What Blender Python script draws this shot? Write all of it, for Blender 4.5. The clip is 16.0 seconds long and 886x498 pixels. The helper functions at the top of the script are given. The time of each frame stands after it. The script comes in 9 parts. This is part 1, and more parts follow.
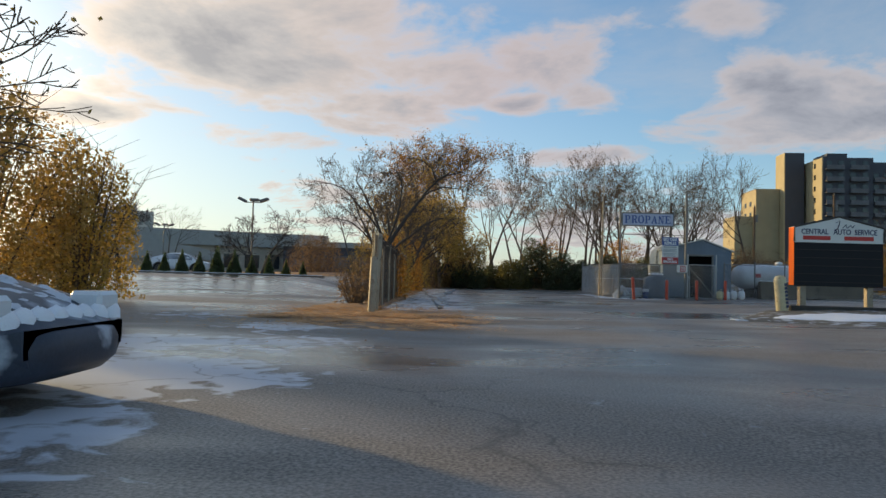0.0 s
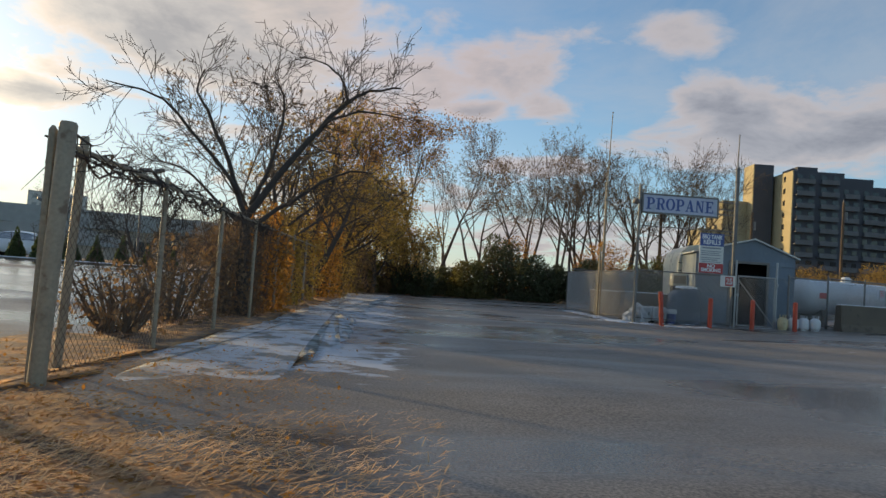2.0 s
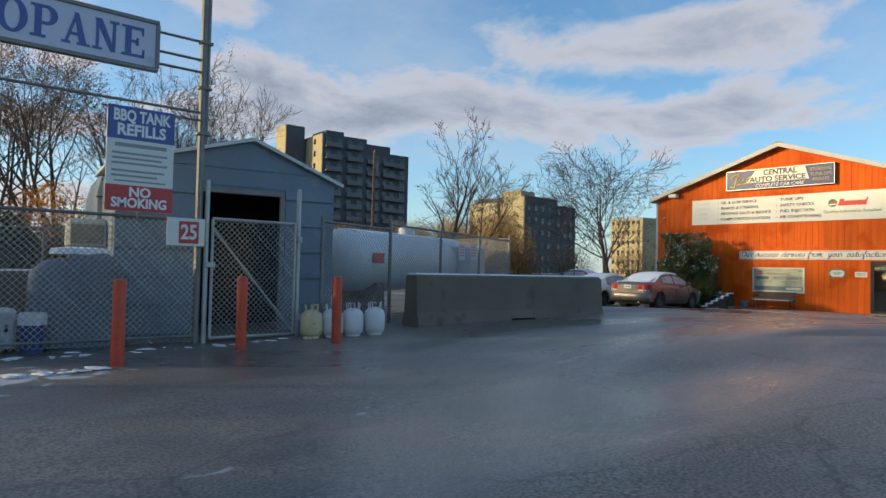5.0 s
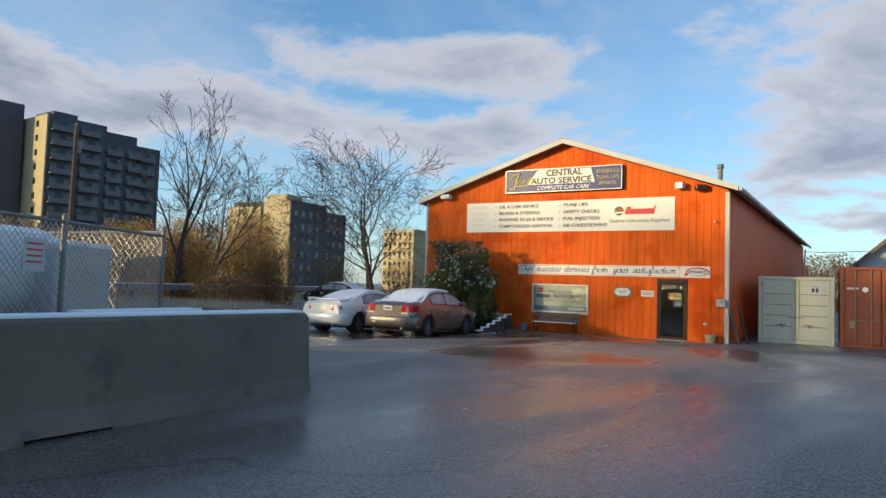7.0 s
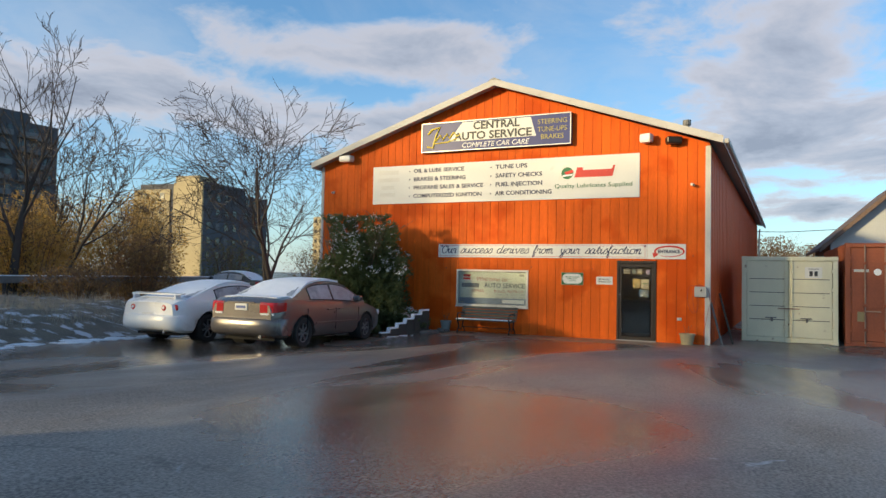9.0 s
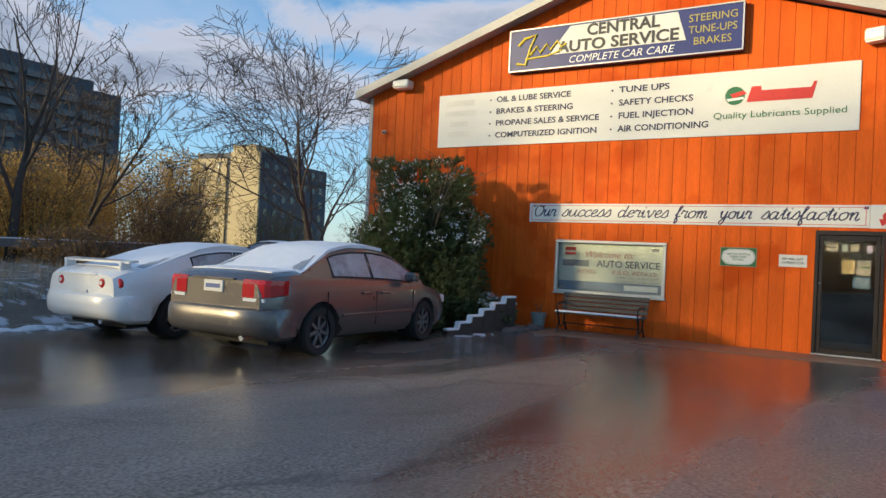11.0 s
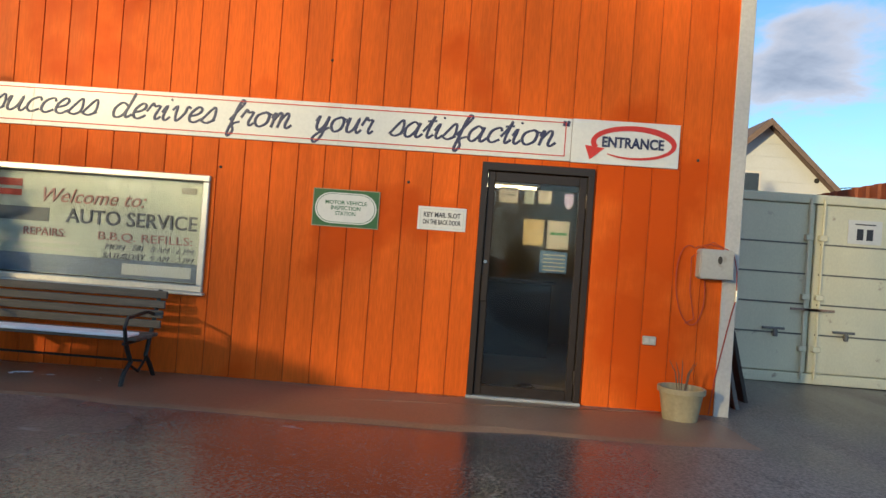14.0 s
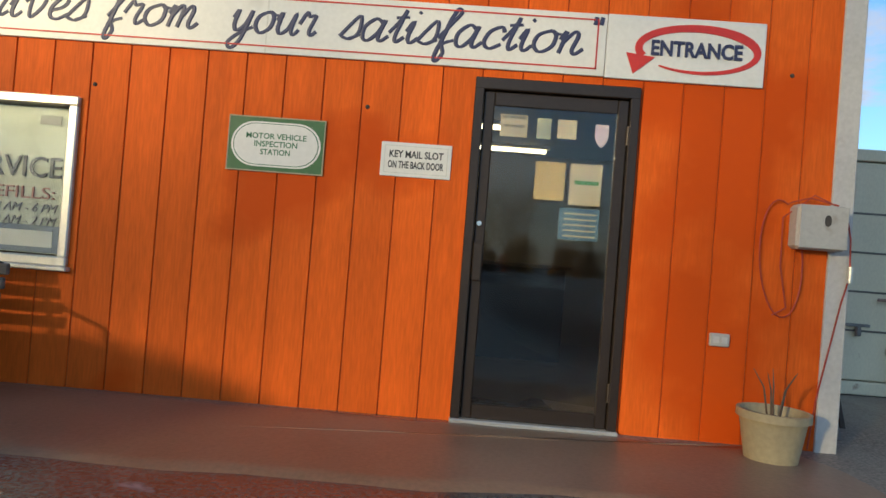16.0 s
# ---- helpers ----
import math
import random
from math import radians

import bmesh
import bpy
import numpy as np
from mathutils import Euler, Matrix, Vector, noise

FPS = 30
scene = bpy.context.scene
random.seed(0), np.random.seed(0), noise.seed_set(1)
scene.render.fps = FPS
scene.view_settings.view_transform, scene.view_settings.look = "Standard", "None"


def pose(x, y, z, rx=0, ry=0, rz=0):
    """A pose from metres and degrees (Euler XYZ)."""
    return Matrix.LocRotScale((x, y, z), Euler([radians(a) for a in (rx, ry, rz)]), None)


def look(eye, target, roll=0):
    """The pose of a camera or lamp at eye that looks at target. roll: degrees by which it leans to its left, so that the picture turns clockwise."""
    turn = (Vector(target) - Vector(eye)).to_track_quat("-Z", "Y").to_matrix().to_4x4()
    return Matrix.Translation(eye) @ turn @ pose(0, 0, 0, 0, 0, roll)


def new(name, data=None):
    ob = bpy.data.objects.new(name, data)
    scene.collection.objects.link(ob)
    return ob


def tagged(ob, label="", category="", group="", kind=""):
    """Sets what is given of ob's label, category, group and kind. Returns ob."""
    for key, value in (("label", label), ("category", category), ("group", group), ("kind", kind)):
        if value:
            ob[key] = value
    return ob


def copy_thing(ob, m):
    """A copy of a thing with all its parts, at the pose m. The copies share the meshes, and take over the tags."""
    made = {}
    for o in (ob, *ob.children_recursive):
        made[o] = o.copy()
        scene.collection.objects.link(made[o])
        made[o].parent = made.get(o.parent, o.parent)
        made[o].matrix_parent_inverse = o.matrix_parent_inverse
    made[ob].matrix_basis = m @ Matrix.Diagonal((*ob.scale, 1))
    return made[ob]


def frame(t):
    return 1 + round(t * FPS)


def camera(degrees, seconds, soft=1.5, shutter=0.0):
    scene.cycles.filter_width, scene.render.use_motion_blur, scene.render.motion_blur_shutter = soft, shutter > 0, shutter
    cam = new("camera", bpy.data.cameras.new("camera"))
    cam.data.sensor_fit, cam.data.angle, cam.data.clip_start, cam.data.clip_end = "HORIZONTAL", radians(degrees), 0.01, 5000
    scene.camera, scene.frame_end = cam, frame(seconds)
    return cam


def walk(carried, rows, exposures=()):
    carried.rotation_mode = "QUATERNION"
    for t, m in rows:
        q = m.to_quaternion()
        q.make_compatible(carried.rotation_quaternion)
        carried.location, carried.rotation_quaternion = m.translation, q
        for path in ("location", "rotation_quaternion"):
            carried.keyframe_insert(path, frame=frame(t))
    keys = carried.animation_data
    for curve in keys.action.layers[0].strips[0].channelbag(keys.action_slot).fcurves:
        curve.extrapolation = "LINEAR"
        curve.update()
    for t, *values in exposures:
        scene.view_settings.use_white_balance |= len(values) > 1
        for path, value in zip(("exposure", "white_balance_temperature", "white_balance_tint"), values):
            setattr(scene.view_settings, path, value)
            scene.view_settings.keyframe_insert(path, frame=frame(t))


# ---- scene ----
cam = camera(66.7, 16.0)
PATH = [
    (0, (-6.803, -3.365, 0.903), (-6.826, -1.367, 0.982), 1.6),
    (0.5, (-6.675, -0.304, 0.902), (-6.69, 1.694, 0.992), 2.0),
    (1, (-6.541, 2.552, 0.879), (-6.553, 4.55, 0.969), 2.6),
    (1.5, (-6.399, 5.289, 0.886), (-6.376, 7.287, 0.986), 3.7),
    (2, (-6.095, 7.927, 0.938), (-5.979, 9.921, 1.032), 4.0),
    (2.5, (-5.5, 10.537, 1.001), (-5.228, 12.516, 1.1), 3.9),
    (3, (-4.686, 12.963, 1.024), (-4.182, 14.892, 1.182), 3.6),
    (3.5, (-3.496, 15.107, 1.189), (-2.722, 16.948, 1.301), 2.8),
    (4, (-2.169, 16.98, 1.151), (-1.129, 18.686, 1.247), 1.7),
    (4.5, (-0.657, 18.653, 1.162), (0.553, 20.244, 1.239), 1.0),
    (4.7, (-0.002, 19.242, 1.14), (1.25, 20.801, 1.206), 1.1),
    (6.8, (6.9, 23.475, 1.337), (8.591, 24.538, 1.453), 1.8),
    (7, (7.412, 23.864, 1.352), (9.141, 24.863, 1.461), 1.9),
    (7.5, (8.977, 24.261, 1.317), (10.773, 25.134, 1.422), 1.6),
    (8, (10.461, 24.726, 1.29), (12.306, 25.494, 1.385), 1.8),
    (8.5, (11.946, 25.058, 1.322), (13.784, 25.842, 1.416), 1.2),
    (9, (13.386, 25.898, 1.365), (15.202, 26.732, 1.443), 1.2),
    (9.2, (13.915, 26.3, 1.354), (15.701, 27.196, 1.442), 1.0),
    (11.3, (19.462, 29.331, 1.135), (21.199, 30.322, 1.139), 2.9),
    (11.5, (20.031, 29.494, 1.134), (21.812, 30.404, 1.133), 2.9),
    (12, (21.487, 29.602, 1.169), (23.355, 30.316, 1.14), 3.7),
    (12.5, (22.891, 29.628, 1.196), (24.829, 30.12, 1.161), 4.0),
    (13, (24.066, 29.588, 1.105), (26.047, 29.862, 1.087), 4.2),
    (13.5, (25.043, 29.451, 1.049), (27.039, 29.585, 1.051), 4.3),
    (14, (25.878, 29.336, 0.982), (27.877, 29.404, 1.0), 4.2),
    (14.5, (26.606, 29.265, 0.917), (28.606, 29.306, 0.92), 4.1),
    (15, (27.159, 29.221, 0.82), (29.159, 29.271, 0.832), 4.3),
    (15.5, (27.563, 29.222, 0.767), (29.562, 29.279, 0.786), 4.4),
    (16, (27.843, 29.222, 0.727), (29.842, 29.289, 0.748), 4.5),
]
walk(cam, [(t, look(eye, target, roll)) for t, eye, target, roll in PATH],
     [(0.0, -0.06, 7150, 13), (2.3, -0.10, 7200, 13), (3.3, -0.02, 6750, 11), (4.5, 0.08, 6500, 10), (6.0, 0.2, 6500, 10), (9.0, 0.2, 6450, 10),
      (11.5, 0.23, 6150, 10), (12.1, 0.27, 6150, 10), (13.0, 0.28, 6250, 10), (14.5, 0.28, 6250, 10), (16.0, 0.22, 6150, 10)])

# ---- light ----
from mathutils.bvhtree import BVHTree

SUN_AZ, SUN_EL = 142.0, 11.0
sun_dir = Vector((math.cos(radians(SUN_AZ)) * math.cos(radians(SUN_EL)),
                  math.sin(radians(SUN_AZ)) * math.cos(radians(SUN_EL)), math.sin(radians(SUN_EL))))
sun = new("sun", bpy.data.lights.new("sun", "SUN"))
sun.data.energy, sun.data.angle, sun.data.color = 4.6, radians(1.7), (1.0, 0.77, 0.39)
sun.matrix_world = look(sun_dir * 100, (0, 0, 0))

world = bpy.data.worlds.new("world")
scene.world = world
world.use_nodes = True
wt = world.node_tree
wt.nodes.clear()


def wnode(kind, **props):
    n = wt.nodes.new(kind)
    for k, v in props.items():
        setattr(n, k, v)
    return n


def wmath(op, a, b=None, c=None):
    n = wnode("ShaderNodeMath", operation=op)
    for i, v in enumerate((a, b, c)):
        if v is None:
            continue
        if isinstance(v, (int, float)):
            n.inputs[i].default_value = v
        else:
            wt.links.new(v, n.inputs[i])
    return n.outputs[0]


def ramp(tree, fac, stops, interp="LINEAR"):
    n = tree.nodes.new("ShaderNodeValToRGB")
    n.color_ramp.interpolation = interp
    els = n.color_ramp.elements
    while len(els) < len(stops):
        els.new(0.5)
    for e, (p, c) in zip(els, stops):
        e.position = p
        e.color = (*c, 1) if len(c) == 3 else c
    tree.links.new(fac, n.inputs[0])
    return n.outputs[0]


sky = wnode("ShaderNodeTexSky", sky_type="NISHITA")
sky.sun_disc, sky.sun_elevation, sky.sun_rotation = False, radians(SUN_EL + 6), radians(90 - SUN_AZ)
sky.air_density, sky.dust_density, sky.ozone_density = 1.0, 0.35, 2.4
coord = wnode("ShaderNodeTexCoord").outputs["Generated"]
sep = wnode("ShaderNodeSeparateXYZ")
wt.links.new(coord, sep.inputs[0])
up = wmath("ADD", wmath("MAXIMUM", sep.outputs[2], 0.0), 0.16)
flat = wnode("ShaderNodeCombineXYZ")
wt.links.new(wmath("DIVIDE", sep.outputs[0], up), flat.inputs[0])
wt.links.new(wmath("DIVIDE", sep.outputs[1], up), flat.inputs[1])
flat.inputs[2].default_value = 3.7
shift = wnode("ShaderNodeMapping")
shift.inputs["Location"].default_value = (0.35, 0.9, 0.0)
wt.links.new(flat.outputs[0], shift.inputs[0])


def wnoise(vec, scale, detail, rough=0.55, dist=0.0):
    n = wnode("ShaderNodeTexNoise")
    n.inputs["Scale"].default_value, n.inputs["Detail"].default_value = scale, detail
    n.inputs["Roughness"].default_value, n.inputs["Distortion"].default_value = rough, dist
    wt.links.new(vec, n.inputs["Vector"])
    return n.outputs["Fac"]


azim = wmath("MULTIPLY", wmath("ARCTAN2", sep.outputs[1], sep.outputs[0]), 57.2958)
elev = wmath("MULTIPLY", wmath("ARCSINE", sep.outputs[2]), 57.2958)
big = wnoise(shift.outputs[0], 0.55, 2.0)
puff = wnoise(shift.outputs[0], 2.3, 9.0, 0.60, 0.3)
# cloud banks: azimuth, elevation, half width, half height in degrees, weight
BANKS = [(107.7, 17.2, 14.6, 4.6, 1.0), (96.9, 14.2, 6.3, 3.4, 0.8), (120.1, 11.5, 5.4, 1.2, 0.8), (74.0, 5.0, 16.0, 3.6, 0.55), (98.0, 5.0, 9.0, 3.0, 0.5), (82.9, 18.2, 5.4, 2.2, 0.62), (77.5, 15.0, 3.6, 1.3, 0.6), (84.5, 14.4, 2.6, 1.0, 0.6),
         (61.7, 13.7, 7.3, 3.4, 0.75), (67.7, 20.8, 4.4, 2.0, 0.6), (121.9, 4.5, 7.3, 0.7, 0.6), (80.3, 10.2, 7.8, 0.9, 0.5),
         (68.6, 21.2, 4.4, 1.8, 0.65), (65.0, 15.3, 4.4, 2.0, 0.7), (53.3, 12.9, 12.7, 2.9, 0.8), (33.2, 12.3, 12.7, 2.0, 0.78),
         (31.3, 17.9, 9.8, 2.0, 0.8), (88.9, 17.1, 5.9, 2.4, 0.5), (30.4, 18.6, 10.7, 2.0, 0.72), (-1.6, 17.1, 7.3, 4.6, 0.78),
         (-7.3, 10.4, 7.3, 3.7, 0.8), (34.1, 12.5, 16.1, 2.4, 0.75), (52.4, 14.7, 5.4, 2.9, 0.6), (-25.6, 16.2, 4.9, 2.9, 0.7),
         (-1.6, 10.8, 9.3, 2.9, 0.8), (-3.5, 5.6, 7.8, 1.3, 0.75), (-26.2, 18.1, 4.4, 2.0, 0.7), (2.1, 9.3, 4.9, 2.4, 0.6)]
bank = wmath("MULTIPLY", wmath("SUBTRACT", big, 0.5), 0.9)
for b_az, b_el, b_w, b_h, b_k in BANKS:
    u = wmath("POWER", wmath("ABSOLUTE", wmath("DIVIDE", wmath("SUBTRACT", azim, b_az), b_w)), 2.0)
    v = wmath("POWER", wmath("ABSOLUTE", wmath("DIVIDE", wmath("SUBTRACT", elev, b_el), b_h)), 2.0)
    bank = wmath("MAXIMUM", bank, wmath("MULTIPLY", wmath("EXPONENT", wmath("MULTIPLY", wmath("ADD", u, v), -0.75)), b_k))
density = wmath("ADD", bank, wmath("MULTIPLY", wmath("SUBTRACT", puff, 0.5), 1.9))
# the low sun lights the deck round it
sdot = wnode("ShaderNodeVectorMath", operation="DOT_PRODUCT")
wt.links.new(coord, sdot.inputs[0])
sdot.inputs[1].default_value = tuple(sun_dir)
near_sun = wmath("POWER", wmath("MAXIMUM", sdot.outputs["Value"], 0.0), 3.0)
veil = ramp(wt, wnoise(shift.outputs[0], 0.9, 8.0, 0.62, 0.6), [(0.38, (0, 0, 0)), (0.72, (0.42, 0.42, 0.42))], "EASE")
cover = ramp(wt, density, [(0.12, (0, 0, 0)), (0.60, (0.93, 0.93, 0.93))], "EASE")
tone = ramp(wt, density, [(0.25, (0.62, 0.67, 0.74)), (0.45, (0.65, 0.64, 0.69)), (0.75, (0.45, 0.49, 0.58)), (1.0, (0.32, 0.355, 0.44))])
glow = ramp(wt, near_sun, [(0.0, (1, 1, 1)), (0.2, (1.15, 1.03, 0.97)), (0.45, (1.32, 1.20, 1.04)), (0.72, (1.75, 1.58, 1.28)), (1.0, (3.8, 3.1, 2.1))])
mul = wnode("ShaderNodeMixRGB", blend_type="MULTIPLY")
mul.inputs[0].default_value = 1.0
wt.links.new(tone, mul.inputs[1])
wt.links.new(glow, mul.inputs[2])
bg_sky, bg_cloud, wmix = wnode("ShaderNodeBackground"), wnode("ShaderNodeBackground"), wnode("ShaderNodeMixShader")
bg_sky.inputs[1].default_value, bg_cloud.inputs[1].default_value = 0.165, 0.88
tint = wnode("ShaderNodeMixRGB", blend_type="MULTIPLY")
tint.inputs[0].default_value, tint.inputs[2].default_value = 1.0, (0.72, 1.0, 1.10, 1)
wt.links.new(sky.outputs[0], tint.inputs[1])
wt.links.new(tint.outputs[0], bg_sky.inputs[0])
wt.links.new(mul.outputs[0], bg_cloud.inputs[0])
# thin haze low over the horizon, thicker towards the sun
haze_deep = wmath("ADD", 6.5, wmath("MULTIPLY", near_sun, 17.0))
haze = wmath("MULTIPLY", wmath("EXPONENT", wmath("MULTIPLY", wmath("DIVIDE", wmath("MAXIMUM", elev, 0.0), haze_deep), -1.0)), wmath("ADD", 0.62, wmath("MULTIPLY", near_sun, 0.38)))
wt.links.new(wmath("MAXIMUM", wmath("MAXIMUM", cover, veil), haze), wmix.inputs[0])
wt.links.new(bg_sky.outputs[0], wmix.inputs[1])
wt.links.new(bg_cloud.outputs[0], wmix.inputs[2])
wt.links.new(wmix.outputs[0], wnode("ShaderNodeOutputWorld").inputs[0])


# ---- materials ----
def surf(name, base, rough=0.7, metal=0.0, var=0.25, scale=1.5, fine=35.0, bump=0.15, spots=None, spot_at=0.62,
         streak=None, spec=0.5, pieces=False, emit=0.0, coat=0.0, spot_scale=None):
    """Procedural surface: colour drifts at a large and a fine scale, spots or stains of a second colour, fine relief."""
    m = bpy.data.materials.new(name)
    m.use_nodes = True
    t = m.node_tree
    p = t.nodes["Principled BSDF"]
    co = t.nodes.new("ShaderNodeTexCoord").outputs["Object"]
    plain = co
    if pieces:
        info = t.nodes.new("ShaderNodeObjectInfo")
        vadd = t.nodes.new("ShaderNodeVectorMath")
        vadd.operation = "MULTIPLY_ADD"
        vadd.inputs[1].default_value = (1, 1, 1)
        cmb = t.nodes.new("ShaderNodeMath")
        cmb.operation, cmb.inputs[1].default_value = "MULTIPLY", 37.0
        t.links.new(info.outputs["Random"], cmb.inputs[0])
        t.links.new(co, vadd.inputs[0])
        t.links.new(cmb.outputs[0], vadd.inputs[2])
        co = vadd.outputs[0]
    if streak:
        mp = t.nodes.new("ShaderNodeMapping")
        mp.inputs["Scale"].default_value = streak
        t.links.new(co, mp.inputs[0])
        co2 = mp.outputs[0]
    else:
        co2 = co

    def noise_at(s, d, vec):
        n = t.nodes.new("ShaderNodeTexNoise")
        n.inputs["Scale"].default_value, n.inputs["Detail"].default_value = s, d
        t.links.new(vec, n.inputs["Vector"])
        return n.outputs["Fac"]

    large, small = noise_at(scale, 4, co2), noise_at(fine, 3, co2)
    mixn = t.nodes.new("ShaderNodeMath")
    mixn.operation, mixn.inputs[1].default_value = "MULTIPLY_ADD", 0.45
    t.links.new(small, mixn.inputs[0])
    half = t.nodes.new("ShaderNodeMath")
    half.operation, half.inputs[1].default_value = "MULTIPLY", 0.6
    t.links.new(large, half.inputs[0])
    t.links.new(half.outputs[0], mixn.inputs[2])
    lo = [max(c * (1 - var), 0) for c in base]
    hi = [min(c * (1 + var), 1) for c in base]
    col = ramp(t, mixn.outputs[0], [(0.33, lo), (0.72, hi)])
    if spots:
        s = ramp(t, noise_at(spot_scale or scale * 2.3, 5, plain), [(spot_at, (0, 0, 0)), (spot_at + 0.09, (1, 1, 1))])
        mx = t.nodes.new("ShaderNodeMixRGB")
        mx.inputs[2].default_value = (*spots, 1)
        t.links.new(s, mx.inputs[0])
        t.links.new(col, mx.inputs[1])
        col = mx.outputs[0]
    if pieces:
        hsv = t.nodes.new("ShaderNodeHueSaturation")
        rr = t.nodes.new("ShaderNodeMapRange")
        rr.inputs["To Min"].default_value, rr.inputs["To Max"].default_value = 0.94, 1.06
        t.links.new(info.outputs["Random"], rr.inputs[0])
        t.links.new(rr.outputs[0], hsv.inputs["Value"])
        t.links.new(col, hsv.inputs["Color"])
        col = hsv.outputs[0]
    t.links.new(col, p.inputs["Base Color"])
    rg = t.nodes.new("ShaderNodeMapRange")
    rg.inputs["To Min"].default_value, rg.inputs["To Max"].default_value = max(rough - 0.12, 0.02), min(rough + 0.12, 1)
    t.links.new(large, rg.inputs[0])
    t.links.new(rg.outputs[0], p.inputs["Roughness"])
    p.inputs["Metallic"].default_value = metal
    p.inputs["Specular IOR Level"].default_value = spec
    p.inputs["Coat Weight"].default_value = coat
    if emit:
        p.inputs["Emission Strength"].default_value = emit
        p.inputs["Emission Color"].default_value = (*base, 1)
    if bump:
        b = t.nodes.new("ShaderNodeBump")
        b.inputs["Strength"].default_value, b.inputs["Distance"].default_value = bump, 0.02
        t.links.new(mixn.outputs[0], b.inputs["Height"])
        t.links.new(b.outputs[0], p.inputs["Normal"])
    return m


def glass(name, tint=(0.9, 0.95, 0.95), rough=0.02):
    m = bpy.data.materials.new(name)
    m.use_nodes = True
    p = m.node_tree.nodes["Principled BSDF"]
    p.inputs["Base Color"].default_value = (*tint, 1)
    p.inputs["Transmission Weight"].default_value = 1.0
    p.inputs["Roughness"].default_value = rough
    p.inputs["IOR"].default_value = 1.45
    return m


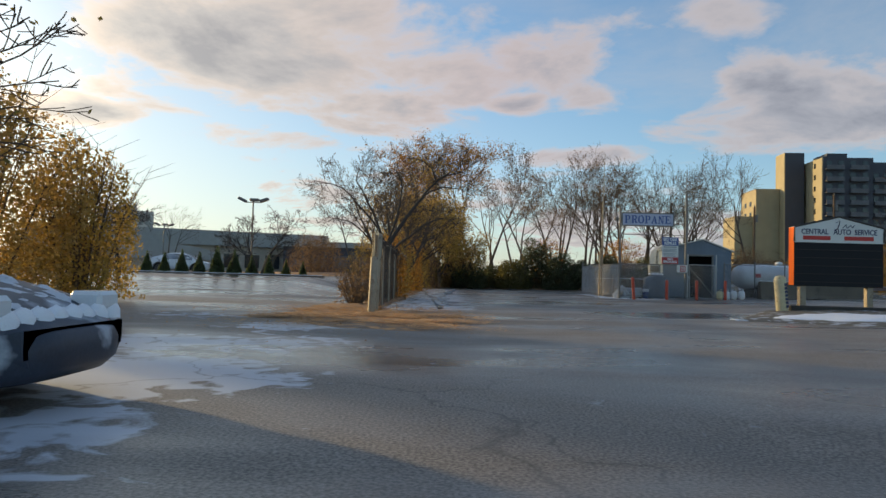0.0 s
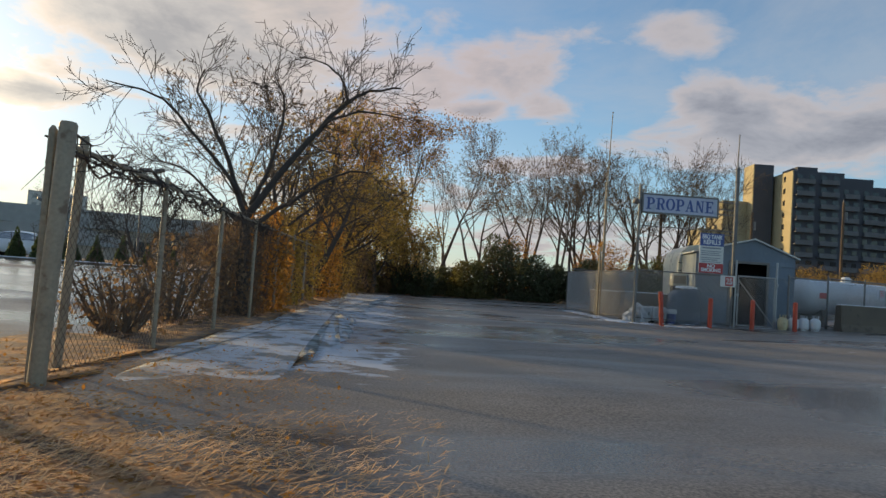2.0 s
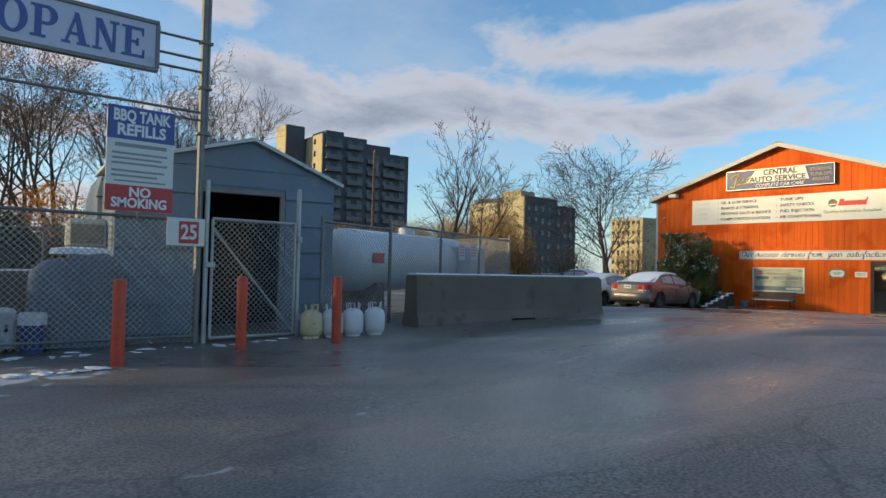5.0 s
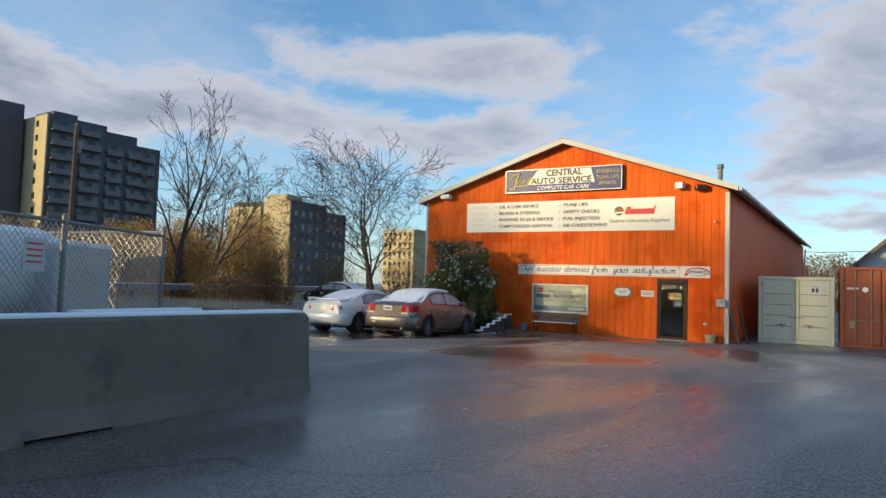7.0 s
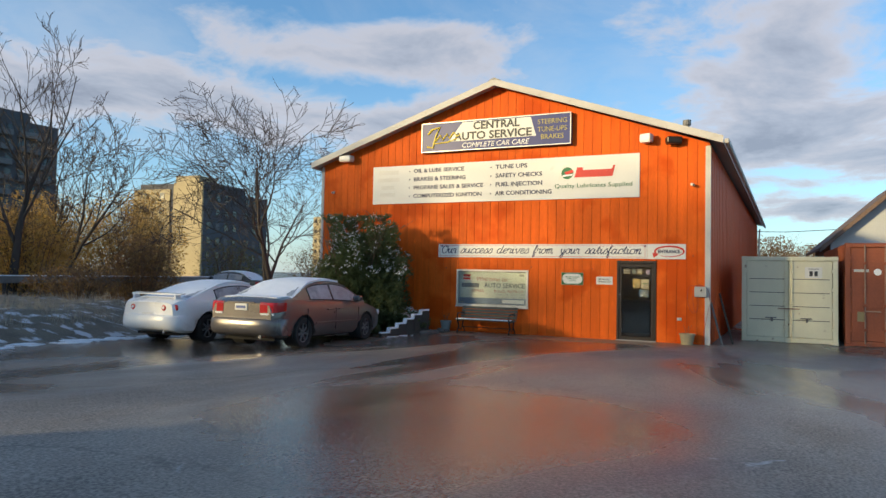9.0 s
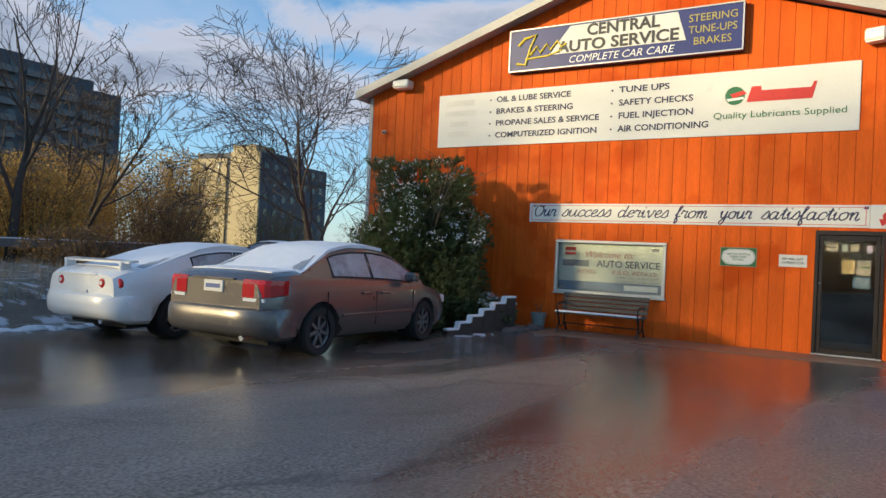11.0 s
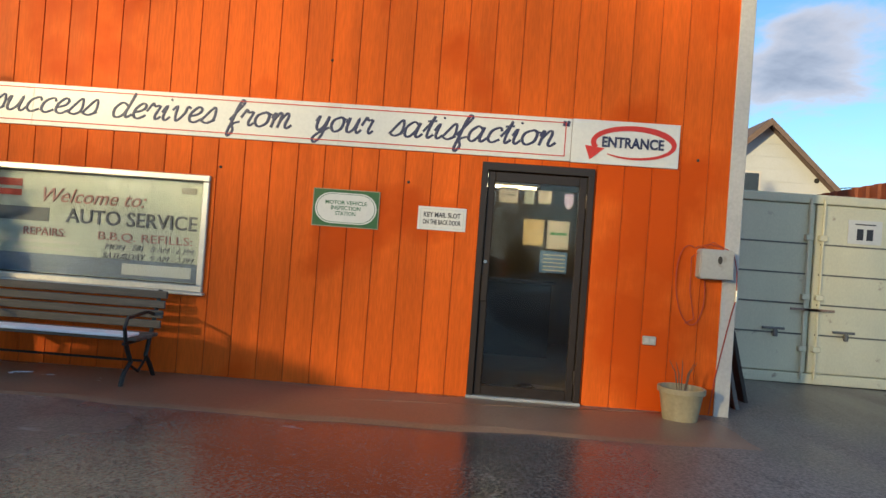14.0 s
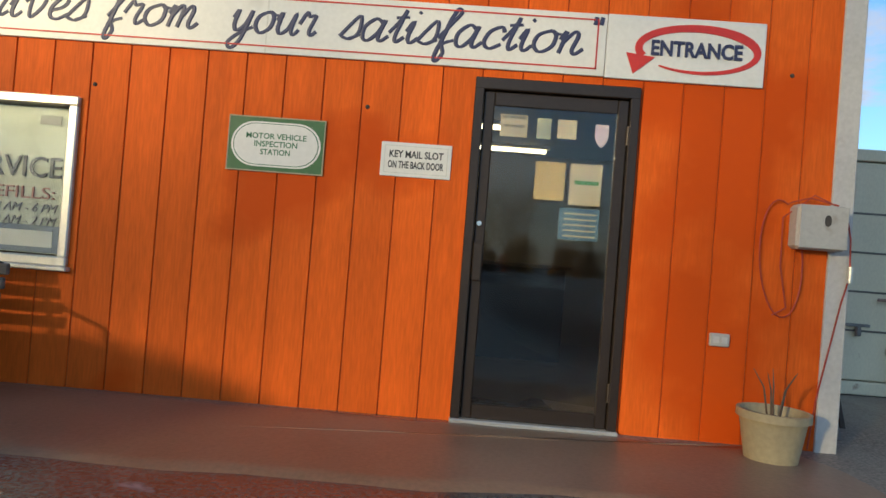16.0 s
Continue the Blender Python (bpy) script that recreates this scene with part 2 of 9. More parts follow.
M = {
    "paint_orange": surf("orange_stained_board", (0.68, 0.115, 0.011), 0.6, var=0.22, scale=0.9, fine=14, bump=0.08, streak=(6, 6, 0.55), pieces=True, spec=0.12, spots=(0.56, 0.072, 0.003), spot_at=0.53, spot_scale=0.75),
    "side_red": surf("red_stained_siding", (0.78, 0.125, 0.02), 0.6, var=0.3, scale=1.2, streak=(4, 4, 0.5)),
    "groove": surf("dark_groove", (0.36, 0.06, 0.004), 0.8),
    "trim_white": surf("weathered_white_trim", (0.50, 0.48, 0.45), 0.6, var=0.15, spots=(0.36, 0.32, 0.27), spot_at=0.66),
    "sign_white": surf("sign_white", (0.69, 0.68, 0.64), 0.4, var=0.08, scale=0.8, bump=0.03, spots=(0.62, 0.60, 0.55), spot_at=0.68),
    "sign_blue": surf("sign_navy", (0.022, 0.03, 0.16), 0.4, var=0.2, bump=0.03),
    "sign_sky": surf("sign_faded_blue", (0.53, 0.55, 0.66), 0.5, var=0.08, bump=0.03, spots=(0.42, 0.46, 0.55)),
    "ink_blue": surf("letter_blue", (0.065, 0.11, 0.31), 0.5, var=0.2, bump=0),
    "ink_navy": surf("letter_navy", (0.03, 0.035, 0.09), 0.5, var=0.2, bump=0),
    "ink_black": surf("letter_black", (0.03, 0.03, 0.035), 0.5, var=0.2, bump=0),
    "ink_red": surf("letter_red", (0.55, 0.03, 0.02), 0.5, var=0.15, bump=0),
    "ink_yellow": surf("letter_yellow", (0.80, 0.62, 0.04), 0.5, var=0.15, bump=0),
    "ink_gold": surf("letter_gold", (0.42, 0.36, 0.10), 0.5, var=0.15, bump=0),
    "ink_green": surf("letter_green", (0.02, 0.14, 0.055), 0.5, var=0.15, bump=0),
    "ink_grey": surf("letter_faded_grey", (0.55, 0.54, 0.50), 0.6, var=0.15, bump=0),
    "ink_fade": surf("letter_faded_dark", (0.27, 0.28, 0.30), 0.6, var=0.2, bump=0),
    "ink_dull": surf("letter_dull_navy", (0.11, 0.12, 0.155), 0.6, var=0.25, bump=0),
    "ink_rose": surf("letter_faded_rose", (0.40, 0.20, 0.19), 0.6, var=0.25, bump=0),
    "ink_pale": surf("letter_pale_grey", (0.32, 0.32, 0.34), 0.6, var=0.25, bump=0),
    "ink_white": surf("letter_white", (0.80, 0.80, 0.80), 0.5, var=0.06, bump=0),
    "sign_red": surf("sign_red", (0.50, 0.05, 0.05), 0.45, var=0.15, bump=0.02),
    "sign_green": surf("sign_green", (0.03, 0.12, 0.035), 0.45, var=0.15, bump=0.02),
    "bronze": surf("dark_bronze_aluminium", (0.035, 0.024, 0.018), 0.4, 0.3, var=0.2, bump=0.04),
    "alu": surf("aluminium_frame", (0.62, 0.60, 0.55), 0.35, 0.6, var=0.12, bump=0.03),
    # one steel in two tones: gate paled as skylit, the rest darkened as backlit
    "gate_steel": surf("skylit_galvanised_tube", (0.40, 0.40, 0.39), 0.45, 0.35, var=0.2, scale=5, bump=0.05),
    "galv": surf("darkened_galvanised_steel", (0.185, 0.178, 0.17), 0.5, 0.35, var=0.25, scale=4, bump=0.08),
    "wire": surf("chain_wire", (0.43, 0.42, 0.40), 0.5, 0.35, var=0.2, bump=0),
    "wire_rust": surf("rusty_chain_wire", (0.13, 0.10, 0.075), 0.7, 0.3, var=0.3, bump=0),
    # worn post; the golden low sun is put into the warm base
    "steel_worn": surf("golden_lit_weathered_post", (0.32, 0.265, 0.19), 0.6, 0.1, var=0.3, scale=3, spots=(0.19, 0.13, 0.085), spot_at=0.58),
    "shed_blue": surf("shed_blue_grey_paint", (0.15, 0.195, 0.245), 0.55, 0.0, var=0.18, scale=1.0, spots=(0.22, 0.25, 0.28), spot_at=0.62, streak=(2, 2, 0.6)),
    "shed_roof": surf("shed_pale_metal", (0.52, 0.54, 0.52), 0.5, 0.2, var=0.15, scale=2.0, spots=(0.36, 0.32, 0.25)),
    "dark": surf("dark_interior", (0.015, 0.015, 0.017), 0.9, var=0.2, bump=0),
    "bollard": surf("bollard_red_orange", (0.52, 0.06, 0.025), 0.5, var=0.25, scale=5, spots=(0.30, 0.12, 0.07), spot_at=0.6),
    "tank_white": surf("tank_white_enamel", (0.60, 0.61, 0.62), 0.35, 0.0, var=0.08, scale=2, spots=(0.55, 0.52, 0.46), spot_at=0.68),
    "tank_cream": surf("old_cream_cylinder", (0.60, 0.50, 0.30), 0.5, var=0.18, scale=4, spots=(0.30, 0.20, 0.10)),
    "concrete": surf("cast_concrete", (0.150, 0.122, 0.092), 0.85, var=0.22, scale=1.4, fine=60, bump=0.3, spots=(0.105, 0.088, 0.068), spot_at=0.58),
    "snow": surf("snow", (0.86, 0.88, 0.92), 0.65, var=0.05, scale=6, fine=60, bump=0.5, spec=0.3),
    "old_snow": surf("old_grey_snow", (0.60, 0.63, 0.68), 0.7, var=0.12, scale=5, fine=40, bump=0.6, spots=(0.35, 0.35, 0.36), spot_at=0.6),
    "box_grey": surf("container_pale_grey", (0.66, 0.63, 0.46), 0.5, var=0.1, scale=1.2, spots=(0.22, 0.12, 0.07), spot_at=0.665, spot_scale=4.0, streak=(1.5, 1.5, 0.8)),
    "box_rust": surf("container_oxide_red", (0.27, 0.072, 0.030), 0.6, var=0.25, scale=1.3, spots=(0.20, 0.08, 0.05), spot_at=0.63, streak=(1.5, 1.5, 0.8)),
    "house_white": surf("house_white_siding", (0.42, 0.44, 0.46), 0.65, var=0.1, scale=0.8),
    "roof_brown": surf("brown_shingles", (0.14, 0.095, 0.075), 0.8, var=0.3, scale=4, fine=25),
    # sunlit and shaded sides of the far blocks, the light put into the colour
    "brick_yellow_lit": surf("sunlit_yellow_brick", (0.40, 0.33, 0.20), 0.8, var=0.12, scale=0.35, fine=8, bump=0),
    "brick_dark_shaded": surf("shaded_dark_brick", (0.075, 0.08, 0.095), 0.8, var=0.15, scale=0.3, fine=6, bump=0),
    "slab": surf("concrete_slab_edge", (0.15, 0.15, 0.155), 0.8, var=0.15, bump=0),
    "pane_dark": surf("dark_window_glass", (0.03, 0.035, 0.04), 0.12, var=0.3, bump=0),
    "bark": surf("grey_brown_bark", (0.075, 0.060, 0.050), 0.9, var=0.35, scale=3, fine=30, bump=0.5, streak=(4, 4, 0.8)),
    "twig": surf("brown_twigs", (0.115, 0.084, 0.062), 0.9, var=0.3, scale=2, fine=20, bump=0),
    "bark_dark": surf("dark_grey_bark", (0.062, 0.050, 0.043), 0.9, var=0.3, scale=3, fine=30, bump=0.3, streak=(4, 4, 0.8)),
    "bark_warm": surf("warm_brown_bark", (0.13, 0.09, 0.06), 0.9, var=0.3, scale=3, fine=30, bump=0.4),
    "wood_grey": surf("weathered_bench_wood", (0.10, 0.085, 0.07), 0.7, var=0.35, scale=4, streak=(0.6, 8, 8), bump=0.25),
    "timber": surf("dark_timber", (0.05, 0.042, 0.036), 0.8, var=0.3, scale=3, bump=0.3),
    "iron": surf("black_cast_iron", (0.02, 0.02, 0.02), 0.5, 0.3, var=0.2, bump=0.1),
    "rubber": surf("tyre_rubber", (0.02, 0.02, 0.02), 0.8, var=0.2, bump=0.1),
    "car_white": surf("white_car_paint", (0.78, 0.79, 0.80), 0.3, 0.0, var=0.03, bump=0, coat=0.6),
    "car_gold": surf("beige_metallic_paint", (0.125, 0.114, 0.112), 0.30, 0.4, var=0.08, bump=0, coat=0.5, spots=(0.155, 0.14, 0.135), spot_at=0.62),
    "car_dusted": surf("snow_dusted_dark_paint", (0.028, 0.036, 0.055), 0.5, 0.0, var=0.3, scale=2.0, bump=0.1, spots=(0.36, 0.39, 0.44), spot_at=0.56, spot_scale=2.2),
    "car_black": surf("black_car_paint", (0.02, 0.022, 0.028), 0.3, 0.1, var=0.1, bump=0, coat=0.6),
    "car_glass": surf("frosted_car_glass", (0.34, 0.36, 0.40), 0.4, 0.0, var=0.35, scale=3, bump=0, spots=(0.20, 0.22, 0.25), spot_at=0.55, spot_scale=2.0),
    "chrome": surf("chrome", (0.75, 0.75, 0.75), 0.15, 1.0, var=0.05, bump=0),
    "rim": surf("alloy_rim", (0.15, 0.15, 0.155), 0.4, 0.35, var=0.1, bump=0),
    "lens_red": surf("red_lamp_lens", (0.45, 0.015, 0.02), 0.2, var=0.15, bump=0),
    "lens_clear": surf("clear_lamp_lens", (0.7, 0.72, 0.74), 0.15, var=0.05, bump=0),
    "plastic_grey": surf("grey_plastic", (0.42, 0.40, 0.36), 0.5, var=0.12, bump=0.05, spots=(0.3, 0.25, 0.2)),
    "pot": surf("grey_green_pot", (0.20, 0.24, 0.24), 0.6, var=0.2, bump=0.05),
    "pail": surf("pale_plastic_pail", (0.34, 0.28, 0.17), 0.55, var=0.2, bump=0.05),
    "cable_red": surf("red_cable", (0.38, 0.045, 0.02), 0.5, var=0.1, bump=0),
    "paper": surf("paper", (0.26, 0.255, 0.235), 0.7, var=0.06, bump=0),
    "paper_tan": surf("tan_paper", (0.26, 0.215, 0.11), 0.7, var=0.1, bump=0),
    "paper_blue": surf("blue_price_card", (0.03, 0.085, 0.19), 0.5, var=0.1, bump=0),
    "verge": surf("snowy_dead_grass", (0.125, 0.11, 0.085), 0.95, var=0.4, scale=1.6, fine=25, bump=0.7, spots=(0.46, 0.48, 0.52), spot_at=0.54, spot_scale=2.6),
    "frost_edge": surf("thin_frost_on_earth", (0.24, 0.235, 0.22), 0.9, var=0.35, scale=1.8, fine=30, bump=0.5, spots=(0.50, 0.53, 0.57), spot_at=0.42, spot_scale=2.6),
    "litter": surf("leaf_strewn_earth", (0.27, 0.175, 0.115), 0.9, var=0.55, scale=1.3, fine=45, bump=0.9, spots=(0.60, 0.32, 0.14), spot_at=0.5, spot_scale=3.2),
    "stone": surf("rough_stone", (0.10, 0.09, 0.085), 0.9, var=0.35, scale=4, bump=0.5),
    "lamp_glow": surf("tube_lamp", (1.0, 0.86, 0.55), 0.5, emit=5.0, bump=0, var=0),
    "interior": surf("office_wall", (0.20, 0.16, 0.11), 0.8, var=0.2),
    "rod": surf("dull_lock_rod", (0.30, 0.20, 0.15), 0.6, 0.2, var=0.3, scale=4),
    "seam": surf("dark_door_seam", (0.14, 0.14, 0.12), 0.8, var=0.3, bump=0),
    "plastic": surf("torn_plastic_sheet", (0.50, 0.52, 0.54), 0.35, var=0.25, scale=6, bump=0.6),
    "walk": surf("wet_brown_concrete", (0.20, 0.135, 0.09), 0.4, var=0.3, scale=1.2, fine=40, bump=0.15),
    "glass": glass("window_glass"),
    "door_glass": glass("bronze_tinted_glass", (0.90, 0.86, 0.78)),
    "shield": surf("violet_shield_sticker", (0.30, 0.28, 0.45), 0.5, var=0.15, bump=0),
    "hazed_block": surf("hazed_far_block", (0.62, 0.58, 0.52), 0.8, var=0.1, bump=0.02),
    "low_wall": surf("flat_grey_wall", (0.46, 0.38, 0.30), 0.8, var=0.15, bump=0.02),
    "low_roof": surf("grey_roof_edge", (0.36, 0.355, 0.33), 0.7, var=0.12, bump=0.02),
    "stucco": surf("buff_block_wall", (0.34, 0.27, 0.19), 0.85, var=0.18, bump=0.05),
}


def water(name, tint=(0.05, 0.05, 0.055), rough=0.06):
    m = bpy.data.materials.new(name)
    m.use_nodes = True
    t = m.node_tree
    p = t.nodes["Principled BSDF"]
    p.inputs["Base Color"].default_value = (*tint, 1)
    p.inputs["Roughness"].default_value = rough
    n = t.nodes.new("ShaderNodeTexNoise")
    n.inputs["Scale"].default_value, n.inputs["Detail"].default_value = 9.0, 6
    b = t.nodes.new("ShaderNodeBump")
    b.inputs["Strength"].default_value, b.inputs["Distance"].default_value = 0.22, 0.02
    t.links.new(t.nodes.new("ShaderNodeTexCoord").outputs["Object"], n.inputs["Vector"])
    t.links.new(n.outputs["Fac"], b.inputs["Height"])
    t.links.new(b.outputs[0], p.inputs["Normal"])
    return m


def leafy(name, base):
    m = surf(name, base, 0.7, var=0.45, scale=3, fine=20, bump=0)
    t = m.node_tree
    p = t.nodes["Principled BSDF"]
    tr, mixs = t.nodes.new("ShaderNodeBsdfTranslucent"), t.nodes.new("ShaderNodeMixShader")
    mixs.inputs[0].default_value = 0.5
    t.links.new(p.inputs["Base Color"].links[0].from_socket, tr.inputs[0])
    t.links.new(p.outputs[0], mixs.inputs[1])
    t.links.new(tr.outputs[0], mixs.inputs[2])
    t.links.new(mixs.outputs[0], t.nodes["Material Output"].inputs[0])
    return m


for key, base in (("leaf_orange", (0.46, 0.22, 0.045)), ("leaf_gold", (0.44, 0.29, 0.07)), ("leaf_ochre", (0.46, 0.29, 0.085)), ("leaf_brown", (0.24, 0.15, 0.075)), ("leaf_olive", (0.17, 0.15, 0.05)), ("leaf_green", (0.10, 0.13, 0.05)), ("leaf_dark", (0.095, 0.105, 0.05)), ("leaf_cedar", (0.105, 0.135, 0.058))):
    M[key] = leafy(key, base)
M["puddle"] = water("wet_asphalt", (0.06, 0.055, 0.052), 0.16)
M["ice"] = water("slushy_ice", (0.20, 0.22, 0.25), 0.2)


def ground_material():
    """Worn asphalt with wet and dry patches; brown grass far outside the lots."""
    m = bpy.data.materials.new("worn_asphalt")
    m.use_nodes = True
    t = m.node_tree
    p = t.nodes["Principled BSDF"]
    co = t.nodes.new("ShaderNodeTexCoord").outputs["Object"]

    def nz(s, d, vec=co, dist=0.0):
        n = t.nodes.new("ShaderNodeTexNoise")
        n.inputs["Scale"].default_value, n.inputs["Detail"].default_value, n.inputs["Distortion"].default_value = s, d, dist
        t.links.new(vec, n.inputs["Vector"])
        return n.outputs["Fac"]

    def mx(f, a, b):
        n = t.nodes.new("ShaderNodeMixRGB")
        t.links.new(f, n.inputs[0])
        for i, v in ((1, a), (2, b)):
            if isinstance(v, tuple):
                n.inputs[i].default_value = (*v, 1)
            else:
                t.links.new(v, n.inputs[i])
        return n.outputs[0]

    patch, mid, grit = nz(0.16, 6), nz(1.3, 9), nz(48, 6)
    col = mx(ramp(t, patch, [(0.36, (0, 0, 0)), (0.64, (1, 1, 1))]), (0.155, 0.139, 0.124), (0.240, 0.206, 0.174))
    col = mx(ramp(t, mid, [(0.50, (0, 0, 0)), (0.75, (0.7, 0.7, 0.7))]), col, (0.250, 0.222, 0.196))
    gr = ramp(t, grit, [(0.34, (0.45, 0.45, 0.45)), (0.68, (1.45, 1.45, 1.45))])
    mulg = t.nodes.new("ShaderNodeMixRGB")
    mulg.blend_type = "MULTIPLY"
    mulg.inputs[0].default_value = 1.0
    t.links.new(col, mulg.inputs[1])
    t.links.new(gr, mulg.inputs[2])
    col = mulg.outputs[0]
    # slush and thin snow lying in the hollows of the lane
    slush = None
    for cx, cy, rad_, k_ in ((-9.6, 2.4, 1.9, 0.44), (-10.4, 4.8, 1.5, 0.40), (-8.5, 2.2, 0.9, 0.36), (-9.0, 5.2, 1.8, 0.28), (-9.3, 0.2, 1.4, 0.34), (-11.8, 10.0, 1.6, 0.22), (-9.5, 7.7, 1.3, 0.36), (-9.7, 9.6, 0.8, 0.30), (-0.2, 30.0, 1.8, 0.22), (2.2, 27.0, 1.1, 0.24)):
        dn = t.nodes.new("ShaderNodeVectorMath")
        dn.operation = "DISTANCE"
        t.links.new(co, dn.inputs[0])
        dn.inputs[1].default_value = (cx, cy, 0)
        mrw = t.nodes.new("ShaderNodeMapRange")
        mrw.interpolation_type = "SMOOTHSTEP"
        mrw.inputs["From Min"].default_value, mrw.inputs["From Max"].default_value = rad_ * 0.2, rad_ * 1.2
        mrw.inputs["To Min"].default_value, mrw.inputs["To Max"].default_value = k_, 0.0
        t.links.new(dn.outputs["Value"], mrw.inputs[0])
        if slush is None:
            slush = mrw.outputs[0]
        else:
            ad = t.nodes.new("ShaderNodeMath")
            ad.operation = "MAXIMUM"
            t.links.new(slush, ad.inputs[0])
            t.links.new(mrw.outputs[0], ad.inputs[1])
            slush = ad.outputs[0]
    # frost lying along the fence foot
    sx = t.nodes.new("ShaderNodeSeparateXYZ")
    t.links.new(co, sx.inputs[0])

    def rng_map(v, a, b, lo, hi):
        n = t.nodes.new("ShaderNodeMapRange")
        n.interpolation_type = "SMOOTHSTEP"
        n.inputs["From Min"].default_value, n.inputs["From Max"].default_value = a, b
        n.inputs["To Min"].default_value, n.inputs["To Max"].default_value = lo, hi
        t.links.new(v, n.inputs[0])
        return n.outputs[0]

    def two(op, a, b):
        n = t.nodes.new("ShaderNodeMath")
        n.operation = op
        for i, v in ((0, a), (1, b)):
            if isinstance(v, (int, float)):
                n.inputs[i].default_value = v
            else:
                t.links.new(v, n.inputs[i])
        return n.outputs[0]

    band = rng_map(two("ABSOLUTE", two("ADD", sx.outputs[0], 7.3), 0.0), 0.4, 2.1, 0.37, 0.0)
    band = two("MULTIPLY", band, two("MULTIPLY", rng_map(sx.outputs[1], 13.0, 15.5, 0.0, 1.0), rng_map(sx.outputs[1], 40.0, 46.0, 1.0, 0.0)))
    slush = two("MAXIMUM", slush, band)
    lie = t.nodes.new("ShaderNodeMath")
    lie.operation = "ADD"
    t.links.new(nz(2.8, 12, dist=0.8), lie.inputs[0])
    t.links.new(slush, lie.inputs[1])
    snowy = ramp(t, lie.outputs[0], [(0.70, (0, 0, 0)), (0.80, (0.85, 0.85, 0.85))])
    col = mx(snowy, col, (0.56, 0.60, 0.66))
    # cracks
    vo = t.nodes.new("ShaderNodeTexVoronoi")
    vo.feature = "DISTANCE_TO_EDGE"
    vo.inputs["Scale"].default_value = 0.21
    warp = t.nodes.new("ShaderNodeVectorMath")
    warp.operation = "MULTIPLY_ADD"
    nn = t.nodes.new("ShaderNodeTexNoise")
    nn.inputs["Scale"].default_value, nn.inputs["Detail"].default_value = 1.2, 5
    t.links.new(co, nn.inputs["Vector"])
    t.links.new(nn.outputs["Color"], warp.inputs[0])
    warp.inputs[1].default_value = (1.3, 1.3, 0)
    t.links.new(co, warp.inputs[2])
    t.links.new(warp.outputs[0], vo.inputs["Vector"])
    col = mx(ramp(t, vo.outputs["Distance"], [(0.0, (0.55, 0.55, 0.55)), (0.005, (0, 0, 0))]), col, (0.05, 0.047, 0.045))
    # far fields
    s = t.nodes.new("ShaderNodeSeparateXYZ")
    t.links.new(co, s.inputs[0])
    far = t.nodes.new("ShaderNodeVectorMath")
    far.operation = "LENGTH"
    off = t.nodes.new("ShaderNodeVectorMath")
    off.operation = "SUBTRACT"
    off.inputs[1].default_value = (-10, 30, 0)
    t.links.new(co, off.inputs[0])
    t.links.new(off.outputs[0], far.inputs[0])
    mr = t.nodes.new("ShaderNodeMapRange")
    mr.inputs["From Min"].default_value, mr.inputs["From Max"].default_value = 62, 66
    t.links.new(far.outputs["Value"], mr.inputs[0])
    col = mx(mr.outputs[0], col, (0.10, 0.085, 0.05))
    t.links.new(col, p.inputs["Base Color"])
    stretch = t.nodes.new("ShaderNodeMapping")
    stretch.inputs["Scale"].default_value = (0.55, 1.5, 1.0)
    t.links.new(co, stretch.inputs[0])
    wet = nz(0.26, 7, stretch.outputs[0], 0.5)
    # the lot before the shop and the far left lot lie wet
    soak = None
    for cx, cy, rad_, k_ in ((28.6, 30.6, 3.6, 0.17), (25.0, 33.2, 6.5, 0.13), (-17.0, 26.0, 10.0, 0.10), (-22.0, 38.0, 10.0, 0.08), (18.6, 28.4, 2.2, 0.13)):
        dn = t.nodes.new("ShaderNodeVectorMath")
        dn.operation = "DISTANCE"
        t.links.new(co, dn.inputs[0])
        dn.inputs[1].default_value = (cx, cy, 0)
        mrw = t.nodes.new("ShaderNodeMapRange")
        mrw.interpolation_type = "SMOOTHSTEP"
        mrw.inputs["From Min"].default_value, mrw.inputs["From Max"].default_value = rad_ * 0.35, rad_ * 1.15
        mrw.inputs["To Min"].default_value, mrw.inputs["To Max"].default_value = k_, 0.0
        t.links.new(dn.outputs["Value"], mrw.inputs[0])
        if soak is None:
            soak = mrw.outputs[0]
        else:
            ad = t.nodes.new("ShaderNodeMath")
            ad.operation = "MAXIMUM"
            t.links.new(soak, ad.inputs[0])
            t.links.new(mrw.outputs[0], ad.inputs[1])
            soak = ad.outputs[0]
    dry = t.nodes.new("ShaderNodeMath")
    dry.operation = "SUBTRACT"
    t.links.new(wet, dry.inputs[0])
    t.links.new(soak, dry.inputs[1])
    rough = ramp(t, dry.outputs[0], [(0.30, (0.10, 0.10, 0.10)), (0.42, (0.26, 0.26, 0.26)), (0.60, (0.66, 0.66, 0.66))])
    dark = ramp(t, dry.outputs[0], [(0.30, (0.46, 0.46, 0.48)), (0.52, (1, 1, 1))])
    mulw = t.nodes.new("ShaderNodeMixRGB")
    mulw.blend_type = "MULTIPLY"
    mulw.inputs[0].default_value = 1.0
    t.links.new(col, mulw.inputs[1])
    t.links.new(dark, mulw.inputs[2])
    t.links.new(mulw.outputs[0], p.inputs["Base Color"])
    t.links.new(rough, p.inputs["Roughness"])
    p.inputs["Specular IOR Level"].default_value = 0.45
    b = t.nodes.new("ShaderNodeBump")
    b.inputs["Strength"].default_value, b.inputs["Distance"].default_value = 0.3, 0.008
    t.links.new(grit, b.inputs["Height"])
    t.links.new(b.outputs[0], p.inputs["Normal"])
    return m


M["asphalt"] = ground_material()


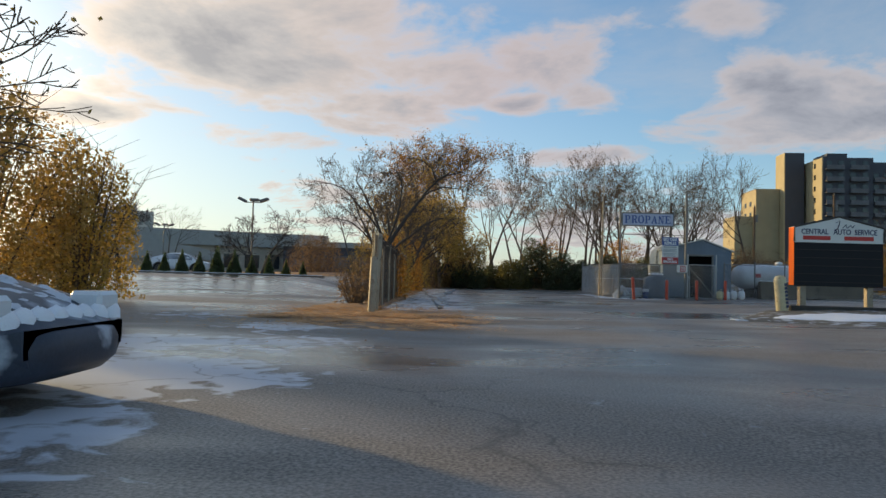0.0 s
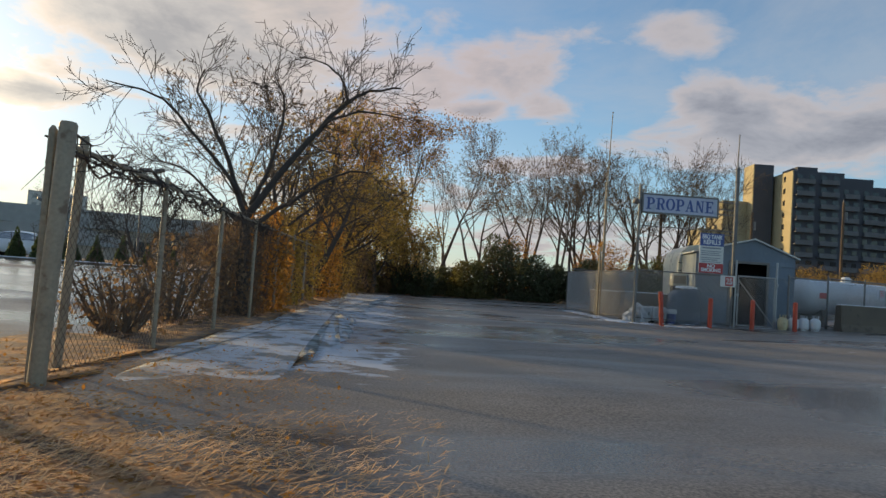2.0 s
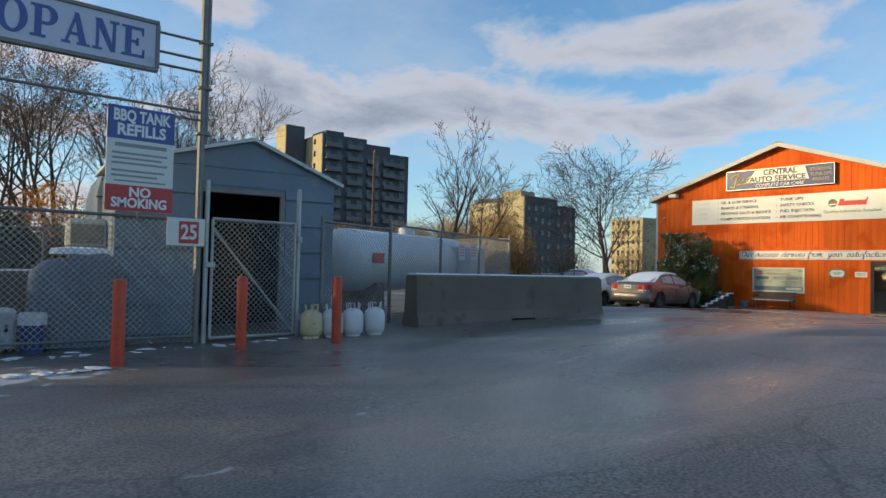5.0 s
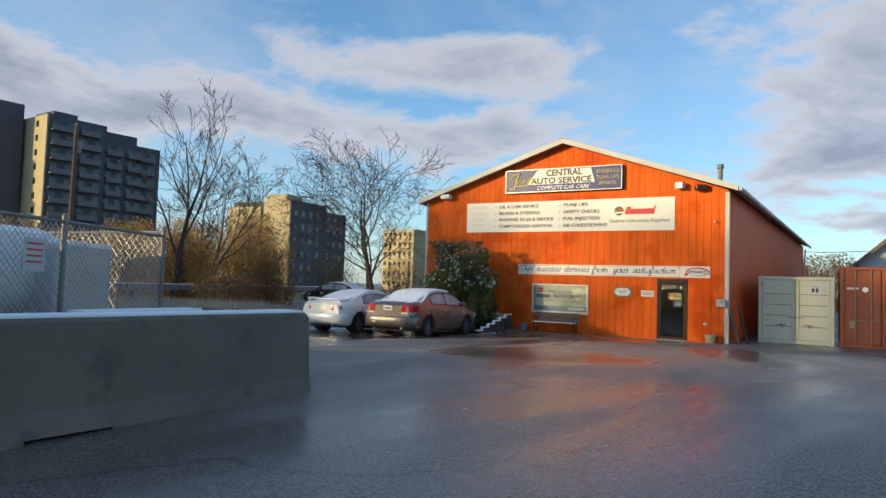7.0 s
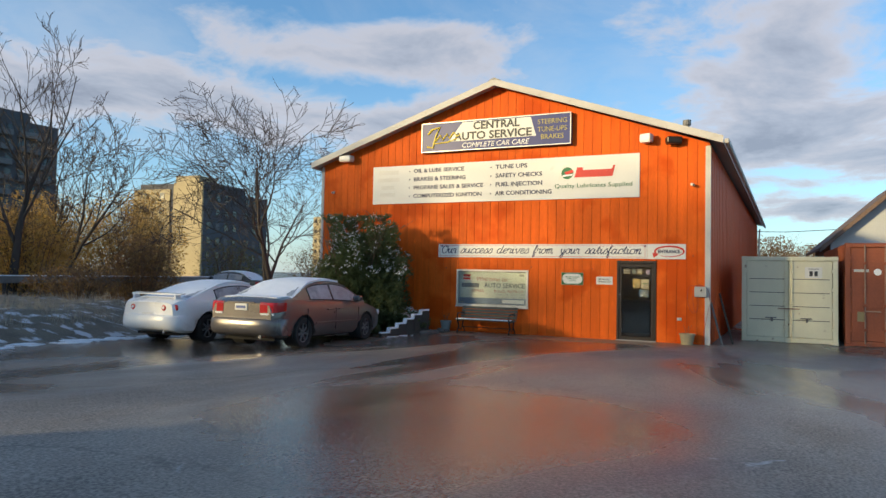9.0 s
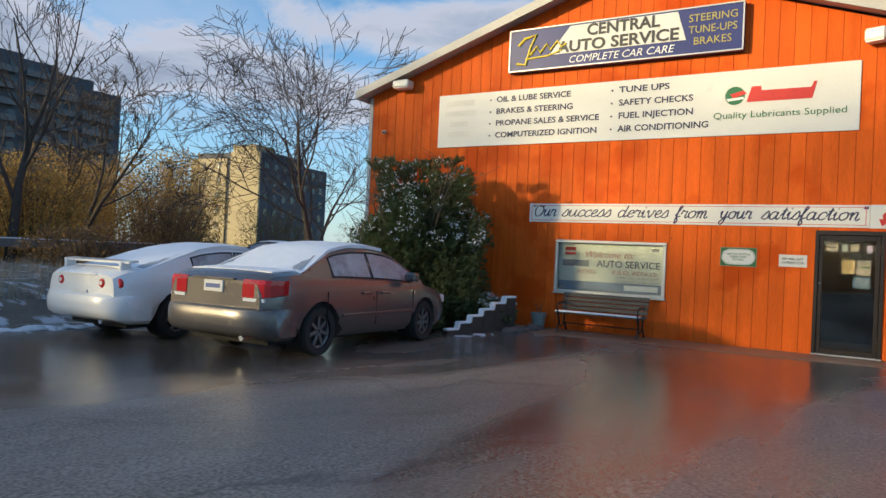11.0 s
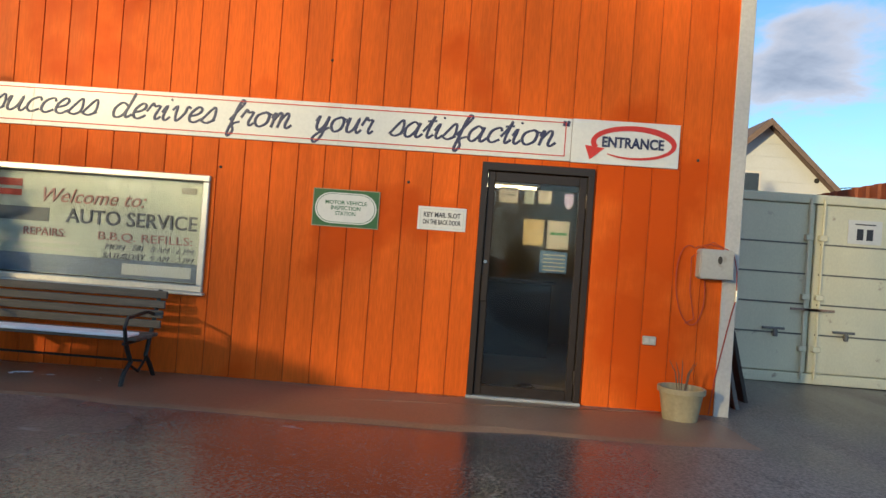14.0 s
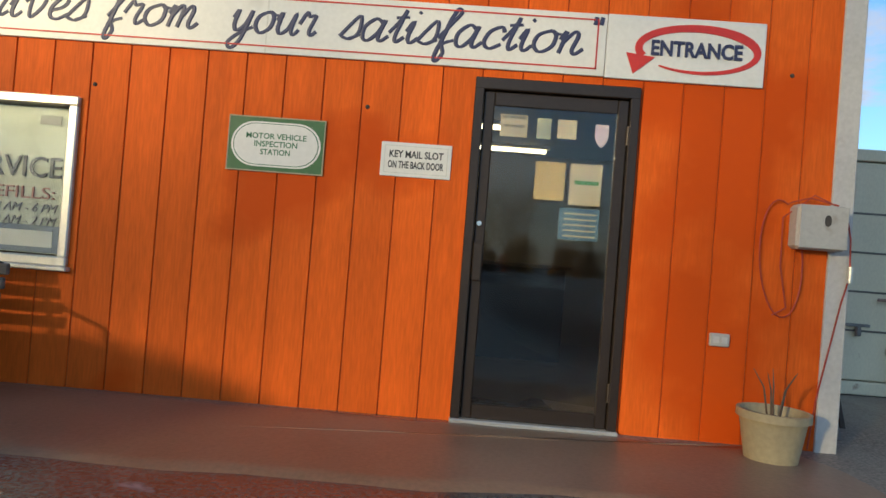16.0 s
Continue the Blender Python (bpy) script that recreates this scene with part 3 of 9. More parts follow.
# ---- mesh helpers ----
def chamfer_template():
    bm = bmesh.new()
    pts = []
    for sx in (-1, 1):
        for sy in (-1, 1):
            for sz in (-1, 1):
                for k in range(3):
                    pts.append((sx, sy, sz, k))
    for sx, sy, sz, k in pts:
        c = [0.8, 0.8, 0.8]
        c[k] = 1.0
        bm.verts.new((sx * c[0], sy * c[1], sz * c[2]))
    bm.verts.index_update()
    bmesh.ops.convex_hull(bm, input=bm.verts)
    bmesh.ops.recalc_face_normals(bm, faces=bm.faces)
    bm.verts.index_update()
    faces = [[v.index for v in f.verts] for f in bm.faces]
    bm.free()
    return pts, faces


CH_PTS, CH_FACES = chamfer_template()


class Build:
    """Collects vertices and faces of one mesh."""

    def __init__(self):
        self.v, self.f = [], []

    def add(self, verts, faces, m=None):
        n = len(self.v)
        self.v += [tuple(m @ Vector(p)) for p in verts] if m else [tuple(p) for p in verts]
        self.f += [[i + n for i in f] for f in faces]
        return self

    def box(self, x0, x1, y0, y1, z0, z1, m=None):
        v = [(x, y, z) for x in (x0, x1) for y in (y0, y1) for z in (z0, z1)]
        return self.add(v, [(0, 1, 3, 2), (4, 6, 7, 5), (0, 4, 5, 1), (2, 3, 7, 6), (0, 2, 6, 4), (1, 5, 7, 3)], m)

    def cbox(self, x0, x1, y0, y1, z0, z1, c=0.01, m=None):
        """A box with chamfered edges."""
        ctr = ((x0 + x1) / 2, (y0 + y1) / 2, (z0 + z1) / 2)
        h = (abs(x1 - x0) / 2, abs(y1 - y0) / 2, abs(z1 - z0) / 2)
        c = min(c, 0.45 * min(h))
        v = []
        for sx, sy, sz, k in CH_PTS:
            q = [h[0] - c, h[1] - c, h[2] - c]
            q[k] = h[k]
            v.append((ctr[0] + sx * q[0], ctr[1] + sy * q[1], ctr[2] + sz * q[2]))
        return self.add(v, CH_FACES, m)

    def tube(self, pts, radii, n=8, cap=True, m=None):
        """A tapered tube along points."""
        pts = [Vector(p) for p in pts]
        if isinstance(radii, (int, float)):
            radii = [radii] * len(pts)
        verts, faces = [], []
        side = None
        for i, p in enumerate(pts):
            d = (pts[min(i + 1, len(pts) - 1)] - pts[max(i - 1, 0)])
            d = d.normalized() if d.length > 1e-9 else Vector((0, 0, 1))
            if side is None:
                side = d.orthogonal().normalized()
            else:
                side = side - d * side.dot(d)
                side = side.normalized() if side.length > 1e-6 else d.orthogonal().normalized()
            up_ = d.cross(side)
            for k in range(n):
                a = 2 * math.pi * k / n
                verts.append(p + (side * math.cos(a) + up_ * math.sin(a)) * radii[i])
        for i in range(len(pts) - 1):
            for k in range(n):
                k2 = (k + 1) % n
                faces.append((i * n + k, i * n + k2, (i + 1) * n + k2, (i + 1) * n + k))
        if cap:
            faces.append(tuple(range(n - 1, -1, -1)))
            faces.append(tuple(range((len(pts) - 1) * n, len(pts) * n)))
        return self.add(verts, faces, m)

    def cyl(self, p0, p1, r, r1=None, n=12, m=None):
        return self.tube([p0, p1], [r, r if r1 is None else r1], n, True, m)

    def lathe(self, prof, n=20, m=None, caps=True):
        """Rotates (radius, z) points about the z axis."""
        verts = [(r * math.cos(2 * math.pi * k / n), r * math.sin(2 * math.pi * k / n), z) for r, z in prof for k in range(n)]
        faces = []
        for i in range(len(prof) - 1):
            for k in range(n):
                k2 = (k + 1) % n
                faces.append((i * n + k, i * n + k2, (i + 1) * n + k2, (i + 1) * n + k))
        if caps:
            faces.append(tuple(range(n - 1, -1, -1)))
            faces.append(tuple(range((len(prof) - 1) * n, len(prof) * n)))
        return self.add(verts, faces, m)

    def prism(self, outline, y0, y1, m=None):
        """Extrudes an outline in the xz plane from y0 to y1."""
        n = len(outline)
        v = [(x, y0, z) for x, z in outline] + [(x, y1, z) for x, z in outline]
        f = [tuple(range(n)), tuple(range(2 * n - 1, n - 1, -1))]
        f += [(i, i + n, (i + 1) % n + n, (i + 1) % n) for i in range(n)]
        return self.add(v, f, m)

    def loft(self, rings, closed=True, caps=True, m=None):
        n = len(rings[0])
        v = [p for r in rings for p in r]
        f = []
        for i in range(len(rings) - 1):
            for k in range(n if closed else n - 1):
                k2 = (k + 1) % n
                f.append((i * n + k, i * n + k2, (i + 1) * n + k2, (i + 1) * n + k))
        if caps and closed:
            f.append(tuple(range(n - 1, -1, -1)))
            f.append(tuple(range((len(rings) - 1) * n, len(rings) * n)))
        return self.add(v, f, m)

    def mesh(self, name, mat, smooth=False):
        me = bpy.data.meshes.new(name)
        me.from_pydata(self.v, [], self.f)
        me.update()
        bm = bmesh.new()
        bm.from_mesh(me)
        bmesh.ops.recalc_face_normals(bm, faces=bm.faces)
        bm.to_mesh(me)
        bm.free()
        if smooth:
            me.shade_smooth() if smooth is True else me.set_sharp_from_angle(angle=radians(smooth))
        me.materials.append(M[mat] if isinstance(mat, str) else mat)
        return me

    def raw(self, name, mat):
        """Without normal recalculation, for large open meshes."""
        me = bpy.data.meshes.new(name)
        me.from_pydata(self.v, [], self.f)
        me.update()
        me.materials.append(M[mat] if isinstance(mat, str) else mat)
        return me


def part(name, b, mat, parent=None, label="", smooth=False):
    ob = new(name, b.mesh(name, mat, smooth) if isinstance(b, Build) else b)
    if parent:
        ob.parent = parent
    if label:
        ob["label"] = label
    return ob


def thing(name, m, label, category, group="", kind=""):
    ob = new(name)
    ob.empty_display_size = 0.1
    ob.matrix_basis = m
    return tagged(ob, label, category, group, kind)


def text_mesh(text, size, mat, depth=0.004, shear=0.0, bold=0.0, align="CENTER", width=None, spacing=1.0):
    """Letters in the xz plane, facing -y, centred on the origin; width squeezes the line to that many metres."""
    cu = bpy.data.curves.new("letters", "FONT")
    cu.body, cu.size, cu.extrude, cu.shear, cu.offset = text, size, depth, shear, bold
    cu.align_x, cu.align_y, cu.resolution_u, cu.space_character = align, "CENTER", 3, spacing
    tmp = new("letters", cu)
    bpy.context.view_layer.update()
    me = bpy.data.meshes.new_from_object(tmp.evaluated_get(bpy.context.evaluated_depsgraph_get()))
    bpy.data.objects.remove(tmp)
    me.transform(Matrix.Rotation(radians(90), 4, "X"))
    if width:
        xs = [v.co.x for v in me.vertices]
        have = max(xs) - min(xs)
        me.transform(Matrix.Diagonal((width / have, 1, 1, 1)))
    me.materials.clear()
    me.materials.append(M[mat])
    return me


def letters(text, size, mat, parent, x, z, y=-0.01, name="word", **kw):
    """A line of writing, each word a part of its own."""
    me = text_mesh(text, size, mat, **kw)
    words = len(text.split())
    if words > 1:
        tilt = kw.get("shear", 0.0) * 0.9
        spans = sorted((min(me.vertices[i].co.x - tilt * me.vertices[i].co.z for i in p.vertices), max(me.vertices[i].co.x - tilt * me.vertices[i].co.z for i in p.vertices)) for p in me.polygons)
        gaps, reach = [], spans[0][1]
        for a, b_ in spans:
            if a > reach:
                gaps.append((a - reach, (a + reach) / 2))
            reach = max(reach, b_)
        cuts = sorted(g[1] for g in sorted(gaps, reverse=True)[:words - 1])
    else:
        cuts, tilt = [], 0.0
    groups = {}
    for p in me.polygons:
        c = sum(me.vertices[i].co.x - tilt * me.vertices[i].co.z for i in p.vertices) / len(p.vertices)
        groups.setdefault(sum(c > g for g in cuts), []).append(tuple(p.vertices))
    for k in sorted(groups):
        used = sorted({i for f in groups[k] for i in f})
        at_ = {i: n for n, i in enumerate(used)}
        wm = bpy.data.meshes.new(name)
        wm.from_pydata([me.vertices[i].co for i in used], [], [[at_[i] for i in f] for f in groups[k]])
        wm.materials.append(M[mat])
        ob = new(name, wm)
        ob.parent = parent
        ob.location = (x, y, z)
    return ob


def bars(name, parent, mat, rows, y=-0.006, t=0.004):
    """Plain bars that stand for writing: rows of (x0, x1, z0, z1)."""
    for x0, x1, z0, z1 in rows:
        part(name, Build().box(x0, x1, y - t, y, z0, z1), mat, parent)


# ---- lie of the land ----
LAND_X = [-200, -5, 1, 6, 9, 12, 15, 18, 22, 25, 28, 32, 60]
LAND_Z = [0, 0, 0.06, 0.15, 0.26, 0.33, 0.33, 0.22, 0.12, 0.02, -0.15, -0.3, -0.35]
FALL_X, FALL_W = [14, 19, 26, 30, 32], [0, 1, 1, 0.35, 0]


def land(x, y):
    z = float(np.interp(x, LAND_X, LAND_Z))
    # the neighbouring lot climbs towards its row of conifers
    u, v = min(max((y - 19) / 14, 0), 1), min(max((-11 - x) / 3.5, 0), 1)
    z += 0.62 * u * u * (3 - 2 * u) * v * v * (3 - 2 * v)
    return z - 0.048 * float(np.interp(x, FALL_X, FALL_W)) * min(max(y - 29.6, 0), 6)


def axis(lo, hi, step, reach):
    mid = list(np.arange(lo, hi + 1e-6, step))
    out, d = [], step
    a = lo
    while a > -reach:
        d *= 1.5
        a -= d
        out.append(a)
    out.reverse()
    d, a, post = step, hi, []
    while a < reach:
        d *= 1.5
        a += d
        post.append(a)
    return out + mid + post


def sheet():
    xs, ys = axis(-34, 62, 0.8, 2500), axis(-16, 60, 0.8, 2500)
    b = Build()
    b.v = [(x, y, land(x, y) + 0.012 * noise.noise((x * 0.35, y * 0.35, 0.0))) for x in xs for y in ys]
    n = len(ys)
    b.f = [(i * n + j, (i + 1) * n + j, (i + 1) * n + j + 1, i * n + j + 1) for i in range(len(xs) - 1) for j in range(n - 1)]
    me = b.raw("ground", "asphalt")
    me.shade_smooth()
    return me


tagged(new("ground", sheet()), "worn grey-brown asphalt lot with cracks, wet and dry patches", "ground", kind="structure")


def lay(name, outline, mat, label, category, lift=0.012, crown=0.0, step=0.5, rough=0.0, kind="structure", wob=0.25, knee=4):
    """A thin ragged sheet on the ground inside an outline, its rim let down into the asphalt."""
    b = Build()
    cx = sum(p[0] for p in outline) / len(outline)
    cy = sum(p[1] for p in outline) / len(outline)
    rim = []
    for i, p in enumerate(outline):
        q = outline[(i + 1) % len(outline)]
        k = max(2, int(math.dist(p, q) / step))
        for j in range(k):
            x, y = p[0] + (q[0] - p[0]) * j / k, p[1] + (q[1] - p[1]) * j / k
            x += wob * noise.noise((x * 1.7, y * 1.7, 3.1))
            y += wob * noise.noise((x * 1.7, y * 1.7, 9.4))
            x += 0.5 * wob * noise.noise((x * 6.1, y * 6.1, 1.3))
            y += 0.5 * wob * noise.noise((x * 6.1, y * 6.1, 7.7))
            rim.append((x, y))
    n, rings = len(rim), 9
    for r in range(rings):
        s = 1 - r / rings
        for x, y in rim:
            px_, py_ = cx + (x - cx) * s, cy + (y - cy) * s
            h = -0.02 if r == 0 else lift + crown * min(1, r / knee) + rough * noise.noise((px_ * 2.3, py_ * 2.3, 5.5))
            b.v.append((px_, py_, land(px_, py_) + h))
    b.v.append((cx, cy, land(cx, cy) + lift + crown))
    for r in range(rings - 1):
        for k in range(n):
            k2 = (k + 1) % n
            b.f.append((r * n + k, r * n + k2, (r + 1) * n + k2, (r + 1) * n + k))
    for k in range(n):
        b.f.append(((rings - 1) * n + k, (rings - 1) * n + (k + 1) % n, rings * n))
    me = b.mesh(name, mat, True)
    return tagged(new(name, me), label, category, kind=kind)

# ---- auto service building ----
SHOP = pose(32.07, 38.95, -0.32, 0, 0, -90)
W, EAVE, RIDGE_X, RIDGE, DEEP = 12.05, 5.28, 6.18, 7.36, 29.5
shop = thing("auto_service_building", SHOP, "orange board-sided gabled auto service building with white trim", "building")
HOLES = [(4.99, 7.16, 0.82, 1.85), (9.76, 10.69, -0.1, 2.15)]


def wall_top(x):
    return EAVE + (RIDGE - EAVE) * (x / RIDGE_X if x < RIDGE_X else (W - x) / (W - RIDGE_X))


def front_wall():
    b = Build()
    xs = [0.0, 4.99, 7.16, 9.76, 10.69, W]
    cuts = sorted(set(xs + [RIDGE_X]))
    for x0, x1 in zip(cuts, cuts[1:]):
        spans = [(-0.15, None)]
        for hx0, hx1, hz0, hz1 in HOLES:
            if x0 >= hx0 - 1e-6 and x1 <= hx1 + 1e-6:
                spans = [(hz1, None)] + ([(-0.15, hz0)] if hz0 > 0 else [])
        for z0, z1 in spans:
            ta, tb = (wall_top(x0), wall_top(x1)) if z1 is None else (z1, z1)
            b.prism([(x0, z0), (x1, z0), (x1, tb), (x0, ta)], 0.007, 0.16)
    return b


wall = part("front_wall", front_wall(), "groove", shop, "grooved front wall of vertical boards")


def board(x0, x1, z0, ta, tb):
    """One vertical board with eased long edges, its top cut to the roof's slope."""
    e = 0.0032
    b = Build()
    rings = []
    for z, s in ((z0, 0), (None, 1)):
        za, zb = (z0, z0) if s == 0 else (ta, tb)
        rings.append([(x0 + e, 0.02, za), (x0 + e, 0.004, za), (x0 + 2 * e, -0.002, za), (x1 - 2 * e, -0.002, zb), (x1 - e, 0.004, zb), (x1 - e, 0.02, zb)])
    return b.loft(rings)


PITCH = 0.2505
for i in range(49):
    x0, x1 = max(-0.015 + i * PITCH, 0.0), min(-0.015 + (i + 1) * PITCH, W)
    if x1 - x0 < 0.03:
        continue
    pieces = [(x0, x1, 0.0, None)]
    for hx0, hx1, hz0, hz1 in HOLES:
        if x1 > hx0 and x0 < hx1:
            pieces = [(x0, x1, hz1 + 0.01, None)] + ([(x0, x1, 0.0, hz0 - 0.01)] if hz0 > 0 else [])
            low_z, top_z = max(hz0 - 0.01, 0.0), hz1 + 0.01
            if hx0 - x0 > 0.03:
                pieces.append((x0, hx0 + 0.01, low_z, top_z))
            if x1 - hx1 > 0.03:
                pieces.append((hx1 - 0.01, x1, low_z, top_z))
    for xa, xb, z0, z1 in pieces:
        part("board", board(xa, xb, z0, wall_top(xa) - 0.02 if z1 is None else z1, wall_top(xb) - 0.02 if z1 is None else z1), "paint_orange", wall)

side = Build()
side.box(W - 0.16, W, 0.16, DEEP, -0.2, EAVE)
SKEW = Matrix(((1, 0.045, 0, 0), (0, 1, 0, 0), (0, 0, 1, 0), (0, 0, 0, 1)))
part("side_wall", side, "side_red", shop, "red-brown boarded side wall").data.transform(SKEW)
side_wall = shop.children[-1]
plank = Build().cbox(W - 0.01, W + 0.004, 0.0, 0.496, -0.02, EAVE - 0.05, 0.004).mesh("siding_board", "side_red")
for k in range(58):
    o = part("siding_board", plank, None, side_wall)
    o.location = (0.045 * (0.2 + k * 0.5) + 0.012, 0.2 + k * 0.5, 0)
part("side_wall", Build().box(0, 0.16, 0.16, DEEP, -0.2, EAVE), "side_red", shop)
part("back_wall", Build().prism([(0, -0.2), (W, -0.2), (W, EAVE), (RIDGE_X, RIDGE), (0, EAVE)], DEEP, DEEP + 0.15), "side_red", shop)


def slope(xa, za, xb, zb, t):
    return [(xa, za), (xb, zb), (xb, zb + t), (xa, za + t)]


OVER = 0.16
for xa, sgn in ((-0.18, 1), (W + 0.32, -1)):
    OVER = 0.18 if sgn > 0 else 0.32
    drop = (RIDGE - EAVE) / RIDGE_X * OVER
    drop -= 0.0 if sgn > 0 else 0.10
    roof = part("roof", Build().prism(slope(xa, EAVE - drop + 0.02, RIDGE_X, RIDGE + 0.02, 0.07), -0.36, DEEP + 0.3), "low_roof", shop, "pale metal roof slope with a little snow")
    part("rake_board", Build().prism(slope(xa - 0.02 * sgn, EAVE - drop - 0.09, RIDGE_X, RIDGE - 0.09, 0.19), -0.40, -0.36), "trim_white", roof, "weathered white rake board")
    part("soffit", Build().prism(slope(xa, EAVE - drop - 0.03, RIDGE_X, RIDGE - 0.03, 0.03), -0.355, 0.0), "trim_white", roof)
    part("snow_edge", Build().prism(slope(xa, EAVE - drop + 0.093, RIDGE_X, RIDGE + 0.093, 0.012), -0.34, 6.0), "snow", roof)
    gx = xa - 0.06 * sgn
    part("gutter", Build().cbox(min(gx, gx + 0.12), max(gx, gx + 0.12), -0.38, DEEP, EAVE - drop - 0.10, EAVE - drop + 0.03, 0.03), "trim_white", shop)
part("ridge_cap", Build().prism([(RIDGE_X - 0.18, RIDGE + 0.06), (RIDGE_X, RIDGE + 0.14), (RIDGE_X + 0.18, RIDGE + 0.06), (RIDGE_X, RIDGE + 0.08)], -0.40, DEEP), "low_roof", shop)
part("corner_trim", Build().cbox(W - 0.10, W + 0.02, -0.02, 0.0, 0.0, EAVE - 0.08, 0.006).cbox(W + 0.012, W + 0.035, -0.02, 0.12, 0.0, EAVE - 0.08, 0.006), "trim_white", shop, "white corner trim")
part("corner_trim", Build().cbox(-0.03, 0.07, -0.02, 0.0, 0.0, EAVE - 0.08, 0.006), "trim_white", shop, "white corner trim")
for o in shop.children:
    if o.name.startswith(("roof", "gutter")) and max(v.co.x for v in o.data.vertices) > W:
        for v in o.data.vertices:
            if v.co.x > RIDGE_X + 1:
                v.co.x += 0.045 * v.co.y
part("downpipe", Build().tube([(W + 1.46, DEEP - 0.3, EAVE - 0.2), (W + 1.42, DEEP - 0.25, EAVE - 0.9), (W + 1.42, DEEP - 0.25, 0)], 0.05, 8), "trim_white", shop)
part("vent_pipe", Build().cyl((11.0, 5.8, 5.4), (11.0, 5.8, 7.05), 0.1).cyl((11.0, 5.8, 7.05), (11.0, 5.8, 7.22), 0.14), "galv", shop, "galvanised roof vent pipe")

# office behind the door and the window
part("office_room", Build().box(3.6, 11.8, 4.6, 4.7, 0, 2.45).box(3.5, 3.6, 0.16, 4.7, 0, 2.45).box(11.8, 11.9, 0.16, 4.7, 0, 2.45), "interior", shop, "dim brown office walls")
part("office_floor", Build().box(3.5, 11.9, 0.16, 4.7, -0.02, 0.02), "concrete", shop)
part("office_ceiling", Build().box(3.5, 11.9, 0.16, 4.7, 2.45, 2.55), "interior", shop)
for k, (x, y) in enumerate(((9.6, 2.6), (10.0, 3.9))):
    lampf = thing("tube_light", SHOP @ Matrix.Translation((x, y, 2.45)), "lit fluorescent tube light on the office ceiling", "light", "office lights")
    part("tube", Build().cyl((-0.6, 0, -0.06), (0.6, 0, -0.06), 0.022), "lamp_glow", lampf)
    part("casing", Build().cbox(-0.65, 0.65, -0.06, 0.06, -0.035, 0.0, 0.01), "sign_white", lampf)
counter = thing("counter", SHOP @ Matrix.Translation((9.2, 2.9, 0.02)), "dark office counter seen through the glass door", "counter")
part("body", Build().cbox(-1.2, 1.6, 0, 0.55, 0, 0.98), "timber", counter)
part("top", Build().cbox(-1.25, 1.65, -0.05, 0.6, 0.98, 1.02), "wood_grey", counter)

# window
win = thing("window_1", SHOP @ Matrix.Translation((6.075, 0, 1.335)), "aluminium-framed shop window with faded lettering", "window", kind="structure")
hw, hh = 1.125, 0.545
fr = Build()
for a, b_, c, d in ((-hw, hw, hh - 0.06, hh), (-hw, hw, -hh, -hh + 0.06), (-hw, -hw + 0.06, -hh + 0.06, hh - 0.06), (hw - 0.06, hw, -hh + 0.06, hh - 0.06)):
    fr.cbox(a, b_, -0.035, 0.10, c, d, 0.008)
part("window_frame", fr, "alu", win, "worn aluminium frame")
pane = part("pane", Build().box(-hw + 0.06, hw - 0.06, 0.03, 0.036, -hh + 0.06, hh - 0.06), "glass", win)
pane.visible_shadow = False
# pale panel behind the lettering; reflected sky and trees are put into its colour
card = part("painted_panel", Build().box(-hw + 0.07, hw - 0.07, 0.055, 0.065, -hh + 0.07, hh - 0.07), surf("window_reflection_panel", (0.50, 0.53, 0.46), 0.7, var=0.12, scale=1.5, bump=0), win, "pale green panel, the pane's reflections put into its colour")
part("blue_strip", Build().box(-hw + 0.075, hw - 0.075, 0.050, 0.054, -hh + 0.075, -hh + 0.25), surf("faded_blue_strip", (0.15, 0.19, 0.27), 0.5, var=0.25, scale=3, bump=0), win)
letters("Welcome to:", 0.19, "ink_rose", win, -0.02, 0.26, 0.048, shear=0.35)
letters("AUTO SERVICE", 0.19, "ink_dull", win, 0.38, 0.075, 0.048, width=1.26, bold=0.002)
bars("name_bar", win, surf("faded_navy_bar", (0.14, 0.15, 0.17), 0.5, var=0.2, bump=0), [(-0.98, -0.42, 0.01, 0.14)], 0.054)
letters("MON - FRI", 0.08, "ink_pale", win, 0.32, -0.185, 0.048, shear=0.3)
letters("8 AM - 6 PM", 0.08, "ink_pale", win, 0.78, -0.185, 0.048, shear=0.3)
letters("SATURDAY", 0.08, "ink_pale", win, 0.32, -0.27, 0.048, shear=0.3)
letters("9 AM - 2 PM", 0.08, "ink_pale", win, 0.78, -0.27, 0.048, shear=0.3)
letters("REPAIRS:", 0.11, "ink_rose", win, -0.45, -0.09, 0.048)
letters("B.B.Q. REFILLS:", 0.11, "ink_rose", win, 0.52, -0.09, 0.048, width=0.9)
bars("faint_line", win, "ink_grey", [(-0.85, -0.1, -0.19, -0.165), (-0.75, -0.15, -0.26, -0.235)], 0.054)
bars("number_bar", win, surf("faded_number_bar", (0.55, 0.57, 0.58), 0.5, var=0.1, bump=0), [(0.32, 0.98, -0.435, -0.33)], 0.0495)
bars("logo_shape", win, "ink_red", [(-0.93, -0.70, 0.24, 0.30), (-0.93, -0.70, 0.33, 0.40)], 0.054)
bars("notice", win, "paper", [(-1.02, -0.90, -0.455, -0.41), (0.84, 0.98, 0.36, 0.42)], 0.048)
part("window_sill", Build().cbox(-hw - 0.02, hw + 0.02, -0.06, 0.0, -hh - 0.03, -hh, 0.008), "alu", win)

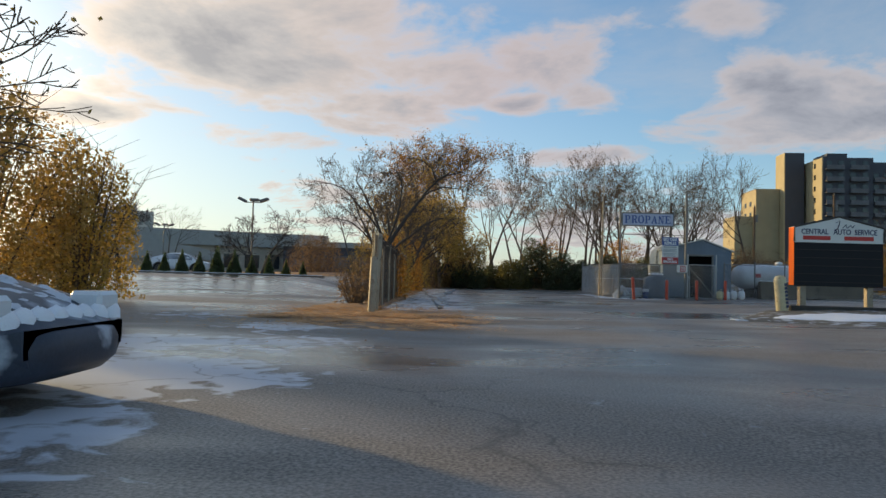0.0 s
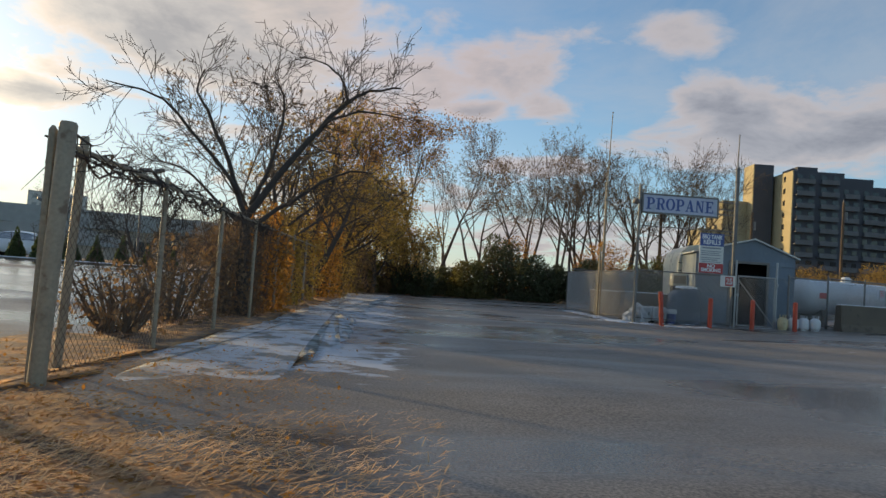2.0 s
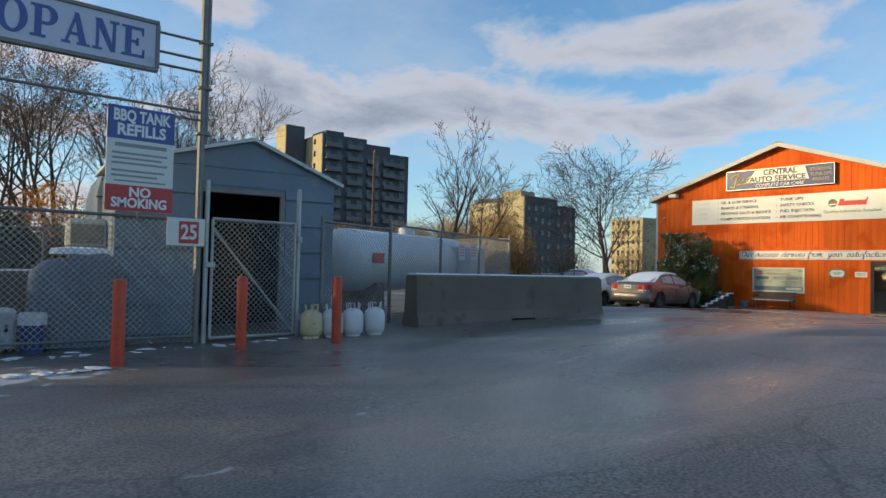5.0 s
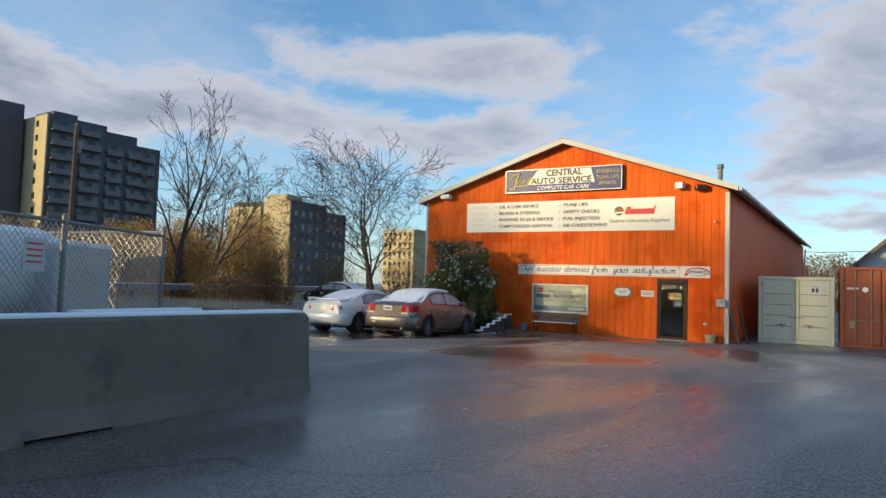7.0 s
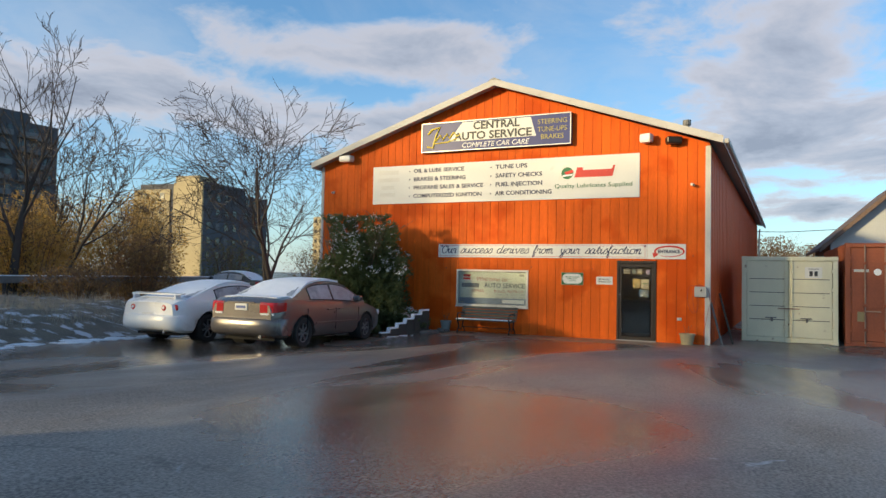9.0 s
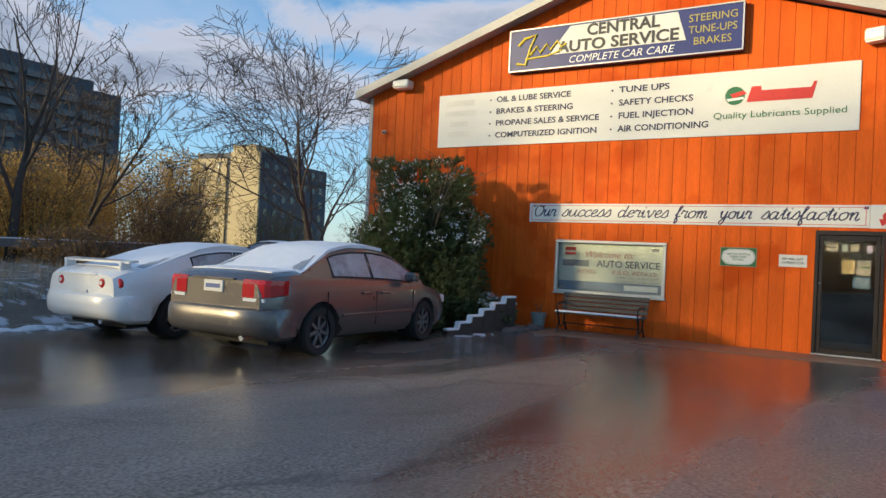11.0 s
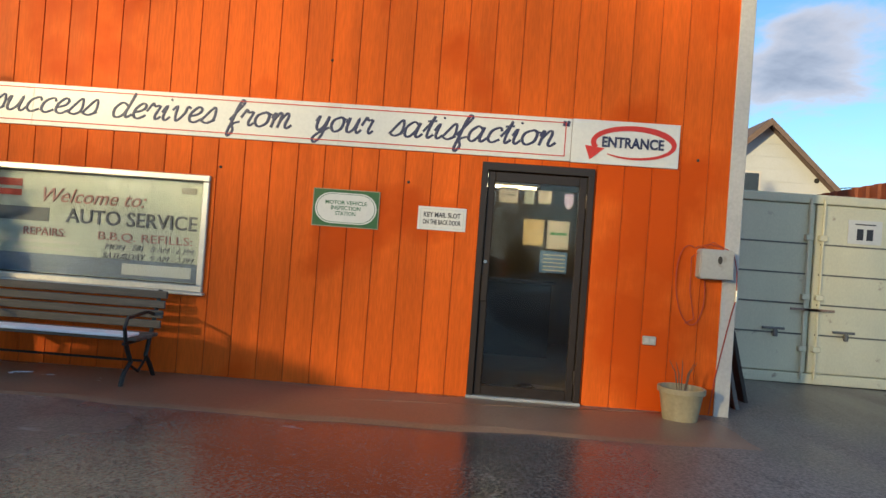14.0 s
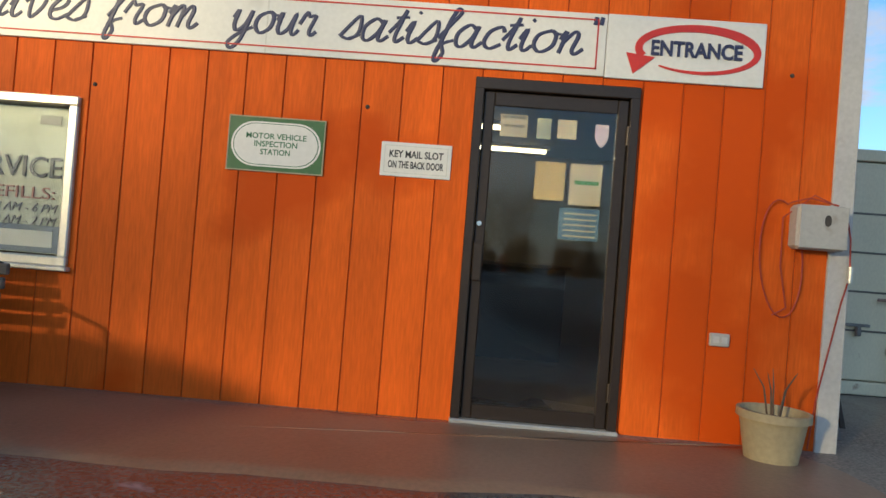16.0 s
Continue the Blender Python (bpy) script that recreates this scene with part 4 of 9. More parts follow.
# entrance door
door = thing("door_1", SHOP @ Matrix.Translation((10.225, 0, 0.03)), "closed dark bronze aluminium glass entrance door", "door", kind="structure")
fr = Build()
fr.cbox(-0.515, -0.456, -0.03, 0.14, 0, 2.15, 0.006).cbox(0.456, 0.515, -0.03, 0.14, 0, 2.15, 0.006).cbox(-0.515, 0.515, -0.032, 0.14, 2.08, 2.155, 0.006)
part("door_frame", fr, "bronze", door)
leaf = Build()
leaf.cbox(-0.452, -0.385, 0.0, 0.045, 0.02, 2.075, 0.006).cbox(0.385, 0.452, 0.0, 0.045, 0.02, 2.075, 0.006)
leaf.cbox(-0.385, 0.385, 0.0, 0.045, 1.985, 2.075, 0.006).cbox(-0.385, 0.385, 0.0, 0.045, 0.02, 0.11, 0.006)
leaf_ob = part("door_leaf", leaf, "bronze", door)
pn = part("pane", Build().box(-0.385, 0.385, 0.001, 0.004, 0.11, 1.985), "door_glass", leaf_ob)
pn.visible_shadow = False
part("pull_handle", Build().cbox(-0.45, -0.39, -0.035, -0.005, 0.88, 1.12, 0.008), "bronze", leaf_ob, "dark pull plate")
part("lock", Build().cyl((-0.425, -0.012, 1.24), (-0.425, 0.0, 1.24), 0.016), "chrome", leaf_ob)
part("kick_sill", Build().cbox(-0.52, 0.52, -0.06, 0.1, -0.03, 0.02, 0.006), "alu", door, "pale metal sill")
for z in (0.25, 1.85):
    part("hinge", Build().cyl((0.454, -0.012, z - 0.06), (0.454, -0.012, z + 0.06), 0.012), "bronze", door)
for x0, x1, z0, z1, mat in ((-0.34, -0.17, 1.80, 1.94, "paper"), (-0.11, -0.02, 1.80, 1.93, "pot"), (0.02, 0.14, 1.81, 1.93, "paper"),
                            (-0.10, 0.09, 1.42, 1.66, "paper_tan"), (0.12, 0.32, 1.40, 1.66, "paper"), (0.07, 0.32, 1.18, 1.38, "paper_blue")):
    card = part("notice", Build().box(x0, x1, 0.012, 0.016, z0, z1), mat, door)
part("sticker", Build().prism([(0.255, 1.915), (0.34, 1.915), (0.34, 1.83), (0.322, 1.79), (0.2975, 1.77), (0.273, 1.79), (0.255, 1.83)], 0.012, 0.015), "shield", door, "violet shield-shaped sticker")
letters("NO SMOKING", 0.024, "ink_black", door, -0.255, 1.922, 0.011, bold=0.0006)
letters("NO VAPING", 0.024, "ink_black", door, -0.255, 1.868, 0.011, bold=0.0006)
bars("print_line", door, "paper", [(0.10, 0.30, 1.20 + 0.035 * k, 1.21 + 0.035 * k) for k in range(5)], 0.012, 0.002)
bars("print_line", door, "ink_green", [(0.15, 0.30, 1.53, 1.555)], 0.012, 0.002)


def sign_panel(name, x0, x1, z0, z1, mat, label, depth=0.03, frame_mat=None, category="sign", back=0.0):
    s = thing(name, SHOP @ Matrix.Translation(((x0 + x1) / 2, -back, (z0 + z1) / 2)), label, category)
    w_, h_ = (x1 - x0) / 2, (z1 - z0) / 2
    part("panel", Build().cbox(-w_, w_, -depth, 0.0, -h_, h_, 0.004), mat, s)
    if frame_mat:
        f = Build()
        for a, b_, c, d in ((-w_, w_, h_ - 0.03, h_), (-w_, w_, -h_, -h_ + 0.03), (-w_, -w_ + 0.03, -h_ + 0.03, h_ - 0.03), (w_ - 0.03, w_, -h_ + 0.03, h_ - 0.03)):
            f.cbox(a, b_, -depth - 0.015, -depth + 0.005, c, d, 0.004)
        part("frame", f, frame_mat, s)
    return s, w_, h_


# name sign under the gable
s, w_, h_ = sign_panel("name_sign", 3.74, 8.43, 5.45, 6.36, "sign_blue", "navy framed fascia sign with white and gold lettering", 0.16, "alu")
part("white_field", Build().prism([(-1.42, -0.16), (-0.98, 0.40), (1.16, 0.40), (1.33, -0.16)], -0.168, -0.161), "sign_white", s)
letters("CENTRAL", 0.32, "ink_black", s, 0.10, 0.26, -0.174, width=1.45, bold=0.008)
letters("AUTO SERVICE", 0.32, "ink_black", s, -0.02, -0.035, -0.174, width=2.45, bold=0.008)
letters("COMPLETE CAR CARE", 0.21, "ink_white", s, 0.05, -0.305, -0.168, width=2.1, shear=0.25)
for k, word in enumerate(("STEERING", "TUNE-UPS", "BRAKES")):
    letters(word, 0.20, "ink_gold", s, 1.80, 0.23 - 0.22 * k, -0.168, width=(0.85, 0.85, 0.66)[k])
part("script_mark", Build().tube([(-2.15, -0.17, -0.28), (-1.95, -0.17, -0.32), (-1.85, -0.17, 0.05), (-1.72, -0.17, 0.30), (-1.98, -0.17, 0.24), (-2.12, -0.17, 0.10)], 0.028, 6)
     .tube([(-1.85, -0.17, -0.12), (-1.70, -0.17, 0.05), (-1.62, -0.17, -0.10), (-1.48, -0.17, 0.08), (-1.40, -0.17, -0.06), (-1.25, -0.17, 0.12), (-1.15, -0.17, -0.02), (-1.05, -0.17, 0.05)], 0.026, 6)
     .tube([(-1.95, -0.17, -0.20), (-1.45, -0.17, -0.17), (-1.15, -0.17, -0.08)], 0.018, 6), "ink_yellow", s, "yellow script flourish")

# services banner
s, w_, h_ = sign_panel("services_banner", 1.96, 10.29, 3.91, 5.11, "sign_white", "long weathered white services board", 0.03)
for k, (a, b_) in enumerate((("OIL & LUBE SERVICE", "TUNE UPS"), ("BRAKES & STEERING", "SAFETY CHECKS"), ("PROPANE SALES & SERVICE", "FUEL INJECTION"), ("COMPUTERIZED IGNITION", "AIR CONDITIONING"))):
    z = 0.41 - 0.262 * k
    letters(a, 0.17, "ink_navy", s, -2.70, z, -0.035, align="LEFT", width=(1.70, 1.75, 2.32, 2.28)[k], bold=0.003)
    letters(b_, 0.17, "ink_navy", s, 0.02, z, -0.035, align="LEFT", width=(0.98, 1.42, 1.42, 1.72)[k], bold=0.003)
    for bx in (-2.84, -0.12):
        part("bullet", Build().cbox(bx - 0.018, bx + 0.018, -0.036, -0.03, z - 0.018, z + 0.018, 0.004), "ink_navy", s)
bars("faded_word", s, surf("ghost_lettering", (0.66, 0.64, 0.59), 0.5, var=0.1, bump=0), [(-3.95, -3.25, 0.33, 0.46), (-4.0, -3.2, 0.10, 0.22), (-3.85, -3.4, -0.14, -0.02), (-3.9, -3.35, -0.37, -0.25)], -0.031, 0.002)
logo = Build()
logo.prism([(1.72, 0.08), (1.86, 0.50), (3.42, 0.50), (3.30, 0.08)], -0.033, -0.031)
part("logo_field", logo, surf("logo_plate", (0.70, 0.68, 0.63), 0.4, var=0.05, bump=0), s)
ring = [(1.98 + 0.17 * math.cos(a), 0.27 + 0.17 * math.sin(a)) for a in np.linspace(0, 2 * math.pi, 24, endpoint=False)]
part("logo_disc", Build().prism(ring, -0.036, -0.034), "ink_green", s)
part("logo_swoosh", Build().prism([(1.90, 0.30), (2.12, 0.36), (2.18, 0.30), (1.95, 0.22)], -0.040, -0.037), "ink_red", s)
part("logo_wave", Build().prism([(1.84, 0.22), (2.13, 0.24), (2.13, 0.20), (1.86, 0.17)], -0.040, -0.037), "ink_white", s)
part("brand_shape", Build().prism([(2.18, 0.14), (2.26, 0.42), (2.42, 0.42), (2.42, 0.34), (3.22, 0.34), (3.26, 0.44), (3.31, 0.44), (3.24, 0.14)], -0.040, -0.034), "ink_red", s, "red brand shape")
for o in s.children:
    if o.name.startswith(("logo", "brand")):
        o.location.x, o.location.z = 0.20, -0.14
letters("Quality Lubricants Supplied", 0.17, "ink_green", s, 2.90, -0.235, -0.035, width=2.15)

# slogan board and entrance board
s, w_, h_ = sign_panel("slogan_sign", 4.33, 10.50, 2.24, 2.63, "sign_white", "long white slogan board with red border lines", 0.022)
red = Build()
for z in (-0.155, 0.150):
    red.box(-w_ + 0.05, w_ - 0.05, -0.026, -0.022, z, z + 0.009)
red.box(w_ - 0.06, w_ - 0.051, -0.026, -0.022, -0.155, 0.155)
red.box(-w_ + 0.05, -w_ + 0.059, -0.026, -0.022, -0.155, 0.155)
part("border", red, "ink_red", s)
# brush script: strokes of each letter in units of the x-height, with the letter's advance
SCRIPT = {
    "O": (1.12, [[(0.6, 1.65), (0.2, 1.4), (0.05, 0.8), (0.3, 0.05), (0.75, 0.1), (1.0, 0.8), (0.85, 1.4), (0.55, 1.62), (0.62, 1.35), (1.05, 1.5)]]),
    "u": (0.84, [[(0.0, 0.6), (0.12, 0.98), (0.1, 0.3), (0.25, 0.02), (0.5, 0.3), (0.62, 0.98), (0.6, 0.25), (0.72, 0.0), (0.88, 0.25)]]),
    "r": (0.66, [[(0.0, 0.5), (0.15, 1.05), (0.28, 0.86), (0.5, 0.92), (0.42, 0.3), (0.5, 0.02), (0.68, 0.22)]]),
    "s": (0.60, [[(0.0, 0.1), (0.38, 1.05), (0.52, 0.6), (0.5, 0.2), (0.3, 0.0), (0.06, 0.1)], [(0.3, 0.0), (0.6, 0.24)]]),
    "c": (0.60, [[(0.58, 0.75), (0.45, 0.98), (0.15, 0.75), (0.08, 0.25), (0.3, 0.0), (0.6, 0.22)]]),
    "e": (0.60, [[(0.05, 0.35), (0.4, 0.55), (0.5, 0.85), (0.32, 1.0), (0.1, 0.6), (0.12, 0.15), (0.35, 0.0), (0.62, 0.25)]]),
    "d": (0.84, [[(0.55, 0.8), (0.3, 0.98), (0.06, 0.6), (0.1, 0.12), (0.3, 0.0), (0.55, 0.35), (0.7, 1.65)], [(0.7, 1.65), (0.58, 0.4), (0.66, 0.02), (0.86, 0.25)]]),
    "i": (0.42, [[(0.0, 0.5), (0.14, 0.98), (0.12, 0.25), (0.25, 0.0), (0.42, 0.25)], [(0.2, 1.32), (0.24, 1.42)]]),
    "v": (0.74, [[(0.0, 0.7), (0.15, 0.98), (0.2, 0.4), (0.32, 0.0), (0.55, 0.5), (0.6, 0.98), (0.76, 0.86)]]),
    "f": (0.50, [[(0.0, 0.3), (0.3, 1.1), (0.42, 1.5), (0.3, 1.65), (0.2, 1.2), (0.15, 0.3), (0.1, -0.5), (0.2, -0.72), (0.32, -0.35), (0.2, 0.05), (0.5, 0.25)]]),
    "o": (0.78, [[(0.45, 0.98), (0.1, 0.75), (0.06, 0.3), (0.3, 0.0), (0.6, 0.25), (0.62, 0.75), (0.45, 0.98), (0.62, 0.86), (0.8, 0.82)]]),
    "m": (1.02, [[(0.0, 0.6), (0.12, 0.98), (0.1, 0.0)], [(0.1, 0.4), (0.3, 0.98), (0.42, 0.8), (0.4, 0.0)], [(0.4, 0.4), (0.62, 0.98), (0.75, 0.8), (0.72, 0.2), (0.85, 0.0), (1.02, 0.25)]]),
    "n": (0.76, [[(0.0, 0.6), (0.12, 0.98), (0.1, 0.0)], [(0.1, 0.4), (0.35, 0.98), (0.5, 0.8), (0.46, 0.2), (0.58, 0.0), (0.78, 0.25)]]),
    "y": (0.82, [[(0.0, 0.6), (0.12, 0.98), (0.1, 0.35), (0.25, 0.05), (0.5, 0.35), (0.62, 0.98), (0.5, -0.3), (0.25, -0.75), (0.08, -0.5), (0.35, -0.1), (0.8, 0.25)]]),
    "a": (0.84, [[(0.55, 0.8), (0.32, 0.98), (0.06, 0.6), (0.1, 0.12), (0.3, 0.0), (0.52, 0.4), (0.6, 0.95), (0.56, 0.2), (0.68, 0.0), (0.86, 0.25)]]),
    "t": (0.50, [[(0.0, 0.4), (0.22, 1.0), (0.3, 1.45), (0.22, 0.4), (0.3, 0.0), (0.5, 0.25)], [(0.05, 1.08), (0.45, 1.14)]]),
    "\"": (0.36, [[(0.06, 1.7), (0.1, 1.35)], [(0.24, 1.7), (0.28, 1.35)]]),
}


def script_word(text, x0, x1, z, unit, r, lean=0.22):
    """A word in brush strokes between x0 and x1, flat against the board."""
    strokes, pen = [], 0.0
    for ch in text:
        adv, glyph = SCRIPT[ch]
        strokes += [[(pen + a + lean * b_, b_) for a, b_ in st] for st in glyph]
        pen += adv
    lo = min(p[0] for st in strokes for p in st)
    hi = max(p[0] for st in strokes for p in st)
    b = Build()
    for st in strokes:
        pts = [Vector((x0 + (p[0] - lo) / (hi - lo) * (x1 - x0), 0, z + p[1] * unit)) for p in st]
        path = []
        for k in range(len(pts) - 1):
            p0, p1, p2, p3 = pts[max(k - 1, 0)], pts[k], pts[k + 1], pts[min(k + 2, len(pts) - 1)]
            for f in (0.0, 0.25, 0.5, 0.75):
                path.append(0.5 * (2 * p1 + (p2 - p0) * f + (2 * p0 - 5 * p1 + 4 * p2 - p3) * f ** 2 + (3 * p1 - p0 - 3 * p2 + p3) * f ** 3))
        path.append(pts[-1])
        rad = [r * (0.7 + 0.45 * abs((path[min(k + 1, len(path) - 1)] - path[max(k - 1, 0)]).normalized().z)) for k in range(len(path))]
        b.tube(path, rad, 6)
    b.v = [(v[0], v[1] * 0.25, v[2]) for v in b.v]
    return b


for word, xa, xb in (("\"Our", 4.43, 4.93), ("success", 5.05, 6.08), ("derives", 6.24, 7.20), ("from", 7.32, 7.92), ("your", 8.12, 8.68), ("satisfaction\"", 8.83, 10.47)):
    part("word", script_word(word, xa - 7.415, xb - 7.415, -0.07, 0.142, 0.0128), "ink_navy", s).location = (0, -0.023, 0)
for x in (-1.95, 0.95):
    part("joint", Build().box(x - 0.004, x + 0.004, -0.0235, -0.0215, -h_, h_), "ink_grey", s)
s, w_, h_ = sign_panel("entrance_sign", 10.504, 11.48, 2.235, 2.635, "sign_white", "white entrance board with a red oval arrow", 0.022)
oval = Build()
bend = []
for k, a in enumerate(np.linspace(radians(202), radians(-130), 45)):
    half = 0.004 + 0.020 * (1 - k / 44) ** 0.6 + 0.010 * math.exp(-((k - 22) / 7) ** 2)
    out = Vector((math.cos(a), math.sin(a) * 2.0)).normalized()
    c = Vector((0.075 + 0.365 * math.cos(a), 0.002 + 0.138 * math.sin(a)))
    bend.append([(c.x - out.x * half, -0.027, c.y - out.y * half), (c.x + out.x * half, -0.027, c.y + out.y * half),
                 (c.x + out.x * half, -0.022, c.y + out.y * half), (c.x - out.x * half, -0.022, c.y - out.y * half)])
oval.loft(bend)
oval.prism([(-0.365, -0.035), (-0.315, -0.165), (-0.185, -0.055)], -0.0275, -0.022)
part("oval_arrow", oval, "ink_red", s)
letters("ENTRANCE", 0.13, "ink_navy", s, 0.065, 0.0, -0.027, width=0.56, bold=0.0035)

# small notices
s, w_, h_ = sign_panel("inspection_sign", 8.17, 8.79, 1.49, 1.84, "sign_green", "green metal inspection station sign with white oval", 0.012)
ov = []
for cx, a0 in ((0.12, -90), (-0.12, 90)):
    ov += [(cx + 0.125 * math.cos(radians(a)), 0.125 * math.sin(radians(a))) for a in range(a0, a0 + 181, 15)]
ov = [(x * 1.17, z * 1.14) for x, z in ov]
rim = Build()
for a, b_, c, d in ((-w_, w_, h_ - 0.008, h_), (-w_, w_, -h_, -h_ + 0.008), (-w_, -w_ + 0.008, -h_ + 0.008, h_ - 0.008), (w_ - 0.008, w_, -h_ + 0.008, h_ - 0.008)):
    rim.box(a, b_, -0.0145, -0.012, c, d)
part("rim_line", rim, "pail", s)
part("oval_field", Build().prism(ov, -0.0145, -0.012), "sign_white", s)
part("oval_line", Build().prism([(x * 0.955, z * 0.93) for x, z in ov], -0.0155, -0.0145), "ink_green", s)
part("inner_field", Build().prism([(x * 0.935, z * 0.90) for x, z in ov], -0.0165, -0.0155), "sign_white", s)
for k, (word, wd) in enumerate((("MOTOR VEHICLE", 0.385), ("INSPECTION", 0.275), ("STATION", 0.19))):
    letters(word, 0.05, "ink_green", s, 0, 0.050 - 0.050 * k, -0.017, width=wd, bold=0.0008, depth=0.001)
s, w_, h_ = sign_panel("key_slot_sign", 9.15, 9.595, 1.525, 1.74, "sign_white", "small white notice board for the key slot", 0.012)
letters("KEY MAIL SLOT", 0.062, "ink_black", s, 0, 0.032, -0.013, width=0.34, bold=0.0015, depth=0.001)
letters("ON THE BACK DOOR", 0.062, "ink_black", s, 0, -0.035, -0.013, width=0.35, bold=0.0015, depth=0.001)
ln = Build()
for a, b_, c, d in ((-0.2, 0.2, 0.083, 0.087), (-0.2, 0.2, -0.087, -0.083), (-0.2, -0.196, -0.087, 0.087), (0.196, 0.2, -0.087, 0.087)):
    ln.box(a, b_, -0.0135, -0.012, c, d)
part("border", ln, "ink_grey", s)

# fixtures on the front
fl = thing("floodlight", SHOP @ Matrix.Translation((1.05, 0, 5.40)), "white wall floodlight under the eave", "light", "wall floodlights")
part("bracket", Build().cyl((0, 0, 0.0), (0, -0.12, 0.02), 0.02, n=8), "galv", fl)
part("housing", Build().cbox(-0.22, 0.22, -0.36, -0.08, -0.08, 0.10, 0.03), "sign_white", fl)
part("lens", Build().box(-0.19, 0.19, -0.34, -0.10, -0.09, -0.082), "lens_clear", fl)
copy_thing(fl, SHOP @ Matrix.Translation((10.54, 0, 5.46)) @ Matrix.Rotation(radians(-20), 4, "Z") @ Matrix.Diagonal((0.7, 0.8, 1.2, 1)))
f2 = copy_thing(fl, SHOP @ Matrix.Translation((11.10, 0, 5.36)) @ Matrix.Rotation(radians(25), 4, "Z") @ Matrix.Diagonal((0.9, 0.8, 1.0, 1)))
for o in f2.children:
    o.data = o.data.copy()
    o.data.materials[0] = M["bronze"]
f2["label"] = "brown wall floodlight under the eave"
camu = thing("security_camera", SHOP @ Matrix.Translation((11.62, 0, 4.20)), "small white security camera", "camera", "wall cameras")
part("mount", Build().cyl((0, 0, 0), (0, -0.03, 0), 0.04), "sign_white", camu)
part("body", Build().cyl((0, -0.03, 0), (0.05, -0.16, -0.03), 0.035), "sign_white", camu)
part("lens", Build().cyl((0.05, -0.16, -0.03), (0.053, -0.167, -0.032), 0.024), "dark", camu)
copy_thing(camu, SHOP @ Matrix.Translation((0.45, 0, 4.35)))
jb = thing("junction_box", SHOP @ Matrix.Translation((11.85, 0, 1.395)), "grey plastic meter box with a coiled red cable", "electrical box")
part("box", Build().cbox(-0.15, 0.15, -0.13, 0.0, -0.135, 0.135, 0.02), "plastic_grey", jb)
part("lid", Build().cbox(-0.142, 0.142, -0.142, -0.131, -0.127, 0.127, 0.01), "plastic_grey", jb)
part("keyhole", Build().prism([(0.02 + 0.02 * math.cos(a), 0.04 + 0.035 * math.sin(a)) for a in np.linspace(0, 6.28, 14, endpoint=False)], -0.146, -0.143), "timber", jb)
loop = [(-0.19 + 0.13 * math.cos(a) - 0.03 * math.sin(a), -0.03, -0.20 + 0.36 * math.sin(a)) for a in np.linspace(1.2, 6.9, 26)]
part("cable", Build().tube([(0.1, -0.1, 0.14), (-0.05, -0.06, 0.18), (-0.15, -0.04, 0.15)] + loop, 0.0045, 6, False)
     .tube([(0.12, -0.08, 0.13), (-0.02, -0.05, 0.20), (-0.20, -0.04, 0.05), (-0.19, -0.03, -0.25), (-0.14, -0.03, -0.5), (-0.22, -0.03, -0.55)], 0.0045, 6, False)
     .tube([(0.17, -0.06, 0.10), (0.21, -0.05, -0.05), (0.22, -0.05, -0.28), (0.19, -0.03, -0.45), (0.08, -0.03, -1.05), (0.05, -0.03, -1.35)], 0.005, 6, False), "cable_red", jb)
part("plug", Build().cyl((0.22, -0.05, -0.22), (0.22, -0.05, -0.32), 0.016), "alu", jb)
ol = thing("wall_outlet", SHOP @ Matrix.Translation((11.33, 0, 0.665)), "small grey outdoor power outlet", "outlet")
part("plate", Build().cbox(-0.06, 0.06, -0.03, 0.0, -0.04, 0.04, 0.008), "plastic_grey", ol)
for dx in (-0.025, 0.025):
    part("socket", Build().cbox(dx - 0.018, dx + 0.018, -0.035, -0.03, -0.02, 0.02, 0.003), "trim_white", ol)
for x, z in ((8.25, 3.03), (11.66, 2.33), (4.6, 1.92), (7.28, 1.97), (9.04, 1.95)):
    part("bolt_head", Build().lathe([(0.014, 0.0), (0.014, 0.006), (0.008, 0.012), (0.002, 0.013)], 10, Matrix.Translation((x, 0, z)) @ Matrix.Rotation(radians(90), 4, "X")), "timber", wall)

# concrete walk along the front
lay("pavement", [(30.75, 26.8), (31.4, 26.7), (32.05, 26.8), (32.06, 30.0), (32.06, 34.4), (31.4, 34.5), (30.9, 34.3), (30.6, 31.0)], "walk", "damp brown concrete walk along the shop front", "pavement", 0.012, 0.0, step=0.3, wob=0.12)

